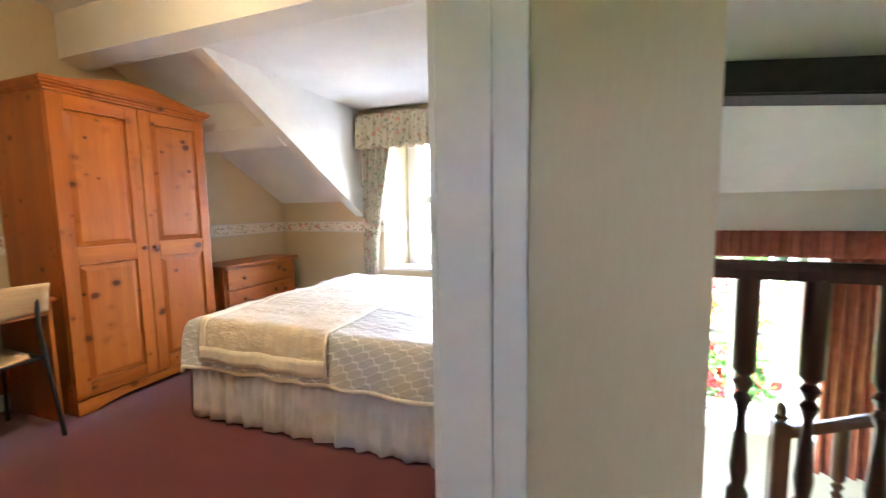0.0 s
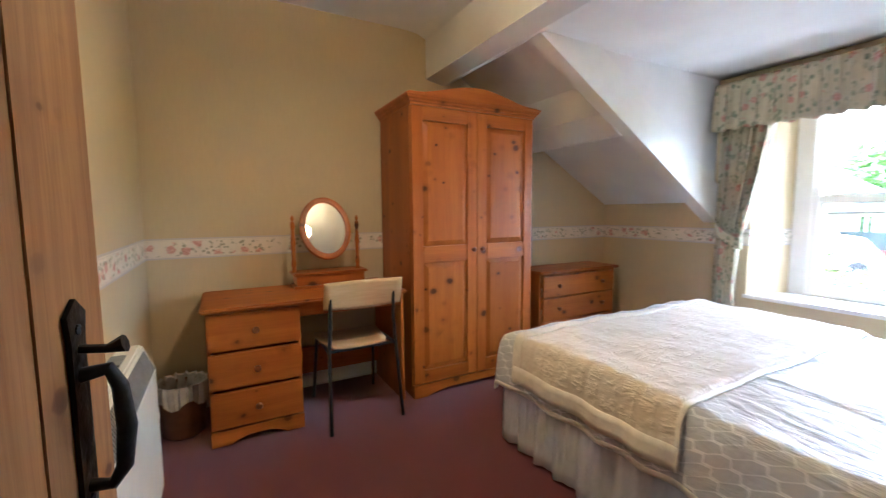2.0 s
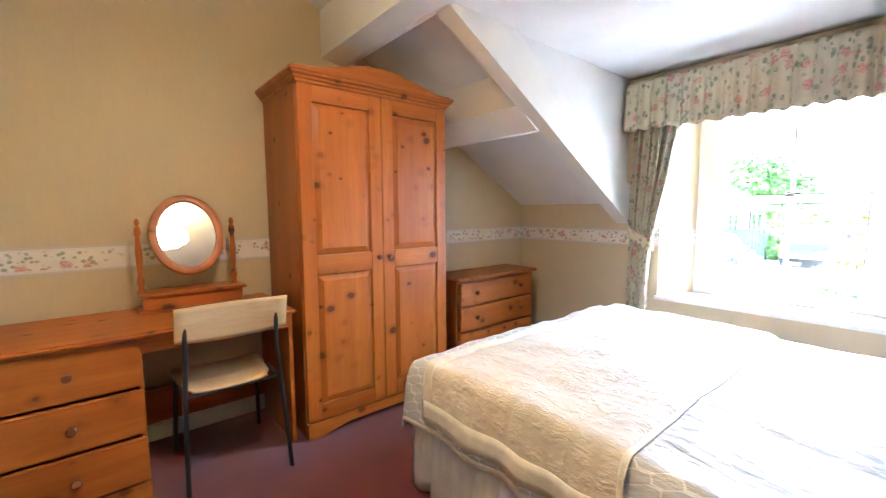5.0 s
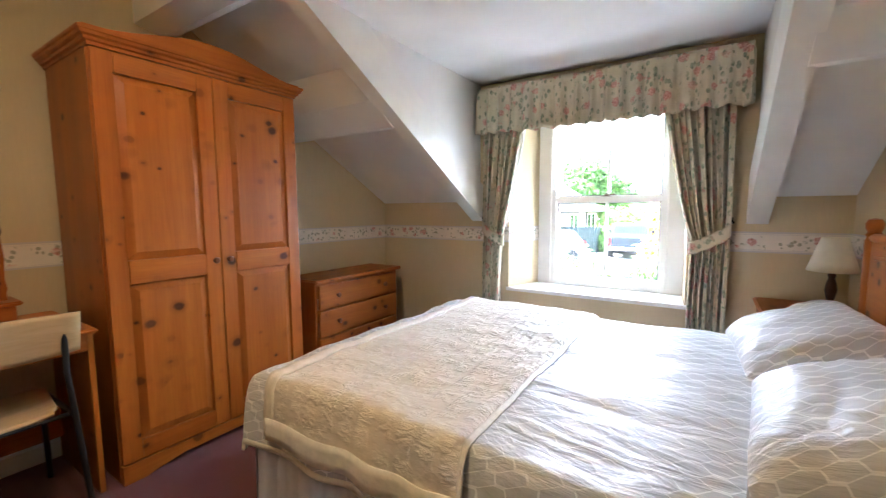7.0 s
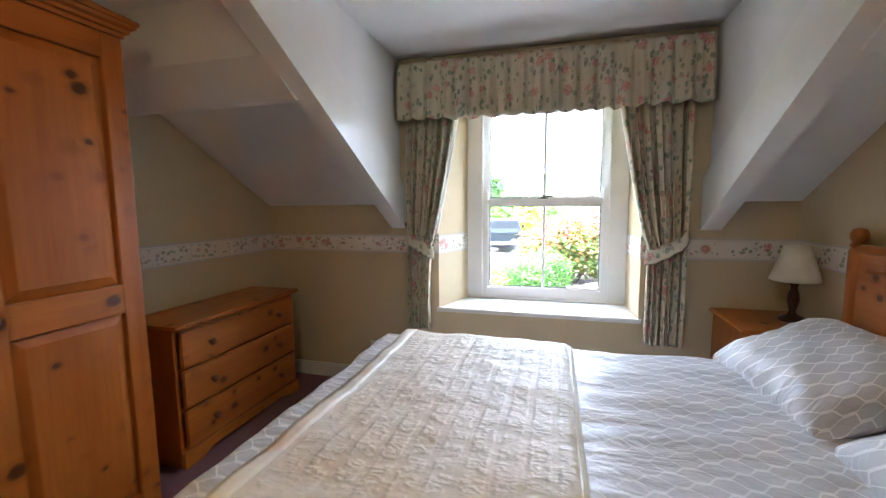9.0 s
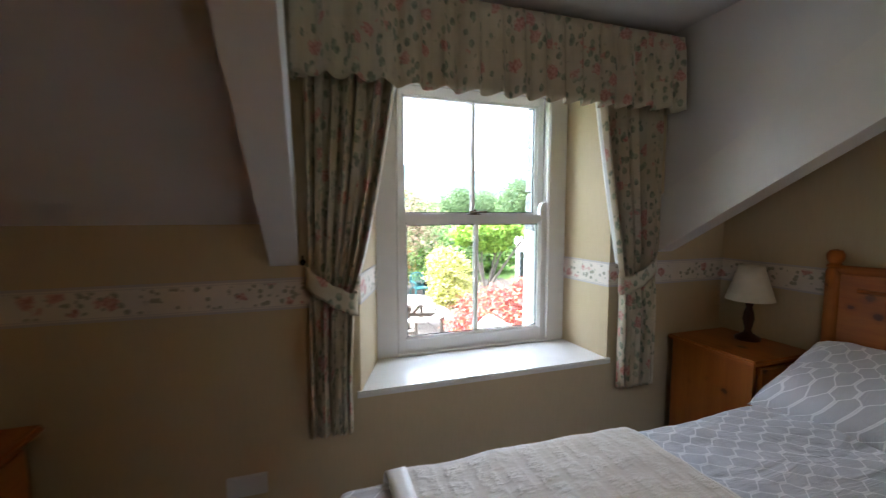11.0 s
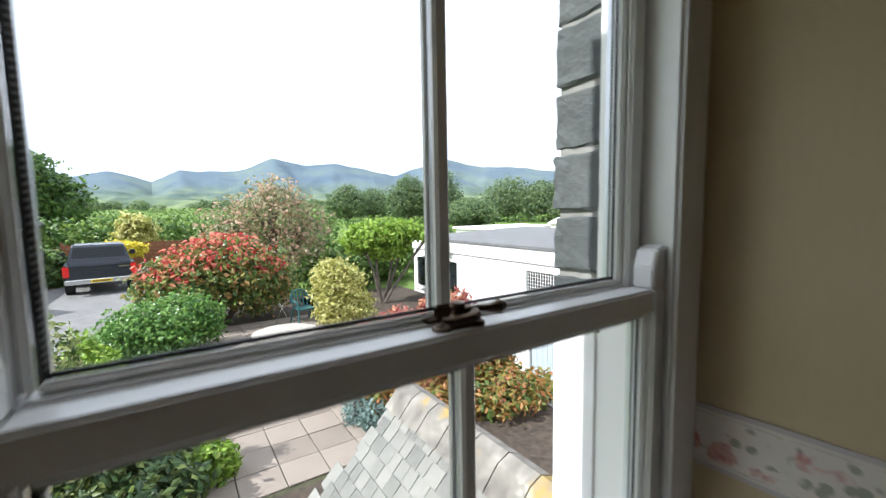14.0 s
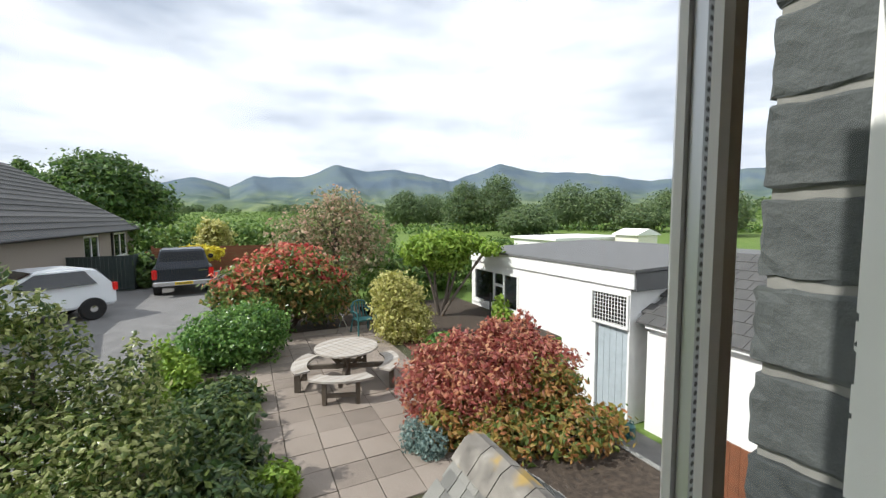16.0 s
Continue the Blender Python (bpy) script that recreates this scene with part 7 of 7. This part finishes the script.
part("wall", box(bmesh.new(), 22.2, 24.0, 17.6, 19.4, TOP, 0.5), M_CREAMMETAL, shed)
part("roof", prism(bmesh.new(), [(22.0, 0.50), (23.1, 0.86), (24.2, 0.50), (24.2, 0.43), (22.0, 0.43)], "y", 17.5, 19.5), M_LIME, shed)

# ---- vehicles ----


def wheel(parent, x, y, r, w):
    m = pose(x, y, r, 0, 90, 0)
    t = part("wheel", lathe(bmesh.new(), [(r * 0.62, -w / 2), (r * 0.94, -w / 2), (r, -w * 0.35), (r, w * 0.35), (r * 0.94, w / 2), (r * 0.62, w / 2)], 24, m), M_TYRE, parent, smooth=True)
    part("rim", lathe(bmesh.new(), [(0.02, -w * 0.52), (r * 0.2, -w * 0.52), (r * 0.55, -w * 0.44), (r * 0.64, -w * 0.5), (r * 0.64, w * 0.5), (r * 0.55, w * 0.44), (r * 0.2, w * 0.52), (0.02, w * 0.52)], 20, m), M_CHROME, t, smooth=True)


def pickup():
    ob = thing("pickup_truck", (0, 0, 0), "charcoal double-cab pickup truck parked with its tailgate showing", "truck")
    b = bmesh.new()
    box(b, -0.88, 0.88, 0.02, 1.55, 0.55, 0.98, 0.05, 3)
    box(b, -0.88, -0.80, 0.02, 1.55, 0.95, 1.12, 0.03, 2)
    box(b, 0.80, 0.88, 0.02, 1.55, 0.95, 1.12, 0.03, 2)
    part("load_bed", b, M_TRUCK, ob, smooth=True)
    b = box(bmesh.new(), -0.80, 0.80, 0.0, 0.06, 0.60, 1.10, 0.025, 3)
    tg = part("tailgate", b, M_TRUCK, ob, smooth=True)
    part("handle", box(bmesh.new(), -0.12, 0.12, -0.02, 0.0, 0.92, 0.98, 0.008), M_BLACK, tg)
    part("badge", box(bmesh.new(), 0.45, 0.72, -0.008, 0.0, 0.96, 1.0), M_CHROME, tg)
    b = bmesh.new()
    prof = [(1.55, 0.55), (1.55, 1.12), (1.78, 1.70), (2.1, 1.76), (3.0, 1.74), (3.75, 1.18), (5.0, 1.05), (5.15, 0.9), (5.15, 0.55)]
    prism(b, prof, "x", -0.87, 0.87)
    for v in b.verts:
        if v.co.z > 1.15:
            v.co.x *= 1 - 0.22 * (v.co.z - 1.15) / 0.6
    bmesh.ops.bevel(b, geom=list(b.edges), offset=0.05, segments=3, affect="EDGES")
    part("cab", b, M_TRUCK, ob, smooth=True)
    b = bmesh.new()
    b.faces.new([b.verts.new(v) for v in ((-0.72, 1.585, 1.22), (0.72, 1.585, 1.22), (0.66, 1.745, 1.62), (-0.66, 1.745, 1.62))])
    thick(part("rear_window", b, M_TINT, ob), 0.02)
    for s in (-1, 1):
        part("tail_light", box(bmesh.new(), s * 0.825 - 0.075, s * 0.825 + 0.075, -0.04, 0.05, 0.70, 1.07, 0.02, 2), M_REDLENS, ob, "red tail light")
        m = part("door_mirror", box(bmesh.new(), s * 1.0 - 0.09, s * 1.0 + 0.09, 3.15, 3.28, 1.16, 1.36, 0.03, 2), M_BLACK, ob)
        for y in (0.75, 4.1):
            wheel(ob, s * 0.78, y, 0.37, 0.24)
    part("bumper", box(bmesh.new(), -0.88, 0.88, -0.18, 0.02, 0.44, 0.62, 0.03, 3), M_CHROME, ob, "chrome rear bumper", smooth=True)
    pl = part("number_plate", box(bmesh.new(), -0.26, 0.26, -0.194, -0.181, 0.475, 0.585), M_PLATE, ob, "yellow number plate")
    for i in range(7):
        part("plate_bar", box(bmesh.new(), -0.21 + i * 0.062, -0.175 + i * 0.062, -0.198, -0.194, 0.50, 0.56), M_BLACK, pl)
    return ob


pickup().matrix_basis = pose(-2.32, 17.2, TOP + RISE, 0, 0, 7) @ Matrix.Diagonal((1.06, 1, 0.92, 1))


def hatchback():
    ob = thing("white_hatchback", (0, 0, 0), "white hatchback car parked on the drive", "car")
    b = bmesh.new()
    prof = [(0.0, 0.35), (0.0, 0.80), (0.12, 0.98), (0.42, 1.40), (0.8, 1.47), (1.7, 1.47), (2.75, 0.98), (3.7, 0.82), (3.85, 0.62), (3.85, 0.35)]
    prism(b, prof, "x", -0.85, 0.85)
    for v in b.verts:
        if v.co.z > 0.95:
            v.co.x *= 1 - 0.26 * (v.co.z - 0.95) / 0.5
        if v.co.y > 3.6 or v.co.y < 0.05:
            v.co.x *= 0.9
    bmesh.ops.bevel(b, geom=list(b.edges), offset=0.06, segments=3, affect="EDGES")
    part("body", b, M_WHITECAR, ob, smooth=True)
    for s in (-1, 1):
        b = bmesh.new()
        pts = [(s * 0.832, 0.50, 1.00), (s * 0.832, 2.40, 1.00), (s * 0.675, 1.75, 1.37), (s * 0.675, 0.72, 1.37)]
        b.faces.new([b.verts.new(p) for p in pts])
        thick(part("side_window", b, M_DARKGLASS, ob), 0.03, 0.0)
        part("tail_light", box(bmesh.new(), s * 0.74 - 0.08, s * 0.74 + 0.08, -0.01, 0.12, 0.75, 0.98, 0.02), M_REDLENS, ob)
        part("door_mirror", box(bmesh.new(), s * 0.95 - 0.08, s * 0.95 + 0.08, 2.25, 2.37, 0.98, 1.12, 0.03), M_WHITECAR, ob)
        for y in (0.62, 3.1):
            wheel(ob, s * 0.76, y, 0.31, 0.2)
    b = bmesh.new()
    b.faces.new([b.verts.new(p) for p in ((-0.74, 2.66, 1.04), (0.74, 2.66, 1.04), (0.64, 1.80, 1.435), (-0.64, 1.80, 1.435))])
    thick(part("windscreen", b, M_DARKGLASS, ob), 0.03, 0.0)
    b = bmesh.new()
    b.faces.new([b.verts.new(p) for p in ((-0.70, 0.13, 1.02), (0.70, 0.13, 1.02), (0.62, 0.40, 1.38), (-0.62, 0.40, 1.38))])
    thick(part("rear_window", b, M_DARKGLASS, ob), 0.03, 0.0)
    return ob


hatchback().matrix_basis = pose(-4.15, 15.2, TOP + RISE, 0, 0, 128)

# ---- patio furniture ----


def picnic_table():
    ob = thing("picnic_table", (0, 0, 0), "round weathered grey wooden picnic table with four benches", "picnic table")
    R = 0.585
    for i in range(9):
        x0, x1 = -R + i * 2 * R / 9 + 0.007, -R + (i + 1) * 2 * R / 9 - 0.007
        xs = [x0 + (x1 - x0) * q / 4 for q in range(5)]
        top = [(x, math.sqrt(max(0.002, R * R - x * x))) for x in xs]
        pts = [(x, y) for x, y in top] + [(x, -y) for x, y in reversed(top)]
        part("plank", prism(bmesh.new(), pts, "z", 0.70, 0.735), M_GREYWOOD, ob)
    for a in (45, 135, 225, 315):
        m = Matrix.Rotation(radians(a), 4, "Z")
        b = bmesh.new()
        pts = []
        for q in range(9):
            t = radians(-34 + 68 * q / 8)
            pts.append((1.00 * math.cos(t), 1.00 * math.sin(t)))
        for q in range(9):
            t = radians(34 - 68 * q / 8)
            pts.append((0.72 * math.cos(t), 0.72 * math.sin(t)))
        prism(b, pts, "z", 0.41, 0.445)
        bmesh.ops.transform(b, matrix=m, verts=b.verts)
        part("bench_seat", b, M_GREYWOOD, ob)
        b = box(bmesh.new(), 0.0, 0.95, -0.035, 0.035, 0.32, 0.40, 0.004)
        bmesh.ops.transform(b, matrix=m, verts=b.verts)
        part("bearer", b, M_OLDWOOD, ob)
        for s in (-1, 1):
            b = box(bmesh.new(), 0.80, 0.90, s * 0.28 - 0.035, s * 0.28 + 0.035, 0, 0.40, 0.004)
            bmesh.ops.transform(b, matrix=m, verts=b.verts)
            part("bench_leg", b, M_OLDWOOD, ob)
        b = box(bmesh.new(), 0.83, 0.87, -0.28, 0.28, 0.12, 0.19)
        bmesh.ops.transform(b, matrix=m, verts=b.verts)
        part("stretcher", b, M_OLDWOOD, ob)
        b = tube(bmesh.new(), [(0.42, 0, 0.70), (0.10, 0, 0.36)], 0.035, 6)
        bmesh.ops.transform(b, matrix=m, verts=b.verts)
        part("strut", b, M_OLDWOOD, ob)
    part("post", box(bmesh.new(), -0.05, 0.05, -0.05, 0.05, 0.0, 0.70, 0.004), M_OLDWOOD, ob)
    return ob


picnic_table().matrix_basis = pose(1.38, 7.45, -1.498, 0, 0, 26)


def plastic_chair():
    ob = thing("garden_chair", (0, 0, 0), "dark green moulded plastic garden chair", "chair")
    part("seat", box(bmesh.new(), -0.24, 0.24, -0.22, 0.22, 0.40, 0.435, 0.015, 3), M_GREENPLASTIC, ob)
    for i in range(5):
        x = -0.19 + i * 0.095
        part("back_slat", tube(bmesh.new(), [(x, 0.21, 0.43), (x * 1.05, 0.27, 0.66), (x * 0.9, 0.31, 0.85 - 1.0 * x * x)], 0.022, 6), M_GREENPLASTIC, ob, smooth=True)
    part("back_rail", tube(bmesh.new(), [(-0.25, 0.23, 0.55), (-0.24, 0.29, 0.75), (-0.15, 0.315, 0.86), (0, 0.32, 0.89), (0.15, 0.315, 0.86), (0.24, 0.29, 0.75), (0.25, 0.23, 0.55)], 0.022, 8), M_GREENPLASTIC, ob, smooth=True)
    for s in (-1, 1):
        part("arm", tube(bmesh.new(), [(s * 0.27, 0.26, 0.62), (s * 0.28, 0.0, 0.64), (s * 0.28, -0.20, 0.63)], 0.022, 8), M_GREENPLASTIC, ob, smooth=True)
        part("leg", tube(bmesh.new(), [(s * 0.28, -0.20, 0.63), (s * 0.27, -0.21, 0.4), (s * 0.29, -0.25, 0)], 0.024, 8), M_GREENPLASTIC, ob, smooth=True)
        part("leg", tube(bmesh.new(), [(s * 0.23, 0.20, 0.42), (s * 0.27, 0.30, 0)], 0.024, 8), M_GREENPLASTIC, ob, smooth=True)
    return ob


plastic_chair().matrix_basis = pose(2.60, 10.75, TOP, 0, 0, 12)
stool = thing("metal_stand", (2.05, 10.9, TOP), "thin metal folding stand in the shade", "stand")
for s in (-1, 1):
    part("leg", tube(bmesh.new(), [(2.05 - 0.2 * s, 10.9, TOP), (2.05 + 0.05 * s, 10.9, TOP + 0.6)], 0.012, 6), M_CHROME, stool)
for i, (x, y) in enumerate(((-1.9, 10.4), (-2.1, 7.0))):
    tub = thing("planter", (x, y, TOP), "dark wooden half-barrel planter on the drive edge", "planter", "planters")
    part("tub", lathe(bmesh.new(), [(0.18, 0), (0.22, 0.30), (0.20, 0.30), (0, 0.26)], 16, pose(x, y, TOP)), M_OLDWOOD, tub, smooth=True)
ladd = thing("ladder", (5.9, 4.7, YARD[4] + 0.02), "short aluminium ladder leaning in the yard", "ladder")
for s in (0, 0.45):
    part("stile", tube(bmesh.new(), [(5.55, 4.3 + s, YARD[4] + 0.02), (4.75, 4.55 + s, YARD[4] + 1.25)], 0.03, 6), M_CHROME, ladd)
for i in range(5):
    f = 0.12 + i * 0.19
    p = Vector((5.55, 4.3, YARD[4] + 0.02)).lerp(Vector((4.75, 4.55, YARD[4] + 1.25)), f)
    part("rung", tube(bmesh.new(), [p, p + Vector((0, 0.45, 0))], 0.018, 6), M_CHROME, ladd)
stake = thing("cross_stake", (4.15, 6.75, TOP), "dark iron plant stake above the shrub", "stake")
part("pole", tube(bmesh.new(), [(4.15, 6.75, TOP), (4.15, 6.75, 0.12)], 0.018, 6), M_IRON, stake)
part("bar", tube(bmesh.new(), [(4.03, 6.80, -0.02), (4.27, 6.70, -0.02)], 0.014, 6), M_IRON, stake)

# soil and bark beds
bm = box(bmesh.new(), 1.9, 4.34, 0.3, 7.9, TOP - 0.05, TOP + 0.02)
box(bm, -2.3, -0.86, 1.0, 11.6, TOP - 0.05, TOP + 0.02)
box(bm, -0.86, 1.9, 0.3, 3.9, TOP - 0.05, TOP + 0.02)
box(bm, 3.2, 7.2, 8.05, 14.0, TOP - 0.05, TOP + 0.02)
box(bm, 0.4, 4.2, 11.6, 14.5, TOP - 0.05, TOP + 0.02)
structure("ground_beds", bm, plain("garden_soil", (0.055, 0.040, 0.028), 0.95, var=0.5, scale=14, bump=0.8, bscale=40), "dark garden soil of the beds")
bm = box(bmesh.new(), 3.21, 4.35, 8.06, 11.6, TOP - 0.05, TOP + 0.032)
structure("ground_bark_bed", bm, plain("bark_chips", (0.16, 0.07, 0.045), 0.95, var=0.5, scale=40, bump=0.8, bscale=60), "reddish bark chips under the bushes")

# ---- patio slabs ----
bm = box(bmesh.new(), -0.86, 3.2, 3.9, 11.6, TOP - 0.1, TOP + 0.012)
patio = structure("pavement_patio", bm, M_JOINT, "patio of square buff concrete slabs")
meshes = []
for i in range(4):
    b = box(bmesh.new(), 0, 0.462, 0, 0.462, 0, 0.026, 0.006, 1)
    for v in b.verts:
        v.co += Vector((rs.uniform(-0.003, 0.003), rs.uniform(-0.003, 0.003), rs.uniform(-0.0015, 0.0015)))
    meshes.append(mesh_of("slab", b, M_SLAB))
for i in range(8):
    for j in range(16):
        st = new("slab", meshes[rs.randrange(4)])
        st.parent = patio
        st.matrix_basis = pose(-0.82 + i * 0.472, 3.98 + j * 0.472, TOP + 0.008 + rs.uniform(0, 0.006), rs.uniform(-0.3, 0.3), rs.uniform(-0.3, 0.3), 0)
